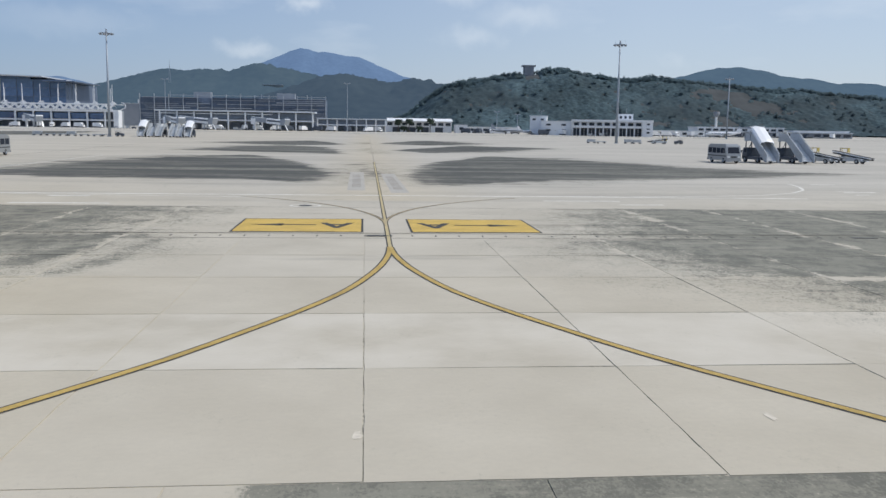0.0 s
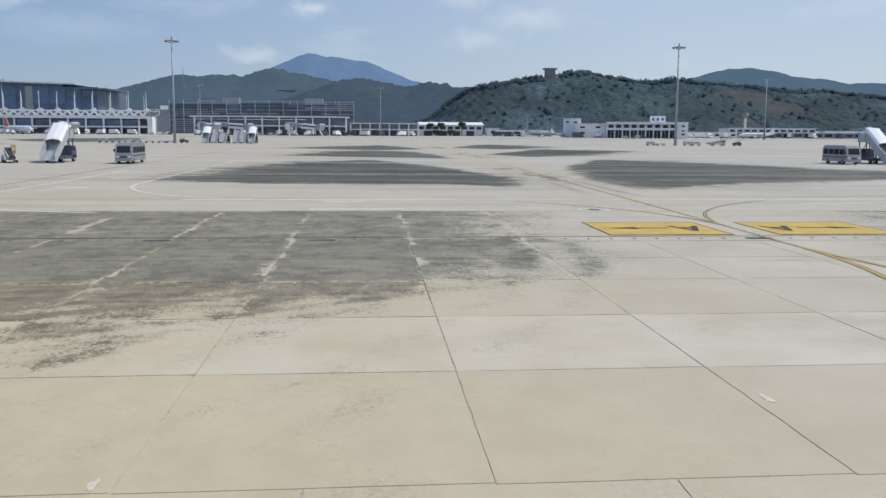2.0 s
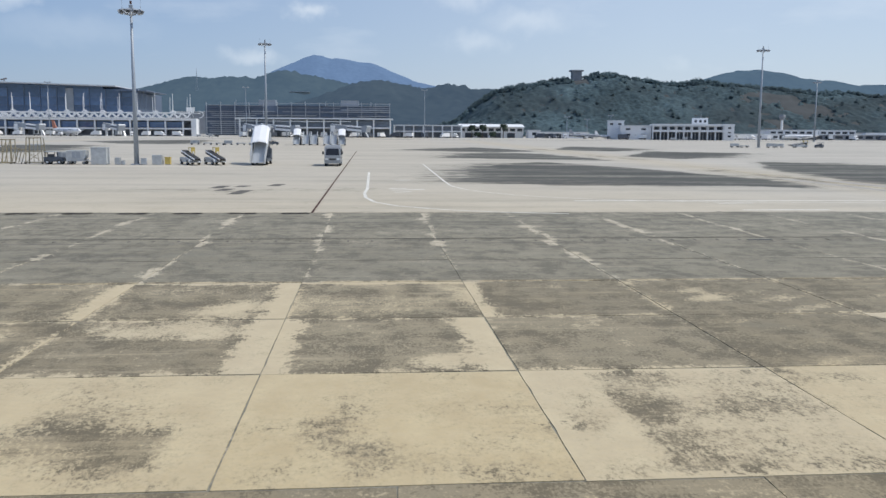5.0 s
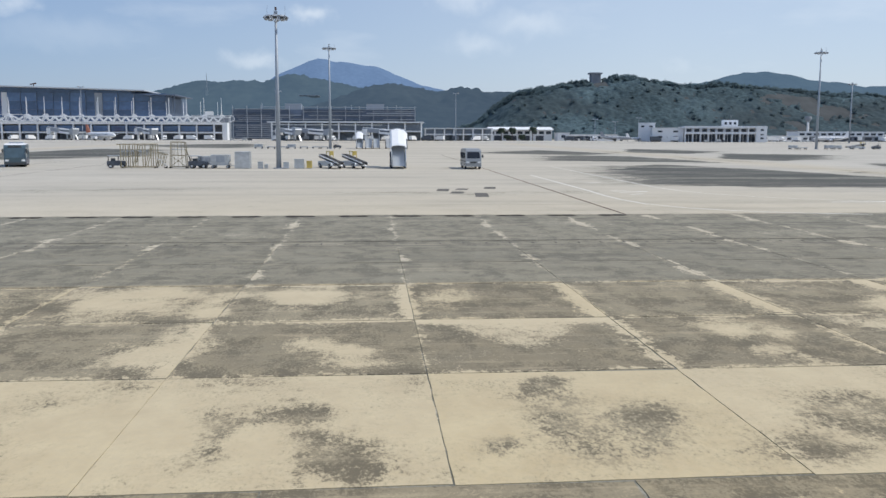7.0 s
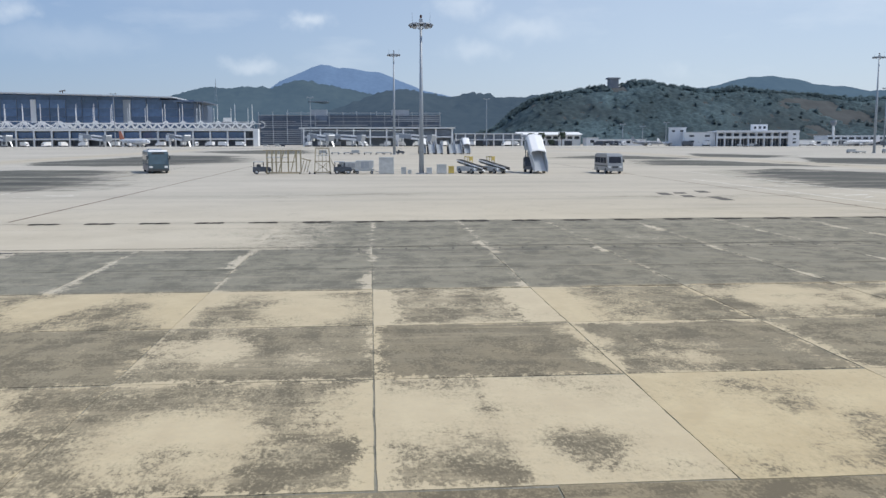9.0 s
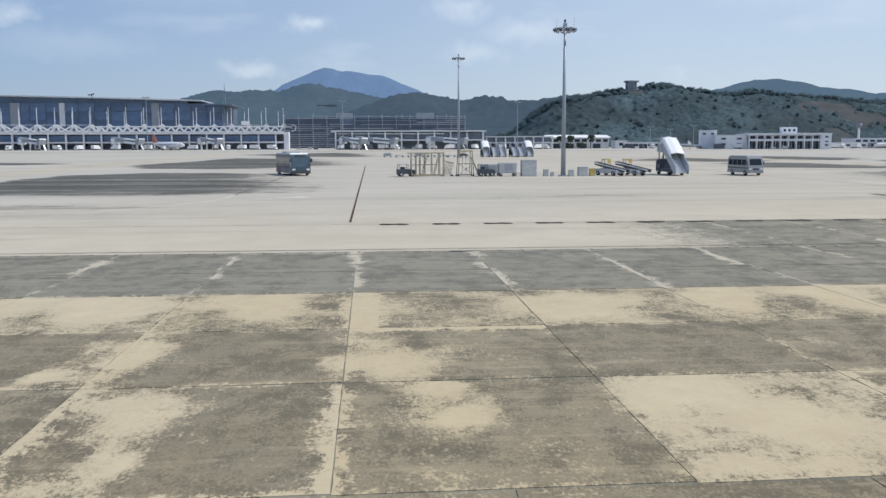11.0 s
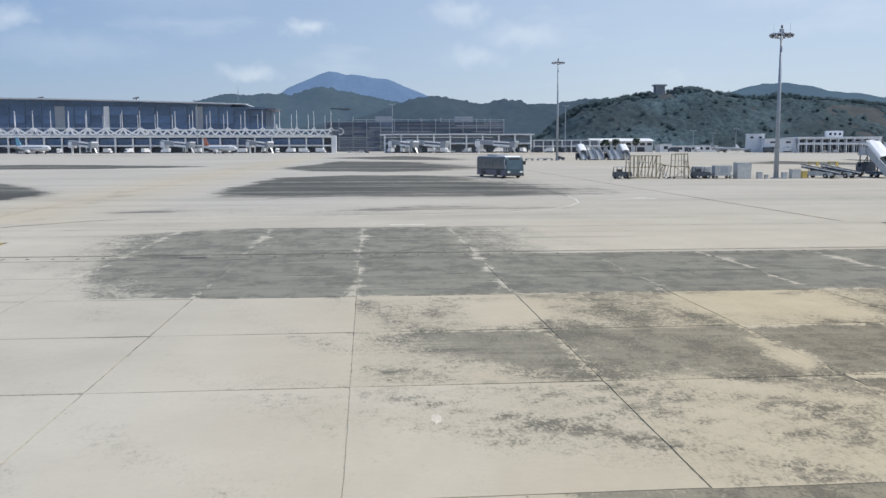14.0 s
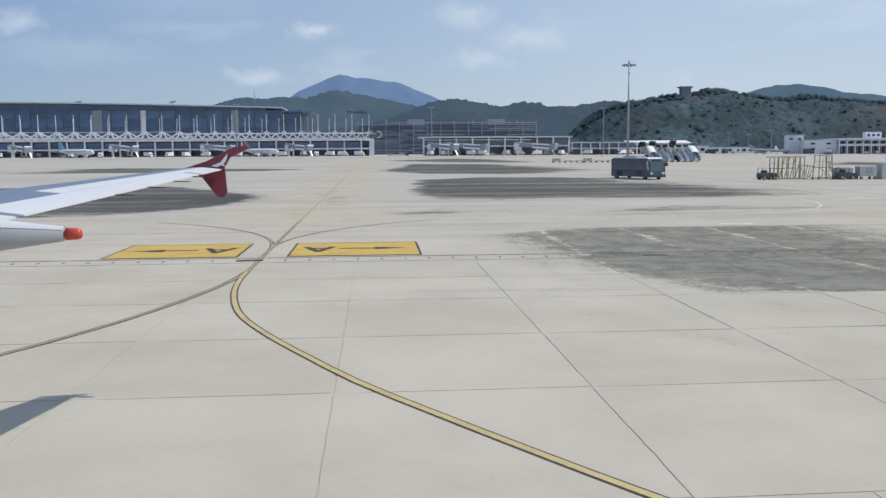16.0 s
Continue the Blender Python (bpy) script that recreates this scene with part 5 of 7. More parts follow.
def office():
    y, x0, x1, z = 0.0, 0.0, 44.0, gz(480)
    t = thing("apron_office", "two-storey white office with dark bays and a penthouse", "office building", OFFICE)
    part("wall", Shape().box(x0, x1, y + 4.5, y + 55, z - 0.3, 10.2), WHITE_WALL, t)
    part("floor_band", Shape().box(x0, x1, y, y + 4.5, 6.1, 7.2), WHITE_WALL, t)
    part("parapet", Shape().box(x0 - 0.2, x1 + 0.2, y - 0.2, y + 55.2, 9.4, 10.5), WHITE_WALL, t)
    part("end_wall", Shape().box(x1 - 5.2, x1, y + 0.1, y + 4.5, z, 9.4), WHITE_WALL, t)
    for i in range(10):
        x = x0 + 0.4 + (x1 - x0 - 6) / 9 * i
        part("column", Shape().box(x - 0.3, x + 0.3, y + 0.1, y + 0.7, z, 9.4), WHITE_WALL, t)
        if i < 9:
            w = (x1 - x0 - 6) / 9
            part("window", Shape().box(x + 0.8, x + w - 0.8, y + 2.2, y + 2.4, 7.3, 8.9), DARK_GLASS, t)
            part("upper_panel", Shape().box(x + 0.3, x + w - 0.3, y + 2.42, y + 2.6, 7.2, 9.4), WHITE_WALL, t)
            # dark sheet for the shade at the back of the bay
            part("bay_opening", Shape().box(x + 0.35, x + w - 0.35, y + 4.2, y + 4.4, z, 5.9), DARK_GAP, t)
            part("door_post", Shape().box(x + w / 2 - 0.12, x + w / 2 + 0.12, y + 4.0, y + 4.2, z, 6.1), WHITE_WALL, t)
    for zz in (3.3, 5.4, 7.8):
        part("window", Shape().box(x1 - 3.3, x1 - 1.7, y + 0.02, y + 0.12, zz, zz + 1.0), DARK_GLASS, t)
    p = part("penthouse", Shape().box(25.0, 34.0, y + 45, y + 52, 10.5, 14.6), WHITE_WALL, t)
    for xm in (26.8, 29.5, 32.2):
        part("window", Shape().box(xm - 0.7, xm + 0.7, y + 44.94, y + 45.1, 11.9, 13.4), DARK_GLASS, p)
    part("aerial", Shape().tube((30, y + 48, 14.6), (30, y + 48, 18.0), 0.08, n=6), STEEL, t)


office()
block("cargo_block", "low cargo building with pale walls", 163, 203, 520, 4.9, 12, WHITE_WALL, ((2.9, 4.2, 8, 2.6),))
block("cargo_hall", "grey cargo hall with a band of windows", 206, 262, 540, 7.6, 16, WHITE_WALL, ((5.6, 6.9, 12, 3.2),), ((212, 5, 4.6), (224, 5, 4.6), (236, 5, 4.6), (250, 5, 4.6)))
block("open_shed", "long dark shed with a thin roof", 196, 300, 528, 4.9, 8, GREY_WALL, ((2.4, 4.3, 16, 4.6),))
block("far_store", "grey-white storehouse near the hill foot", 264, 300, 532, 6.0, 12, WHITE_WALL, ((2.6, 4.6, 7, 2.4),))
tw = thing("water_tower", "slim pale tower with a dark mushroom head", "tower", pose(240.2, 596, gz(596)))
part("shaft", Shape().tube((0, 0, 0), (0, 0, 13.5), 0.9, 0.75, 12), WHITE_WALL, tw)
part("head", Shape().tube((0, 0, 13.0), (0, 0, 15.2), 1.2, 2.2, 14).tube((0, 0, 15.2), (0, 0, 16.6), 2.2, 2.0, 14), GREY_WALL, tw)
ht = thing("hilltop_building", "small grey flat-roofed tower on the wooded hill", "tower", pose(158.6, 868, 54))
part("shaft", Shape().box(-4.6, 4.6, -4, 4, -6, 11.0), GREY_WALL, ht)
part("roof_slab", Shape().box(-6.2, 6.2, -5, 5, 11.0, 12.4), GREY_WALL, ht)


def jet_bridge(x, y, turn):
    t = thing("jet_bridge", "grey-white boarding bridge on a wheeled leg", "jet bridge", pose(x, y, gz(y), rz=turn), "boarding bridges")
    part("tunnel", Shape().beam((-12, 0, 6.6), (3, 0, 5.5), 2.5, 2.4), GREY_PANEL, t)
    part("outer_tunnel", Shape().beam((1, 0, 5.5), (13, 0, 4.7), 2.9, 2.8), WHITE_STEEL, t)
    part("cab", Shape().extrude_y([(12.6, 3.1), (12.6, 6.5), (16.2, 6.9), (16.6, 6.2), (15.6, 3.1)], -2.0, 2.0), GREY_PANEL, t)
    part("window_band", Shape().beam((1.4, 0, 5.8), (12.6, 0, 5.05), 2.96, 0.9), HAZY_GLASS, t)
    part("truss_rail", Shape().beam((-11, -1.3, 8.0), (3, -1.3, 6.9), 0.14).beam((3, -1.5, 7.1), (13, -1.5, 6.3), 0.14), WHITE_STEEL, t)
    part("rotunda", Shape().tube((-10, 0, 3.4), (-10, 0, 7.0), 2.3, n=14).tube((-10, 0, 0), (-10, 0, 3.4), 0.7, n=10), WHITE_STEEL, t)
    part("leg", Shape().box(9, 9.6, -1.6, -1.0, 0.4, 3.6).box(9, 9.6, 1.0, 1.6, 0.4, 3.6).box(8.8, 9.8, -1.8, 1.8, 0.8, 1.3), STEEL, t)
    for s in (-1.2, 1.2):
        part("wheel", Shape().tube((9.3, s - 0.25, 0.5), (9.3, s + 0.25, 0.5), 0.5, n=12), RUBBER, t)
    part("service_stair", Shape().beam((14, 2.6, 0.1), (11.5, 2.6, 3.6), 0.9, 0.2), STEEL, t)


for x, y, a in ((-97, 522, -35), (-56, 522, -40), (-110, 526, -60), (-300, 548, -45), (-196, 548, -55), (-245, 548, -40), (-360, 548, -50)):
    jet_bridge(x, y, a)


def airliner(x, y, turn, tail, label, scale=1.0):
    """A narrow-body airliner: +x is the nose."""
    t = thing("airliner", label, "aircraft", pose(x, y, gz(y), rz=turn) @ Matrix.Scale(scale, 4), "parked airliners")
    prof = ((-18.5, 0.35, 5.0), (-15, 0.95, 4.7), (-11, 1.6, 4.2), (-6, 1.98, 3.9), (11, 1.98, 3.9), (14.5, 1.75, 3.8), (16.8, 1.2, 3.6), (18.2, 0.55, 3.4), (18.7, 0.1, 3.3))
    rings = [[(px_, r * math.cos(2 * math.pi * i / 16), zc + r * math.sin(2 * math.pi * i / 16)) for i in range(16)] for px_, r, zc in prof]
    part("fuselage", Shape().ring(rings), PLANE_GREY if tail == PLANE_GREY else PLANE_WHITE, t, smooth=True)
    fin = Shape().add([(-18, -0.15, 5.2), (-12.2, -0.15, 5.4), (-16.3, -0.12, 11.4), (-18.8, -0.12, 11.4), (-18, 0.15, 5.2), (-12.2, 0.15, 5.4), (-16.3, 0.12, 11.4), (-18.8, 0.12, 11.4)],
                      [(0, 1, 2, 3), (7, 6, 5, 4), (0, 4, 5, 1), (1, 5, 6, 2), (2, 6, 7, 3), (3, 7, 4, 0)])
    part("tail_fin", fin, tail, t, "coloured tail fin")
    for s in (-1, 1):
        w = [(3.2, s * 1.8, 3.0), (-3.2, s * 1.8, 3.0), (-5.6, s * 16.5, 4.3), (-4.2, s * 16.5, 4.3)]
        part("wing", Shape().add(w + [(a, b, c + 0.32) for a, b, c in w], [(0, 1, 2, 3), (7, 6, 5, 4), (0, 4, 5, 1), (1, 5, 6, 2), (2, 6, 7, 3), (3, 7, 4, 0)]), GREY_PANEL, t)
        w = [(-14.2, s * 0.8, 5.1), (-17, s * 0.8, 5.1), (-18.4, s * 6.1, 5.6), (-17.2, s * 6.1, 5.6)]
        part("tailplane", Shape().add(w + [(a, b, c + 0.2) for a, b, c in w], [(0, 1, 2, 3), (7, 6, 5, 4), (0, 4, 5, 1), (1, 5, 6, 2), (2, 6, 7, 3), (3, 7, 4, 0)]), PLANE_WHITE, t)
        part("engine", Shape().tube((3.6, s * 5.6, 2.0), (-0.4, s * 5.6, 2.1), 1.05, 0.75, 14), PLANE_WHITE, t)
        part("main_gear", Shape().box(-1.6, -1.2, s * 3.6 - 0.2, s * 3.6 + 0.2, 0.6, 3.0).tube((-1.4, s * 3.6 - 0.5, 0.6), (-1.4, s * 3.6 + 0.5, 0.6), 0.58, n=12), RUBBER, t)
    part("nose_gear", Shape().box(12.8, 13.1, -0.15, 0.15, 0.4, 2.4).tube((12.95, -0.35, 0.4), (12.95, 0.35, 0.4), 0.4, n=10), RUBBER, t)
    part("cabin_windows", Shape().box(-9, 12, -1.99, 1.99, 4.25, 4.5), DARK_GLASS, t)
    part("cockpit_glass", Shape().box(15.6, 16.4, -1.35, 1.35, 4.3, 4.8), DARK_GLASS, t)


PLANE_WHITE = mat("white_aircraft_paint", (0.76, 0.77, 0.79), 0.3, vary=0.04, grain=2, blotch=0.3)
TAIL_ORANGE = mat("orange_tail_paint", (0.5, 0.17, 0.1), 0.35, vary=0.06)
PLANE_GREY = mat("grey_aircraft_paint", (0.3, 0.32, 0.35), 0.3, vary=0.06, grain=2)
TAIL_BLUE = mat("pale_blue_tail_paint", (0.16, 0.4, 0.55), 0.35, vary=0.06)
airliner(-214, 522, -42, TAIL_ORANGE, "white airliner with an orange tail at the terminal", 0.8)
airliner(-318, 522, -36, TAIL_BLUE, "white airliner with a pale blue tail at the terminal", 0.85)
airliner(-402, 520, 42, TAIL_BLUE, "white airliner parked at a far gate")
airliner(82, 512, -12, PLANE_GREY, "small grey business aircraft by the shed", 0.5)
airliner(96, 515, 10, PLANE_WHITE, "small white business aircraft by the shed", 0.42)
airliner(205, 498, 170, PLANE_WHITE, "small white aircraft parked by the cargo hall", 0.55)


def tree(x, y, h, r, label):
    """A round broadleaf tree: trunk, limbs and a crown of small leaf faces in clumps."""
    rnd = random.Random(int(x * 7))
    t = thing("tree", label, "tree", pose(x, y, gz(y)), "trees")
    s = Shape().tube((0, 0, 0), (0.1, 0, h * 0.5), 0.3, 0.2, 8)
    tips = []
    for i in range(9):
        a = 2 * math.pi * i / 9 + rnd.uniform(-0.3, 0.3)
        tip = (r * 0.62 * math.cos(a), r * 0.62 * math.sin(a), h * rnd.uniform(0.45, 0.85))
        tips.append(tip)
        s.tube((0.1, 0, h * rnd.uniform(0.25, 0.45)), tip, 0.12, 0.04, 5)
    part("trunk", s, BARK, t)
    crown = Shape()
    for c in tips + [(0.1, 0, h * 0.8), (0, 0, h * 0.55)]:
        for _ in range(90):
            p = Vector(c) + Vector((rnd.gauss(0, 1), rnd.gauss(0, 1), rnd.gauss(0, 0.8))) * r * 0.24
            if p.z < 0.6:
                continue
            a = Vector((rnd.gauss(0, 1), rnd.gauss(0, 1), rnd.gauss(0, 1))).normalized() * 0.34
            b = a.cross(Vector((rnd.gauss(0, 1), rnd.gauss(0, 1), rnd.gauss(0, 1)))).normalized() * 0.26
            crown.add([tuple(p - a), tuple(p + b), tuple(p + a), tuple(p - b)], [(0, 1, 2, 3)])
    part("crown", crown, FOLIAGE_PALM, t)


tree(106.0, 500, 6.6, 4.0, "round dark green tree beside the white office")


def palm(x, y, h):
    rnd = random.Random(int(x * 10))
    t = thing("palm_tree", "tall palm with drooping fronds before the building", "palm tree", pose(x, y, gz(y)), "palms")
    part("trunk", Shape().tube((0, 0, 0), (0.3, 0, h), 0.28, 0.18, 8), BARK, t)
    s = Shape()
    for i in range(34):
        a = 2 * math.pi * i / 34 + rnd.uniform(-0.15, 0.15)
        up = rnd.uniform(-0.3, 0.9)
        prev = None
        for k in range(6):
            u = k / 5
            r = 2.9 * u
            c = Vector((0.3 + r * math.cos(a), r * math.sin(a), h + up * r * 0.9 - 0.33 * r * r))
            w = Vector((-math.sin(a), math.cos(a), 0)) * 0.8 * math.sin(math.pi * (0.12 + 0.86 * u))
            cur = (c - w, c + w)
            if prev:
                kk = len(s.v)
                s.v += [tuple(p) for p in (*prev, *cur)]
                s.f.append((kk, kk + 1, kk + 3, kk + 2))
            prev = cur
    part("crown", s, FOLIAGE_PALM, t)


for x, h in ((20.6, 7.4), (27.4, 7.8), (40.5, 8.2), (24.0, 3.2), (33.5, 3.4)):
    palm(x, 556, h)


# ---------------------------------------------------------------- ground vehicles and equipment
VAN_GLASS = mat("tinted_vehicle_glass", (0.03, 0.036, 0.05), 0.6, vary=0.2, spec=0.04)
VAN_SILVER = mat("silver_van_paint", (0.3, 0.315, 0.33), 0.35, 0.3, vary=0.06, grain=3)
VAN_DARK = mat("dark_trim", (0.05, 0.055, 0.06), 0.5, vary=0.15)
PALE_ALU = mat("pale_aluminium", (0.62, 0.64, 0.66), 0.45, 0.1, vary=0.1, grain=5)
STAIR_GREY = mat("grey_stair_panel", (0.46, 0.49, 0.52), 0.45, 0.2, vary=0.12, grain=3)
CANOPY_WHITE = mat("white_canopy_sheet", (0.8, 0.81, 0.82), 0.4, vary=0.05, grain=2)
TRUCK_BLUE = mat("dark_blue_chassis_paint", (0.065, 0.08, 0.105), 0.5, vary=0.2, grain=3)
SAFETY_YELLOW = mat("faded_safety_yellow", (0.55, 0.42, 0.12), 0.55, vary=0.2, grain=5)
SAND_STEEL = mat("sand_yellow_painted_tube", (0.33, 0.285, 0.19), 0.6, vary=0.2, grain=5)
BUS_TEAL = mat("teal_bus_paint", (0.05, 0.085, 0.108), 0.3, vary=0.3, grain=1.2, blotch=0.4)
BUS_MAUVE = mat("mauve_bus_paint", (0.12, 0.105, 0.15), 0.35, vary=0.3, grain=1.2, blotch=0.4)
LAMP_WHITE = mat("headlamp_glass", (0.7, 0.72, 0.74), 0.15, vary=0.05)
TAIL_RED = mat("red_lamp_glass", (0.4, 0.03, 0.03), 0.2, vary=0.1)
BOX_GREY = mat("grey_container_sheet", (0.47, 0.49, 0.5), 0.5, 0.2, vary=0.15, grain=3)


def wheel(parent, x, y, r, w):
    o = part("wheel", Shape().tube((x, y - w / 2, r), (x, y + w / 2, r), r, n=16), RUBBER, parent)
    part("rim", Shape().tube((x, y - w / 2 - 0.02, r), (x, y + w / 2 + 0.02, r), r * 0.55, n=12), STEEL, o)
    return o


def at_stand(x, y, turn=-90.0):
    return pose(x, y, gz(y), rz=turn)


def minibus(x, y, turn=-90.0):
    """+x is the front."""
    t = thing("minibus", "silver-grey minibus with dark windows parked on the apron", "minibus", at_stand(x, y, turn), "parked minibuses")
    L, W = 3.5, 1.03
    outline = [(-L, 0.35), (-L, 2.05), (-L + 0.25, 2.5), (L - 0.75, 2.55), (L - 0.4, 2.4), (L - 0.05, 1.35), (L, 1.1), (L, 0.4)]
    part("body", Shape().extrude_y(outline, -W, W), VAN_SILVER, t)
    part("roof_cap", Shape().extrude_y([(-L + 0.3, 2.5), (-L + 0.5, 2.66), (L - 1.0, 2.68), (L - 0.7, 2.54)], -W + 0.12, W - 0.12), VAN_SILVER, t)
    part("windscreen", Shape().add([(L - 0.05, -W + 0.18, 1.42), (L - 0.05, W - 0.18, 1.42), (L - 0.33, W - 0.24, 2.25), (L - 0.33, -W + 0.24, 2.25), (L - 0.2, -W + 0.18, 1.42), (L - 0.2, W - 0.18, 1.42), (L - 0.48, W - 0.24, 2.25), (L - 0.48, -W + 0.24, 2.25)],
                               [(0, 1, 2, 3), (7, 6, 5, 4), (0, 4, 5, 1), (1, 5, 6, 2), (2, 6, 7, 3), (3, 7, 4, 0)]), VAN_GLASS, t)
    for s in (-1, 1):
        for i in range(4):
            a = -L + 0.35 + i * 1.5
            part("side_window", Shape().box(a, a + 1.3, s * W - 0.02, s * W + 0.02, 1.4, 2.15), VAN_GLASS, t)
        part("headlight", Shape().box(L - 0.02, L + 0.03, s * 0.75 - 0.2, s * 0.75 + 0.2, 0.8, 1.02), LAMP_WHITE, t)
        part("tail_light", Shape().box(-L - 0.03, -L + 0.02, s * 0.9 - 0.08, s * 0.9 + 0.08, 0.9, 1.5), TAIL_RED, t)
        part("mirror", Shape().box(L - 0.6, L - 0.45, s * (W + 0.2) - 0.1, s * (W + 0.2) + 0.1, 1.5, 1.9), VAN_DARK, t)
        for xx in (-2.0, 2.3):
            wheel(t, xx, s * (W - 0.12), 0.38, 0.26)
        part("skirt_stripe", Shape().box(-L + 0.1, L - 0.2, s * W - 0.01, s * W + 0.012, 0.95, 1.1), VAN_DARK, t)
    part("rear_window", Shape().box(-L - 0.02, -L + 0.02, -0.85, 0.85, 1.4, 2.0), VAN_GLASS, t)
    part("front_bumper", Shape().box(L - 0.05, L + 0.12, -W, W, 0.35, 0.62), VAN_SILVER, t)
    part("rear_bumper", Shape().box(-L - 0.12, -L + 0.05, -W, W, 0.35, 0.6), VAN_DARK, t)
    part("grille", Shape().box(L - 0.01, L + 0.02, -0.4, 0.4, 0.78, 1.0), VAN_DARK, t)


def stairs_truck(x, y, covered, turn=-90.0, top=3.3, group="passenger stairs"):
    """Boarding stairs on a truck chassis; the flight comes down towards +x."""
    label = "passenger stairs truck with a white canopy over grey steps" if covered else "grey open passenger stairs on a truck chassis"
    t = thing("passenger_stairs", label, "boarding stairs", at_stand(x, y, turn), group)
    W = 1.05
    part("chassis", Shape().box(-3.9, 2.6, -W, W, 0.45, 0.85), TRUCK_BLUE, t)
    part("cab", Shape().extrude_y([(-3.9, 0.6), (-3.9, 1.7), (-3.5, 2.15), (-2.4, 2.15), (-2.2, 0.6)], -W, W), TRUCK_BLUE, t)
    part("cab_window", Shape().box(-3.3, -2.5, -W - 0.02, W + 0.02, 1.45, 2.0), VAN_GLASS, t)
    for s in (-1, 1):
        for xx in (-3.0, 1.4):
            wheel(t, xx, s * (W - 0.15), 0.42, 0.3)
    # the flight
    n = 15
    rise = (top - 0.4) / n
    step_mesh = Shape().extrude_y([(-0.34, -0.05), (-0.34, rise), (-0.31, rise), (-0.31, 0), (0, 0), (0, -0.05)], -0.8, 0.8).mesh("step", PALE_ALU)
    for i in range(n):
        part("step", step_mesh, PALE_ALU, t, at=pose(3.9 - 5.0 * i / n, 0, 0.4 + rise * i))
    for s in (-1, 1):
        side = [(4.1, 0.25), (4.1, 1.25), (-1.1, top + 1.0), (-3.6, top + 1.0), (-3.6, top - 0.15), (-1.1, top - 0.2), (3.4, 0.25)]
        part("side_panel", Shape().extrude_y(side, s * 0.9 - 0.04, s * 0.9 + 0.04), STAIR_GREY, t)
        part("handrail", Shape().beam((4.0, s * 0.95, 1.4), (-1.1, s * 0.95, top + 1.15), 0.07).beam((-1.1, s * 0.95, top + 1.15), (-3.6, s * 0.95, top + 1.15), 0.07), STEEL, t)
    part("platform", Shape().box(-3.7, -1.05, -0.95, 0.95, top - 0.2, top - 0.05), STEEL, t)
    for s in (-0.8, 0.8):
        for a in (-3.3, -1.4):
            part("support_leg", Shape().beam((a, s, 0.8), (a, s, top - 0.2), 0.12), TRUCK_BLUE, t)
        part("brace", Shape().beam((-3.3, s, 0.9), (-1.4, s, top - 0.3), 0.08), TRUCK_BLUE, t)
        part("front_post", Shape().beam((1.2, s, 0.8), (1.2, s, 1.7), 0.12), TRUCK_BLUE, t)
    if covered:
        rings = []
        for xx, z in ((2.0, 2.75), (1.75, 3.0), (-1.1, top + 1.5), (-2.2, top + 1.65)):
            arch = [(-1.08, 0.42), (-1.08, 0.75), (-0.85, 1.0), (0, 1.12), (0.85, 1.0), (1.08, 0.75), (1.08, 0.42), (1.0, 0.42), (1.0, 0.7), (0.8, 0.92), (0, 1.03), (-0.8, 0.92), (-1.0, 0.7), (-1.0, 0.42)]
            rings.append([(xx, yy, z - 0.75 + zz) for yy, zz in arch])
        part("canopy", Shape().ring(rings), CANOPY_WHITE, t, "white arched canopy")
        part("platform_roof", Shape().extrude_y([(-6.0, top + 1.62), (-5.8, top + 1.75), (-1.6, top + 1.92), (-1.3, top + 1.7), (-1.6, top + 1.64)], -1.1, 1.1), GREY_PANEL, t)
        for s in (-1, 1):
            part("roof_post", Shape().beam((-3.4, s, top), (-3.4, s, top + 1.75), 0.08).beam((-1.6, s, top), (-1.6, s, top + 1.7), 0.08), STEEL, t)
    return t


def belt_loader(x, y, turn=-90.0):
    t = thing("belt_loader", "low white belt loader with a dark sloping conveyor", "belt loader", at_stand(x, y, turn), "belt loaders")
    part("chassis", Shape().extrude_y([(-2.3, 0.3), (-2.3, 0.9), (-0.6, 1.0), (2.2, 0.75), (2.4, 0.35)], -0.8, 0.8), STAIR_GREY, t)
    for s in (-1, 1):
        for xx in (-1.6, 1.5):
            wheel(t, xx, s * 0.72, 0.33, 0.24)
        part("side_rail", Shape().beam((-2.9, s * 0.42, 1.75), (3.6, s * 0.42, 0.75), 0.08, 0.12), WHITE_STEEL, t)
        part("side_frame", Shape().beam((-2.7, s * 0.42, 1.5), (3.4, s * 0.42, 0.58), 0.07, 0.2), VAN_DARK, t)
    part("conveyor_belt", Shape().beam((-2.9, 0, 1.8), (3.6, 0, 0.8), 0.75, 0.12), RUBBER, t)
    part("driver_seat", Shape().box(-1.9, -1.4, 0.45, 0.78, 0.9, 1.5), VAN_DARK, t)
    cage = Shape()
    for a, b in ((-2.1, 0.4), (-2.1, 0.85), (-0.9, 0.4), (-0.9, 0.85)):
        cage.beam((a, b, 0.9), (a, b, 2.2), 0.07)
    cage.box(-2.2, -0.8, 0.35, 0.9, 2.15, 2.25)
    part("cab_frame", cage, SAFETY_YELLOW, t)
    part("warning_board", Shape().box(-0.86, -0.82, 0.38, 0.88, 1.7, 2.15), SAFETY_YELLOW, t)
    for s in (-0.5, 0.5):
        part("headlight", Shape().box(2.3, 2.42, s - 0.1, s + 0.1, 0.55, 0.7), LAMP_WHITE, t)


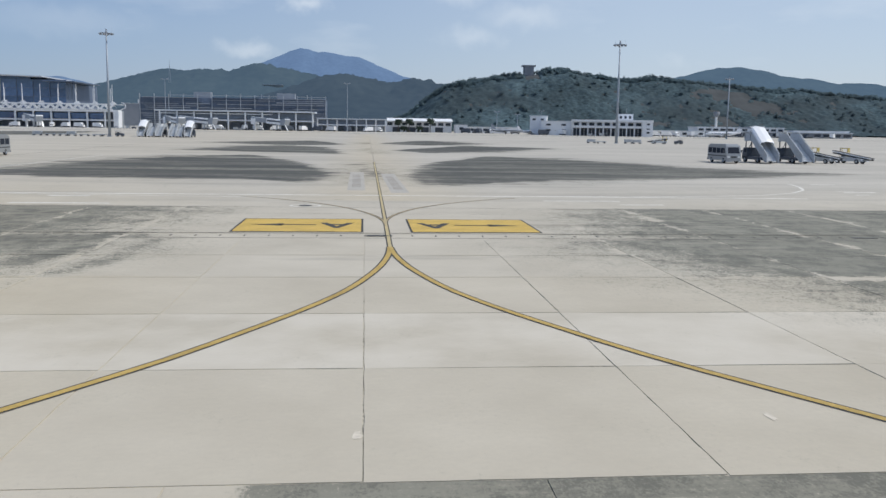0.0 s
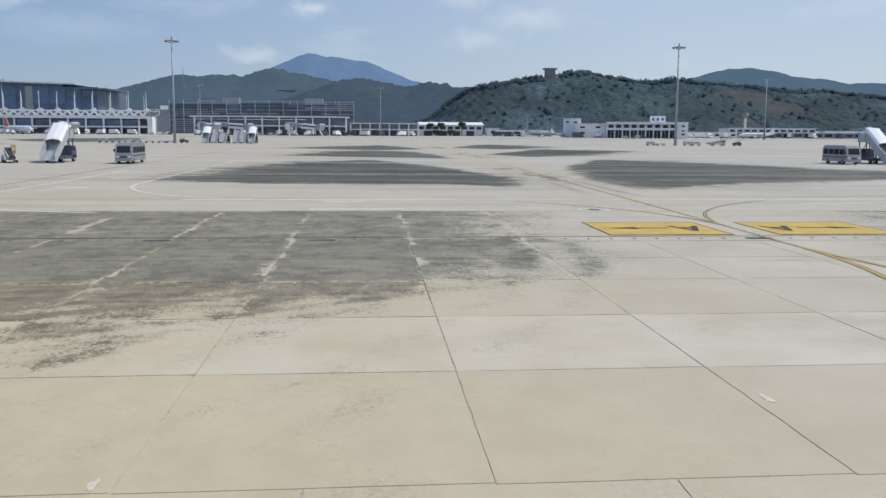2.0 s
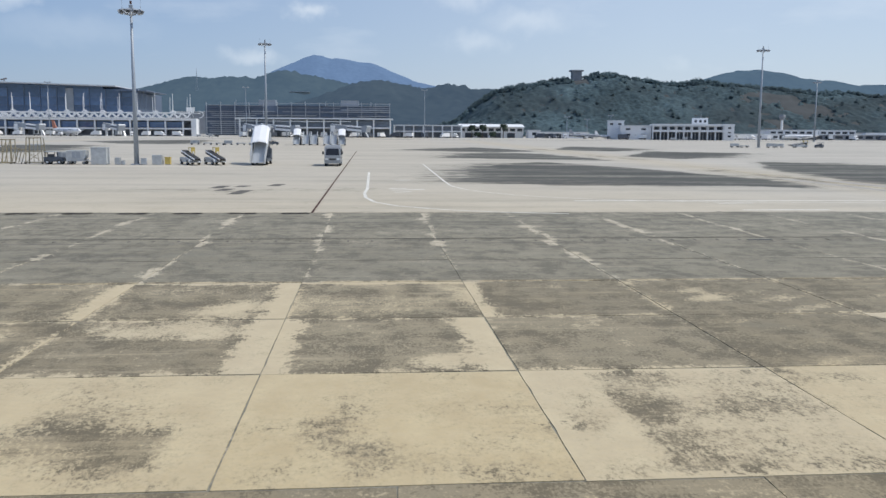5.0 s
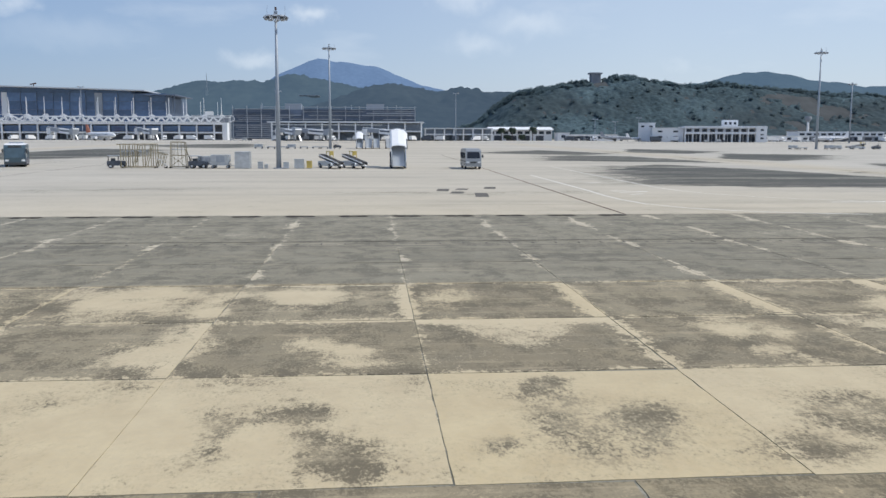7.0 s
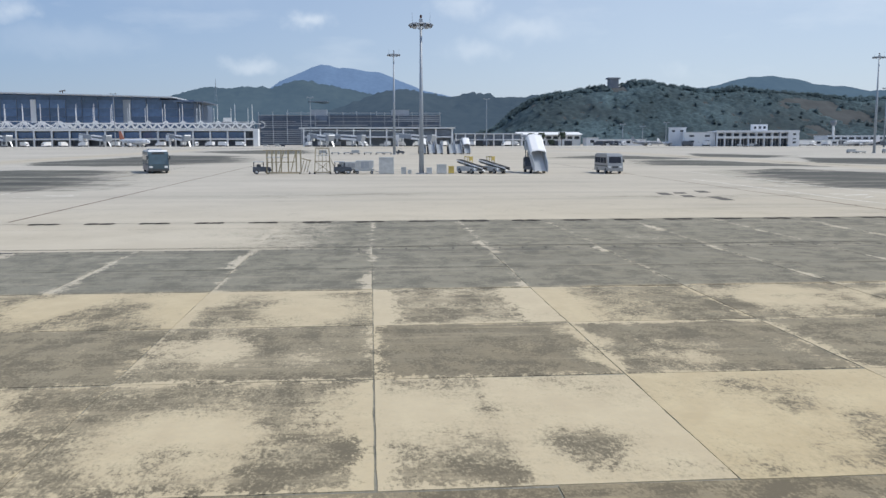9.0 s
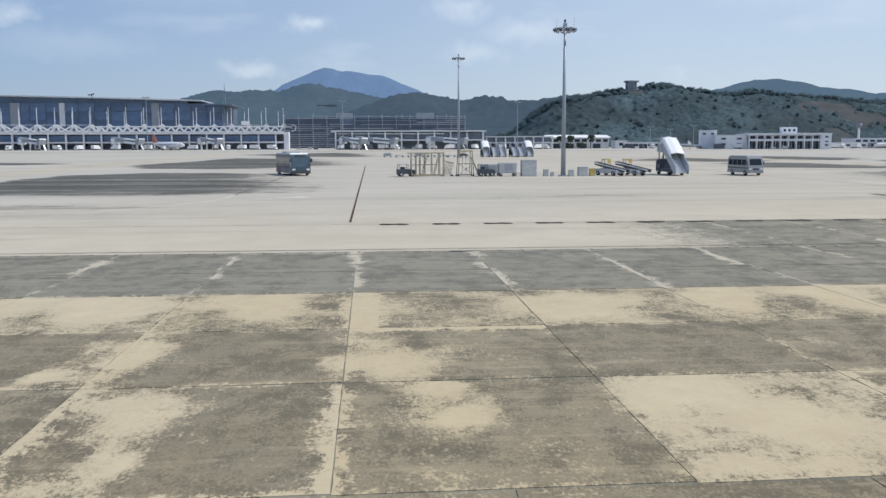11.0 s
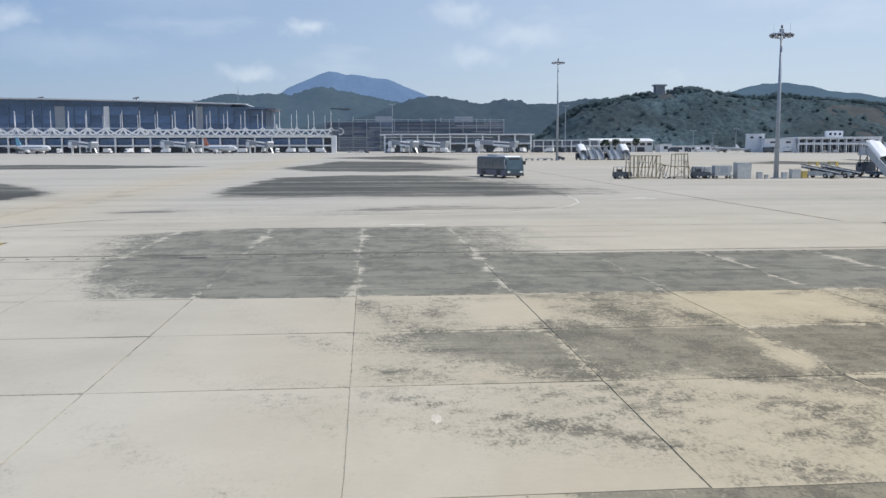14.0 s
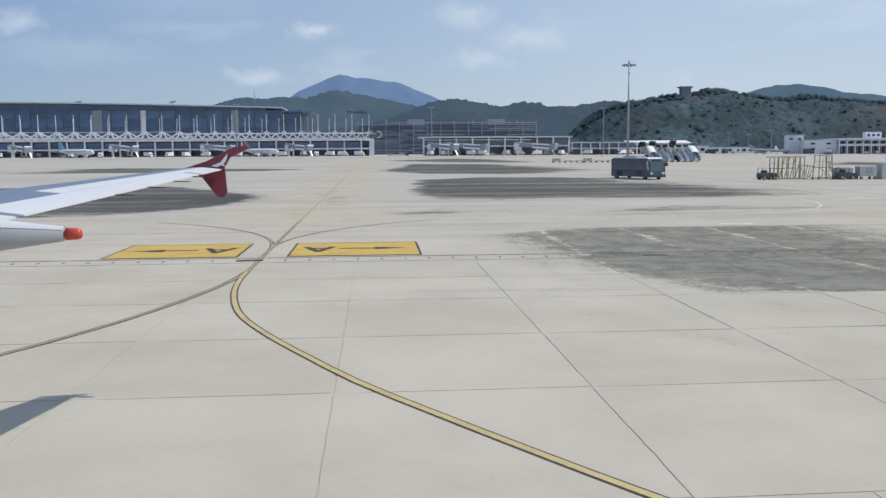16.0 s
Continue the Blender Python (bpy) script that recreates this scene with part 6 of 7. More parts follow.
def tow_tug(x, y, turn=0.0):
    t = thing("baggage_tug", "dark grey baggage tug with an open cab", "baggage tug", at_stand(x, y, turn), "baggage tugs")
    part("body", Shape().extrude_y([(-1.2, 0.3), (-1.2, 0.95), (0.1, 1.0), (1.1, 0.9), (1.25, 0.4)], -0.65, 0.65), TRUCK_BLUE, t)
    for s in (-1, 1):
        for xx in (-0.75, 0.75):
            wheel(t, xx, s * 0.58, 0.3, 0.2)
    part("cab_roof", Shape().box(-1.1, 0.25, -0.6, 0.6, 1.6, 1.68), STAIR_GREY, t)
    for a in (-1.05, 0.2):
        for s in (-0.55, 0.55):
            part("cab_post", Shape().beam((a, s, 0.9), (a, s, 1.6), 0.06), VAN_DARK, t)
    part("seat", Shape().box(-0.7, -0.2, -0.4, 0.4, 0.95, 1.3), VAN_DARK, t)


def dolly(x, y, load, turn=0.0):
    """A baggage dolly with a container of that height, or empty."""
    label = "low steel dolly carrying a grey container" if load else "empty low steel baggage dolly"
    t = thing("baggage_dolly", label, "baggage dolly", at_stand(x, y, turn), "baggage dollies")
    part("bed", Shape().box(-1.25, 1.25, -0.75, 0.75, 0.42, 0.55), STEEL, t)
    for s in (-1, 1):
        for xx in (-0.95, 0.95):
            wheel(t, xx, s * 0.6, 0.2, 0.14)
        part("side_rail", Shape().beam((-1.25, s * 0.75, 0.62), (1.25, s * 0.75, 0.62), 0.06), STEEL, t)
    part("tow_bar", Shape().beam((1.25, 0, 0.4), (2.0, 0, 0.3), 0.07), STEEL, t)
    if load:
        c = thing("cargo_container", "grey sheet-metal cargo container on a dolly", "container", at_stand(x, y, turn), "cargo containers")
        part("box", Shape().extrude_y([(-1.2, 0.56), (-1.2, load), (1.2, load), (1.2, 0.95), (0.85, 0.56)], -0.7, 0.7), BOX_GREY, c)
        for a in (-0.8, 0.0, 0.8):
            part("rib", Shape().box(a - 0.03, a + 0.03, -0.73, 0.73, 0.95, load + 0.02), STEEL, c)
        part("curtain", Shape().box(-0.5, 0.6, -0.72, -0.7, 0.8, load - 0.15), GREY_PANEL, c)


def work_stand(x, y, h, w, turn, label, ladder=True):
    t = thing("maintenance_stand", label, "work stand", at_stand(x, y, turn), "maintenance stands")
    frame_ = Shape()
    for a in (-w, w):
        for b in (-0.75, 0.75):
            frame_.beam((a, b, 0.15), (a * 0.85, b * 0.85, h), 0.1)
    for z in (0.2, h * 0.5, h):
        k = 1 - 0.15 * z / h
        for b in (-0.75, 0.75):
            frame_.beam((-w * k, b * k, z), (w * k, b * k, z), 0.08)
        for a in (-w, w):
            frame_.beam((a * k, -0.75 * k, z), (a * k, 0.75 * k, z), 0.08)
    frame_.beam((-w, -0.75, 0.2), (w * 0.9, -0.66, h * 0.5), 0.06).beam((w, -0.75, 0.2), (-w * 0.9, -0.66, h * 0.5), 0.06)
    for i in range(1, 4):
        u = i / 4 * 2 - 1
        frame_.beam((w * u, -0.75, 0.2), (w * u * 0.85, -0.64, h), 0.055)
    part("frame", frame_, SAND_STEEL, t)
    part("deck", Shape().box(-w * 0.85, w * 0.85, -0.62, 0.62, h - 0.9, h - 0.84), STEEL, t)
    rail = Shape()
    for a in (-1, 0, 1):
        rail.beam((a * w * 0.85, -0.6, h - 0.85), (a * w * 0.85, -0.6, h + 0.15), 0.06)
    rail.beam((-w * 0.85, -0.6, h + 0.15), (w * 0.85, -0.6, h + 0.15), 0.06)
    part("guard_rail", rail, SAND_STEEL, t)
    if ladder:
        lad = Shape()
        for b in (-0.3, 0.3):
            lad.beam((w + 0.9, b, 0.1), (w * 0.85, b, h - 0.85), 0.07)
        for i in range(7):
            u = (i + 0.5) / 7
            lad.beam((w + 0.9 + (w * 0.85 - w - 0.9) * u, -0.3, 0.1 + (h - 0.95) * u), (w + 0.9 + (w * 0.85 - w - 0.9) * u, 0.3, 0.1 + (h - 0.95) * u), 0.05)
        part("ladder", lad, SAND_STEEL, t)
    for a in (-w, w):
        for b in (-0.75, 0.75):
            part("castor", Shape().tube((a, b - 0.05, 0.12), (a, b + 0.05, 0.12), 0.12, n=8), RUBBER, t)


def crate(name, label, x, y, sx, sy, sz, material):
    t = thing(name, label, "box", at_stand(x, y, 0), "")
    part("box", Shape().box(-sx / 2, sx / 2, -sy / 2, sy / 2, 0.08, sz), material, t)
    part("lid", Shape().box(-sx / 2 - 0.03, sx / 2 + 0.03, -sy / 2 - 0.03, sy / 2 + 0.03, sz, sz + 0.06), material, t)
    part("skid", Shape().box(-sx / 2, sx / 2, -sy / 2 + 0.05, -sy / 2 + 0.2, 0, 0.08).box(-sx / 2, sx / 2, sy / 2 - 0.2, sy / 2 - 0.05, 0, 0.08), STEEL, t)


def apron_bus(x, y, turn):
    """A wide low airport bus; +x is the front."""
    t = thing("apron_bus", "dark teal airport bus with a mauve skirt and long windows", "bus", at_stand(x, y, turn))
    L, W = 4.9, 1.35
    body = [(-L, 0.3), (-L, 2.75), (-L + 0.3, 2.95), (L - 0.6, 2.95), (L - 0.15, 2.6), (L, 1.3), (L, 0.35)]
    part("body", Shape().extrude_y(body, -W, W), BUS_TEAL, t)
    part("roof", Shape().extrude_y([(-L + 0.2, 2.95), (-L + 0.5, 3.12), (L - 1.0, 3.12), (L - 0.6, 2.95)], -W + 0.1, W - 0.1), WHITE_STEEL, t, "pale roof")
    part("air_unit", Shape().box(-2.4, 0.8, -0.9, 0.9, 3.12, 3.32), GREY_PANEL, t)
    for k in (-1, 1):
        part("skirt", Shape().box(-L + 0.02, L - 0.02, k * W - 0.01, k * W + 0.012, 0.32, 1.08), BUS_MAUVE, t, "mauve skirt panel")
        part("corner_flash", Shape().add([(L - 0.75, k * (W + 0.03), 2.6), (L - 0.45, k * (W + 0.03), 2.6), (L - 0.25, k * (W + 0.03), 1.3), (L - 0.42, k * (W + 0.03), 1.25), (L - 0.75, k * W, 2.6), (L - 0.45, k * W, 2.6), (L - 0.25, k * W, 1.3), (L - 0.42, k * W, 1.25)],
                                         [(0, 1, 2, 3), (7, 6, 5, 4), (0, 4, 5, 1), (1, 5, 6, 2), (2, 6, 7, 3), (3, 7, 4, 0)]), WHITE_STEEL, t, "white curved corner flash")
    for s in (-1, 1):
        for i in range(7):
            a = -L + 0.35 + i * 1.3
            part("side_window", Shape().box(a, a + 1.12, s * W - 0.02, s * W + 0.025, 1.35, 2.5), WINDOW_TINT, t)
        for a in (-2.6, 2.4):
            d = part("door", Shape().box(a - 0.7, a + 0.7, s * W - 0.01, s * W + 0.04, 0.4, 2.55), BUS_TEAL, t)
            part("door_glass", Shape().box(a - 0.6, a - 0.05, s * W + 0.03, s * W + 0.06, 0.8, 2.45).box(a + 0.05, a + 0.6, s * W + 0.03, s * W + 0.06, 0.8, 2.45), WINDOW_TINT, d)
        part("waist_stripe", Shape().box(-L + 0.05, L - 0.15, s * W - 0.01, s * W + 0.015, 1.1, 1.22), TRUCK_BLUE, t)
        for xx in (-3.7, 3.6):
            wheel(t, xx, s * (W - 0.2), 0.45, 0.3)
        part("headlight", Shape().box(L - 0.04, L + 0.03, s * 1.0 - 0.22, s * 1.0 + 0.22, 0.75, 1.0), LAMP_WHITE, t)
        part("mirror", Shape().box(L - 0.1, L + 0.25, s * (W + 0.12) - 0.1, s * (W + 0.12) + 0.1, 1.9, 2.4), VAN_DARK, t)
    part("windscreen", Shape().add([(L + 0.01, -W + 0.12, 1.25), (L + 0.01, W - 0.12, 1.25), (L - 0.13, W - 0.12, 2.6), (L - 0.13, -W + 0.12, 2.6), (L - 0.2, -W + 0.12, 1.25), (L - 0.2, W - 0.12, 1.25), (L - 0.35, W - 0.12, 2.6), (L - 0.35, -W + 0.12, 2.6)],
                               [(0, 1, 2, 3), (7, 6, 5, 4), (0, 4, 5, 1), (1, 5, 6, 2), (2, 6, 7, 3), (3, 7, 4, 0)]), WINDOW_TINT, t)
    part("destination_sign", Shape().box(L - 0.3, L - 0.1, -0.8, 0.8, 2.62, 2.86), VAN_DARK, t)
    part("bumper", Shape().box(L - 0.05, L + 0.1, -W, W, 0.3, 0.6), VAN_DARK, t)


WINDOW_TINT = mat("bus_window_glass", (0.05, 0.09, 0.12), 0.08, vary=0.3, grain=1.5, blotch=0.6, spec=0.9)
apron_bus(-110.4, 129.0, -72)

# equipment line by the near mast
minibus(-47.7, 119.0)
stairs_truck(-57.4, 120.8, True)
belt_loader(-66.5, 119.8, -64)
belt_loader(-63.4, 120.2, -64)
crate("tool_box", "grey steel tool box near the mast", -70.5, 119.0, 1.25, 1.0, 1.2, BOX_GREY)
crate("waste_bin", "yellow waste bin near the mast", -69.2, 119.0, 0.7, 0.7, 0.95, SAFETY_YELLOW)
crate("tool_box", "small grey box beside the mast", -75.6, 119.0, 0.65, 0.6, 0.85, BOX_GREY)
crate("tool_box", "small grey box beside the mast", -74.8, 118.6, 0.45, 0.45, 0.5, BOX_GREY)
crate("mast_plinth_box", "low grey switch box beside the mast", -72.2, 118.6, 0.7, 0.5, 0.8, STAIR_GREY)
crate("cargo_crate", "tall pale grey container standing on the apron", -77.9, 119.4, 1.95, 1.6, 2.15, BOX_GREY)
dolly(-80.8, 119.4, 1.8)
tow_tug(-83.7, 119.5)
dolly(-82.9, 121.6, 1.55, 20)
work_stand(-86.45, 120.5, 3.35, 1.05, 4, "tall sand-yellow maintenance stand with a ladder")


def tail_dock(x, y):
    """A long tube frame with sloping flights, as used round an aircraft's tail."""
    t = thing("maintenance_dock", "long sand-yellow tube dock with sloping flights", "work stand", at_stand(x, y, 3), "maintenance stands")
    for b in (-0.7, 0.7):
        for a in (-2.4, -1.75, -1.2, -0.55, 0.4, 1.45, 2.05):
            part("post", Shape().beam((a, b, 0.1), (a + 0.06 * b, b, 3.15), 0.1), SAND_STEEL, t)
        part("top_rail", Shape().beam((-2.9, b, 3.15), (2.1, b, 3.15), 0.12), SAND_STEEL, t)
        part("mid_rail", Shape().beam((-2.4, b, 1.55), (1.3, b, 1.6), 0.08), SAND_STEEL, t)
        part("foot_rail", Shape().beam((-2.4, b, 0.16), (2.1, b, 0.16), 0.12), SAND_STEEL, t)
        for a in (-0.9, 0.7):
            part("brace", Shape().beam((a, b, 0.2), (a + 0.75, b, 3.1), 0.09), SAND_STEEL, t)
        part("handrail", Shape().beam((2.05, b, 2.1), (3.4, b, 1.75), 0.08), SAND_STEEL, t)
        for a in (2.5, 2.9, 3.3):
            part("baluster", Shape().beam((a - 0.45, b, 0.2), (a, b, 1.9), 0.07), SAND_STEEL, t)
    part("deck", Shape().box(-2.4, 0.4, -0.68, 0.68, 2.2, 2.27), STEEL, t)
    for k in range(6):
        part("tread", Shape().box(2.0 + 0.22 * k, 2.22 + 0.22 * k, -0.6, 0.6, 1.32 - 0.2 * k, 1.36 - 0.2 * k), STEEL, t)
    for a in (-2.2, 1.9, 3.2):
        for b in (-0.7, 0.7):
            part("caster", Shape().tube((a, b - 0.05, 0.1), (a, b + 0.05, 0.1), 0.1, n=10), RUBBER, t)


tail_dock(-91.4, 120.7)
tow_tug(-94.5, 120.6, 10)

# equipment line on the neighbouring stand
minibus(51.4, 124.0)
stairs_truck(57.3, 125.0, True)
stairs_truck(62.6, 125.2, False)
belt_loader(67.0, 126.2, -64)
belt_loader(71.9, 126.5, -64)

# far rank of stairs and carts
for x, c in ((-64.4, True), (-61.7, False), (-59.4, False), (-55.6, False), (-53.6, False), (-51.2, True)):
    stairs_truck(x, 268.0, c, -90, 3.0, "far rank of passenger stairs")
for i in range(7):
    dolly(-94 + i * 3.2 + (i % 3) * 0.4, 267.0, 1.3 if i in (0, 3) else 0)
tow_tug(-71.0, 267.5)
for x, l in ((68.0, 1.2), (71.0, 0), (79.5, 1.3), (82.0, 1.2)):
    dolly(x, 264.0, l)
belt_loader(89.5, 266.0, 180)
tow_tug(95.5, 265.5, 180)

# service vehicles before the terminal
rnd = random.Random(12)


def service_truck(x, y, turn, material, label):
    t = thing("service_truck", label, "truck", at_stand(x, y, turn), "far service trucks")
    part("cab", Shape().extrude_y([(1.6, 0.5), (1.6, 2.3), (2.4, 2.3), (3.0, 1.4), (3.0, 0.5)], -1.0, 1.0), material, t)
    part("windscreen", Shape().add([(2.46, -0.9, 2.2), (2.46, 0.9, 2.2), (2.98, 0.9, 1.45), (2.98, -0.9, 1.45)], [(0, 1, 2, 3)]), VAN_GLASS, t)
    part("box_body", Shape().box(-3.0, 1.5, -1.1, 1.1, 0.8, 3.0), material, t)
    part("chassis", Shape().box(-3.0, 2.9, -0.7, 0.7, 0.4, 0.8), VAN_DARK, t)
    for s in (-1, 1):
        for xx in (-2.0, 2.2):
            wheel(t, xx, s * 0.9, 0.42, 0.26)


for i, (x, y) in enumerate(((-108, 528), (-100, 530), (-84, 528), (-70, 531), (-44, 529), (-36, 532), (-158, 548), (-176, 546), (-192, 548), (-262, 548), (-284, 547), (-334, 548), (-20, 534), (2, 535), (62, 548), (170, 512), (182, 513), (226, 522), (268, 520), (-116, 527), (-91, 529), (-62, 530), (-52, 528), (-28, 533), (-10, 536), (8, 541), (70, 545), (78, 548), (92, 544), (100, 495), (110, 494), (164, 508), (176, 510), (192, 514), (212, 520), (238, 526), (252, 524), (284, 522), (-168, 546), (-184, 547), (-205, 546), (-232, 547), (-250, 546), (-272, 548), (-296, 546), (-312, 547), (-348, 546), (-372, 547), (-390, 546))):
    white = rnd.random() < 0.6
    service_truck(x, y, rnd.uniform(-180, 180), WHITE_STEEL if white else TRUCK_BLUE, "small white service truck by the terminal" if white else "small dark blue service truck by the terminal")

# carts in short trains along the foot of the terminal
for x0, y0, n in ((-140, 520, 3), (-80, 518, 4), (-225, 538, 4), (-330, 536, 3), (120, 470, 3), (190, 500, 4)):
    for k in range(n):
        dolly(x0 + k * 3.3, y0, (1.4, 0, 1.7, 1.2)[k])
    tow_tug(x0 + n * 3.3, y0)


# ---------------------------------------------------------------- the airliner's wing
WING_GREY = mat("wing_skin_grey_blue", (0.2, 0.245, 0.32), 0.4, 0.2, vary=0.06, grain=2, blotch=0.5)
WING_WHITE = mat("wing_white_paint", (0.66, 0.67, 0.68), 0.45, vary=0.05, grain=2, blotch=0.6)
# grey that puts the shade of the fairing's lower side into its colour
FAIRING_SHADE = mat("fairing_shade_grey", (0.36, 0.38, 0.4), 0.4, vary=0.06)
MAROON = mat("maroon_fence_paint", (0.17, 0.03, 0.048), 0.35, vary=0.06, grain=3)
FAIRING_RED = mat("red_fairing_tip", (0.6, 0.07, 0.04), 0.4, vary=0.08)


def wing_te(y):
    u = 16.6 - y
    return -151.9 - 0.249 * min(u, 12.4), 4.27 - 0.0764 * u


def wing_point(y, c, upper=True, lift=0.0):
    """A point of the wing at span y and chord share c (0 nose, 1 trailing edge)."""
    x, z = wing_te(y)
    chord = 0.66 + 0.27 * (16.6 - y) if y > 4.2 else 4.0 + 0.55 * (4.2 - y)
    yt = 0.55 * (0.2969 * math.sqrt(c) - 0.126 * c - 0.3516 * c ** 2 + 0.2843 * c ** 3 - 0.1015 * c ** 4)
    return (x - chord * (1 - c), y, z + chord * (0.012 * (1 - c) + (yt if upper else -0.6 * yt)) + lift)


def wing_panel(y0, y1, c0, c1, lift, material, name, parent, label=""):
    """A thin panel that lies on the upper skin."""
    n, k = 8, 5
    s = Shape()
    for up in (lift, lift - 0.02):
        for j in range(n + 1):
            for i in range(k + 1):
                s.v.append(wing_point(y0 + (y1 - y0) * j / n, c0 + (c1 - c0) * i / k, True, up))
    m = (n + 1) * (k + 1)
    for j in range(n):
        for i in range(k):
            a = j * (k + 1) + i
            s.f += [(a, a + 1, a + k + 2, a + k + 1), (m + a, m + a + k + 1, m + a + k + 2, m + a + 1)]
    rim = [i for i in range(k + 1)] + [j * (k + 1) + k for j in range(1, n + 1)] + [n * (k + 1) + i for i in range(k - 1, -1, -1)] + [j * (k + 1) for j in range(n - 1, 0, -1)]
    for a, b in zip(rim, rim[1:] + rim[:1]):
        s.f.append((a, m + a, m + b, b))
    return part(name, s, material, parent, label, smooth=False)


wing = thing("aircraft_wing", "white and grey-blue airliner wing with a maroon tip fence", "aircraft wing")
spans = [0.6, 2.4, 4.2, 6, 8, 10, 12, 14, 15.4, 16.2, 16.6]
cs = [0, 0.01, 0.03, 0.07, 0.13, 0.22, 0.35, 0.5, 0.65, 0.8, 0.92, 1.0]
rings = [[wing_point(y, c) for c in cs] + [wing_point(y, c, False) for c in reversed(cs[1:-1])] for y in spans]
part("wing_skin", Shape().ring(rings), WING_GREY, wing, smooth=True)
wing_panel(11.0, 15.6, 0.72, 1.0, 0.014, WING_WHITE, "aileron", wing)
wing_panel(12.6, 16.3, 0.5, 0.7, 0.012, WING_WHITE, "spoiler", wing)
wing_panel(8.6, 11.4, 0.4, 0.58, 0.012, WING_WHITE, "spoiler", wing)
wing_panel(5.0, 8.5, 0.46, 0.62, 0.012, WING_WHITE, "spoiler", wing)
wing_panel(4.3, 10.85, 0.78, 1.0, 0.014, WING_WHITE, "flap", wing)
wing_panel(15.7, 16.5, 0.5, 1.0, 0.013, WING_WHITE, "tip_panel", wing)
for yc, back in ((10.35, 1.0), (6.6, 1.3)):
    x, z = wing_te(yc)
    rr = []
    for dx, r, dz in ((-2.4, 0.05, -0.02), (-1.6, 0.22, -0.1), (-0.8, 0.25, -0.12), (0.0, 0.19, -0.12), (back - 0.17, 0.08, -0.11)):
        rr.append([(x + dx, yc + r * 0.75 * math.cos(2 * math.pi * i / 12), z + dz + r * math.sin(2 * math.pi * i / 12)) for i in range(12)])
    fairing = part("flap_fairing", Shape().ring(rr), FAIRING_SHADE, wing, smooth=True)
    # only the top stays white; the shading below it is the grey colour
    cap = Shape()
    for j, (dx, r, dz) in enumerate(((-1.6, 0.22, -0.1), (-0.8, 0.25, -0.12), (0.0, 0.19, -0.12), (back - 0.17, 0.08, -0.11))):
        for i in range(7):
            a = radians(35 + 110 * i / 6)
            cap.v.append((x + dx, yc + (r + 0.006) * 0.75 * math.cos(a), z + dz + (r + 0.006) * math.sin(a)))
        if j:
            k = 7 * (j - 1)
            cap.f += [(k + i, k + i + 1, k + i + 8, k + i + 7) for i in range(6)]
    part("fairing_cap", cap, WING_WHITE, fairing, "white upper skin of the fairing", smooth=True)
    rr = []
    for dx, r in ((back - 0.15, 0.07), (back - 0.02, 0.064), (back + 0.02, 0.045)):
        rr.append([(x + dx, yc + r * 0.75 * math.cos(2 * math.pi * i / 12), z - 0.11 + r * math.sin(2 * math.pi * i / 12)) for i in range(12)])
    part("fairing_tip", Shape().ring(rr), FAIRING_RED, fairing, "red fairing tip", smooth=True)


def plate(outline, y, thick, rake=0.0):
    """An upright plate with an outline in x and z, leaning outwards by rake."""
    s = Shape()
    n = len(outline)
    for d in (-thick / 2, thick / 2):
        s.v += [(x, y + d + rake * (z - 4.27), z) for x, z in outline]
    s.f = [tuple(range(n)), tuple(range(2 * n - 1, n - 1, -1))] + [(i, n + i, n + (i + 1) % n, (i + 1) % n) for i in range(n)]
    return s


fence = part("tip_fence", plate([(-152.58, 4.30), (-152.2, 4.42), (-151.75, 4.66), (-151.5, 4.70), (-151.42, 4.66), (-151.78, 4.48), (-151.88, 4.30), (-151.84, 3.84), (-151.9, 3.76), (-152.02, 3.78), (-152.28, 4.12), (-152.5, 4.25)], 16.66, 0.05, 0.12), MAROON, wing, "maroon wing-tip fence")
mark = [(-152.12, 4.33), (-151.95, 4.40), (-151.82, 4.56), (-151.85, 4.43), (-151.9, 4.36), (-151.84, 4.31), (-151.94, 4.345), (-152.0, 4.31)]
part("tip_mark", plate(mark, 16.62, 0.012, 0.12), WING_WHITE, fence, "white wing-shaped mark")
for yy in (13.0, 13.9, 14.7, 15.4):
    x, z = wing_te(yy)
    part("static_wick", Shape().tube((x - 0.05, yy, z), (x + 0.26, yy, z - 0.01), 0.012, 0.006, 5), RUBBER, wing)


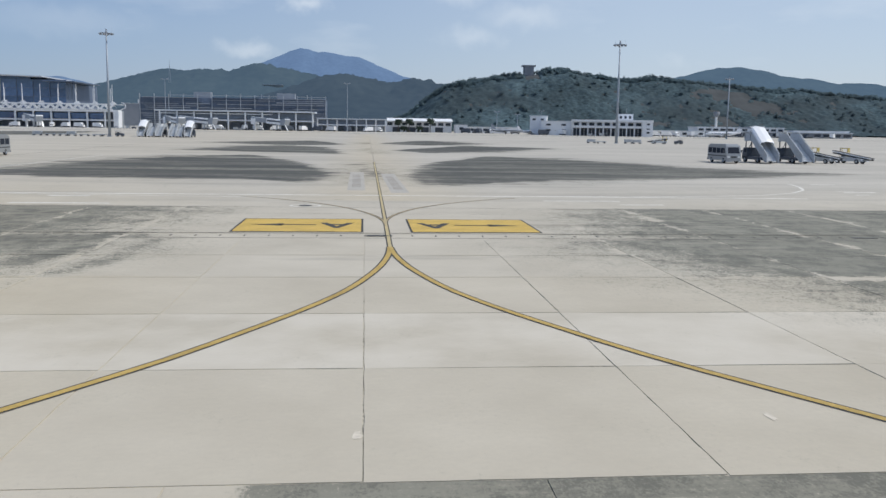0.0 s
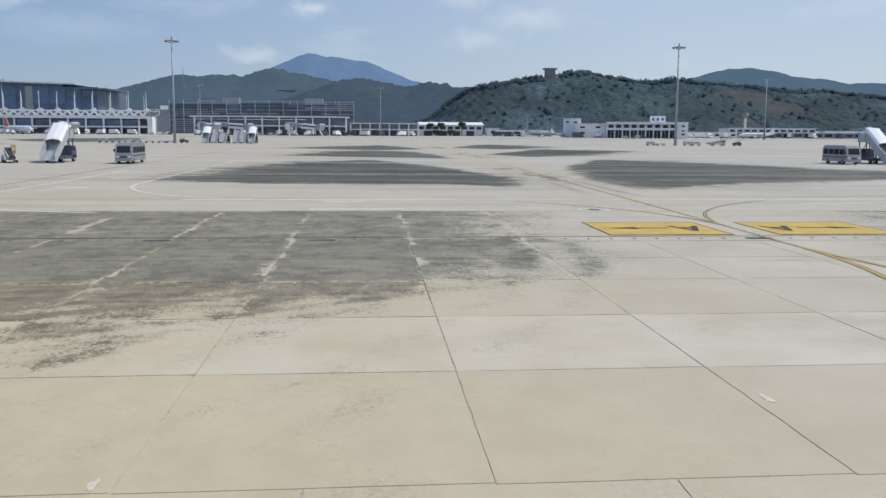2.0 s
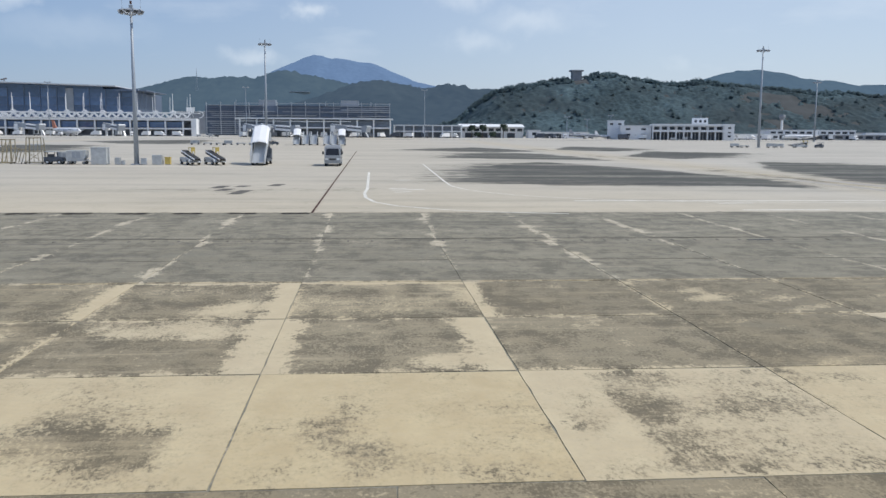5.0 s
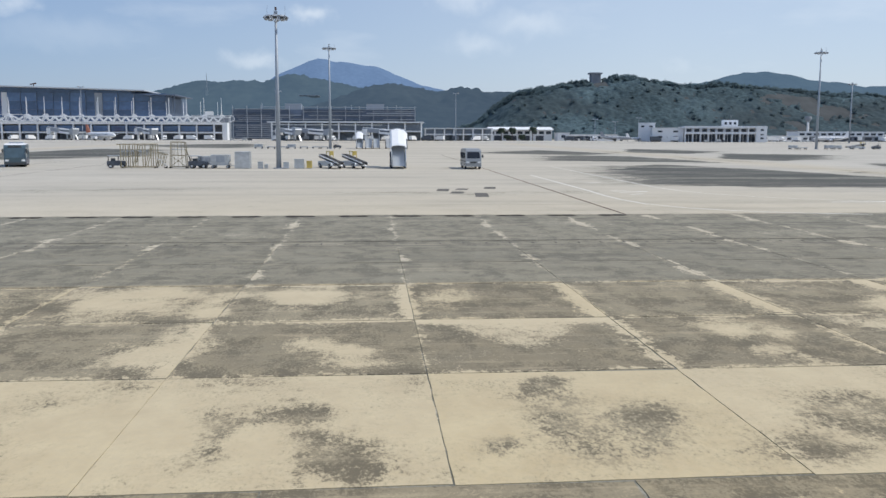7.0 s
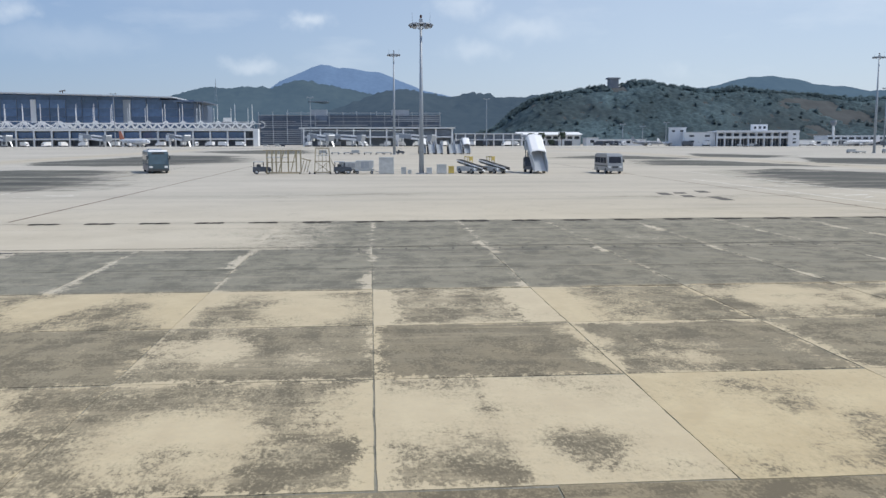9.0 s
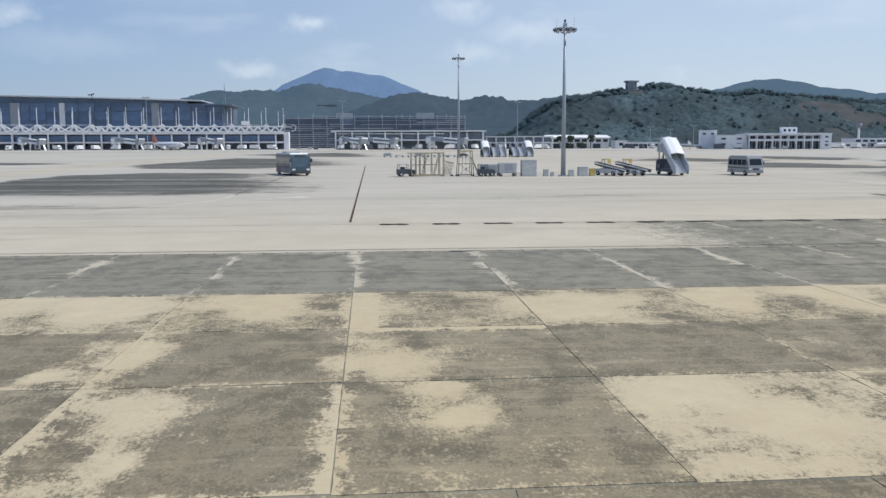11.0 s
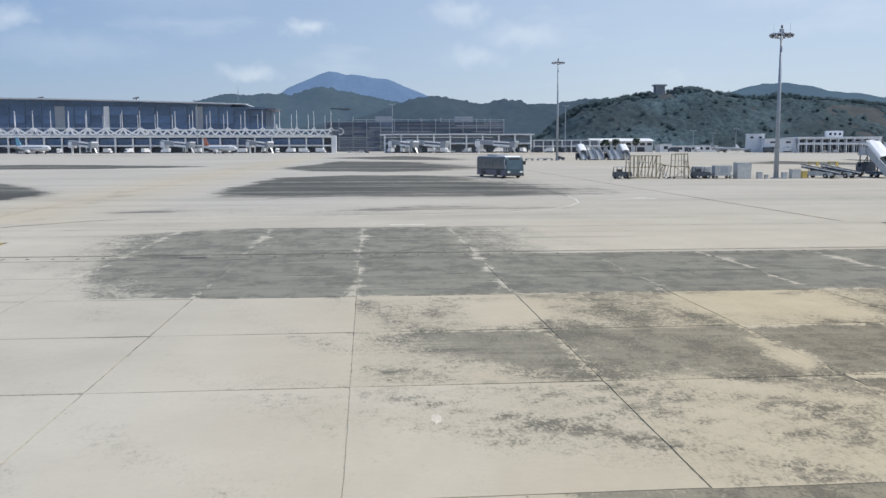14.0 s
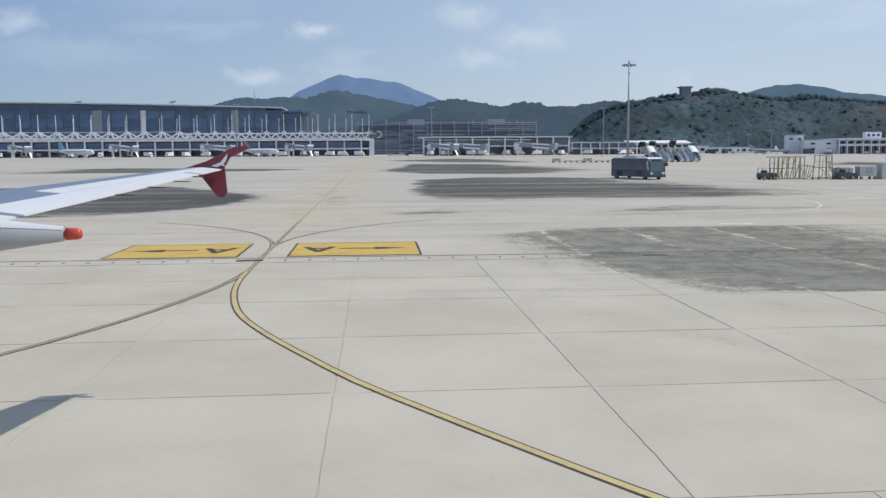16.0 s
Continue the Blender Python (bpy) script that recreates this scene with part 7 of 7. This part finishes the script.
# ---------------------------------------------------------------- concrete slabs of the taxiway
pavement = thing("pavement", "jointed concrete taxiway slabs with lichen and cream edges", "pavement", kind="structure")


def slab(x0, x1, y0, y1, seed):
    rnd = random.Random(seed)
    n = 13
    tilt = [rnd.uniform(-0.001, 0.001) for _ in range(4)]
    ga, gb = (0.003 + 0.013 * chance(round(x / COL), int(y0)) ** 1.5 for x in (x0, x1))
    xs_ = [x0 + ga + (x1 - x0 - ga - gb) * i / n for i in range(n + 1)]
    ys_ = [y0 + 0.0025 + (y1 - y0 - 0.005) * i / n for i in range(n + 1)]
    v = []
    for j, y in enumerate(ys_):
        for i, x in enumerate(xs_):
            u, w = i / n, j / n
            z = (1 - u) * (1 - w) * tilt[0] + u * (1 - w) * tilt[1] + (1 - u) * w * tilt[2] + u * w * tilt[3]
            worn = 0.003 * (i in (0, n) or j in (0, n)) * rnd.uniform(0.3, 1.0)
            if worn:
                x += (0.002 + 0.022 * rnd.random() ** 4) * ((i == 0) - (i == n))
                y += (0.001 + 0.012 * rnd.random() ** 4) * ((j == 0) - (j == n))
            v.append((x, y, z - worn))
    m = n + 1
    f = [(j * m + i, j * m + i + 1, (j + 1) * m + i + 1, (j + 1) * m + i) for j in range(n) for i in range(n)]
    # sides
    rim = [i for i in range(m)] + [j * m + n for j in range(1, m)] + [n * m + i for i in range(n - 1, -1, -1)] + [j * m for j in range(n - 1, 0, -1)]
    k = len(v)
    v += [(v[i][0], v[i][1], -0.028) for i in rim]
    f += [(rim[i], k + i, k + (i + 1) % len(rim), rim[(i + 1) % len(rim)]) for i in range(len(rim))]
    me = bpy.data.meshes.new("slab")
    me.from_pydata(v, [], f)
    me.materials.append(CONCRETE)
    with_grime(me, y0, y1)
    ob = new("slab", me)
    ob.parent = pavement


seed = 0
for r in range(len(ROW_EDGES) - 1):
    for c in range(-35, 7):
        seed += 1
        shift = 2.45 if r == 0 else 0.0
        slab(c * COL - 0.01 + shift, (c + 1) * COL - 0.01 + shift, ROW_EDGES[r], ROW_EDGES[r + 1], seed)
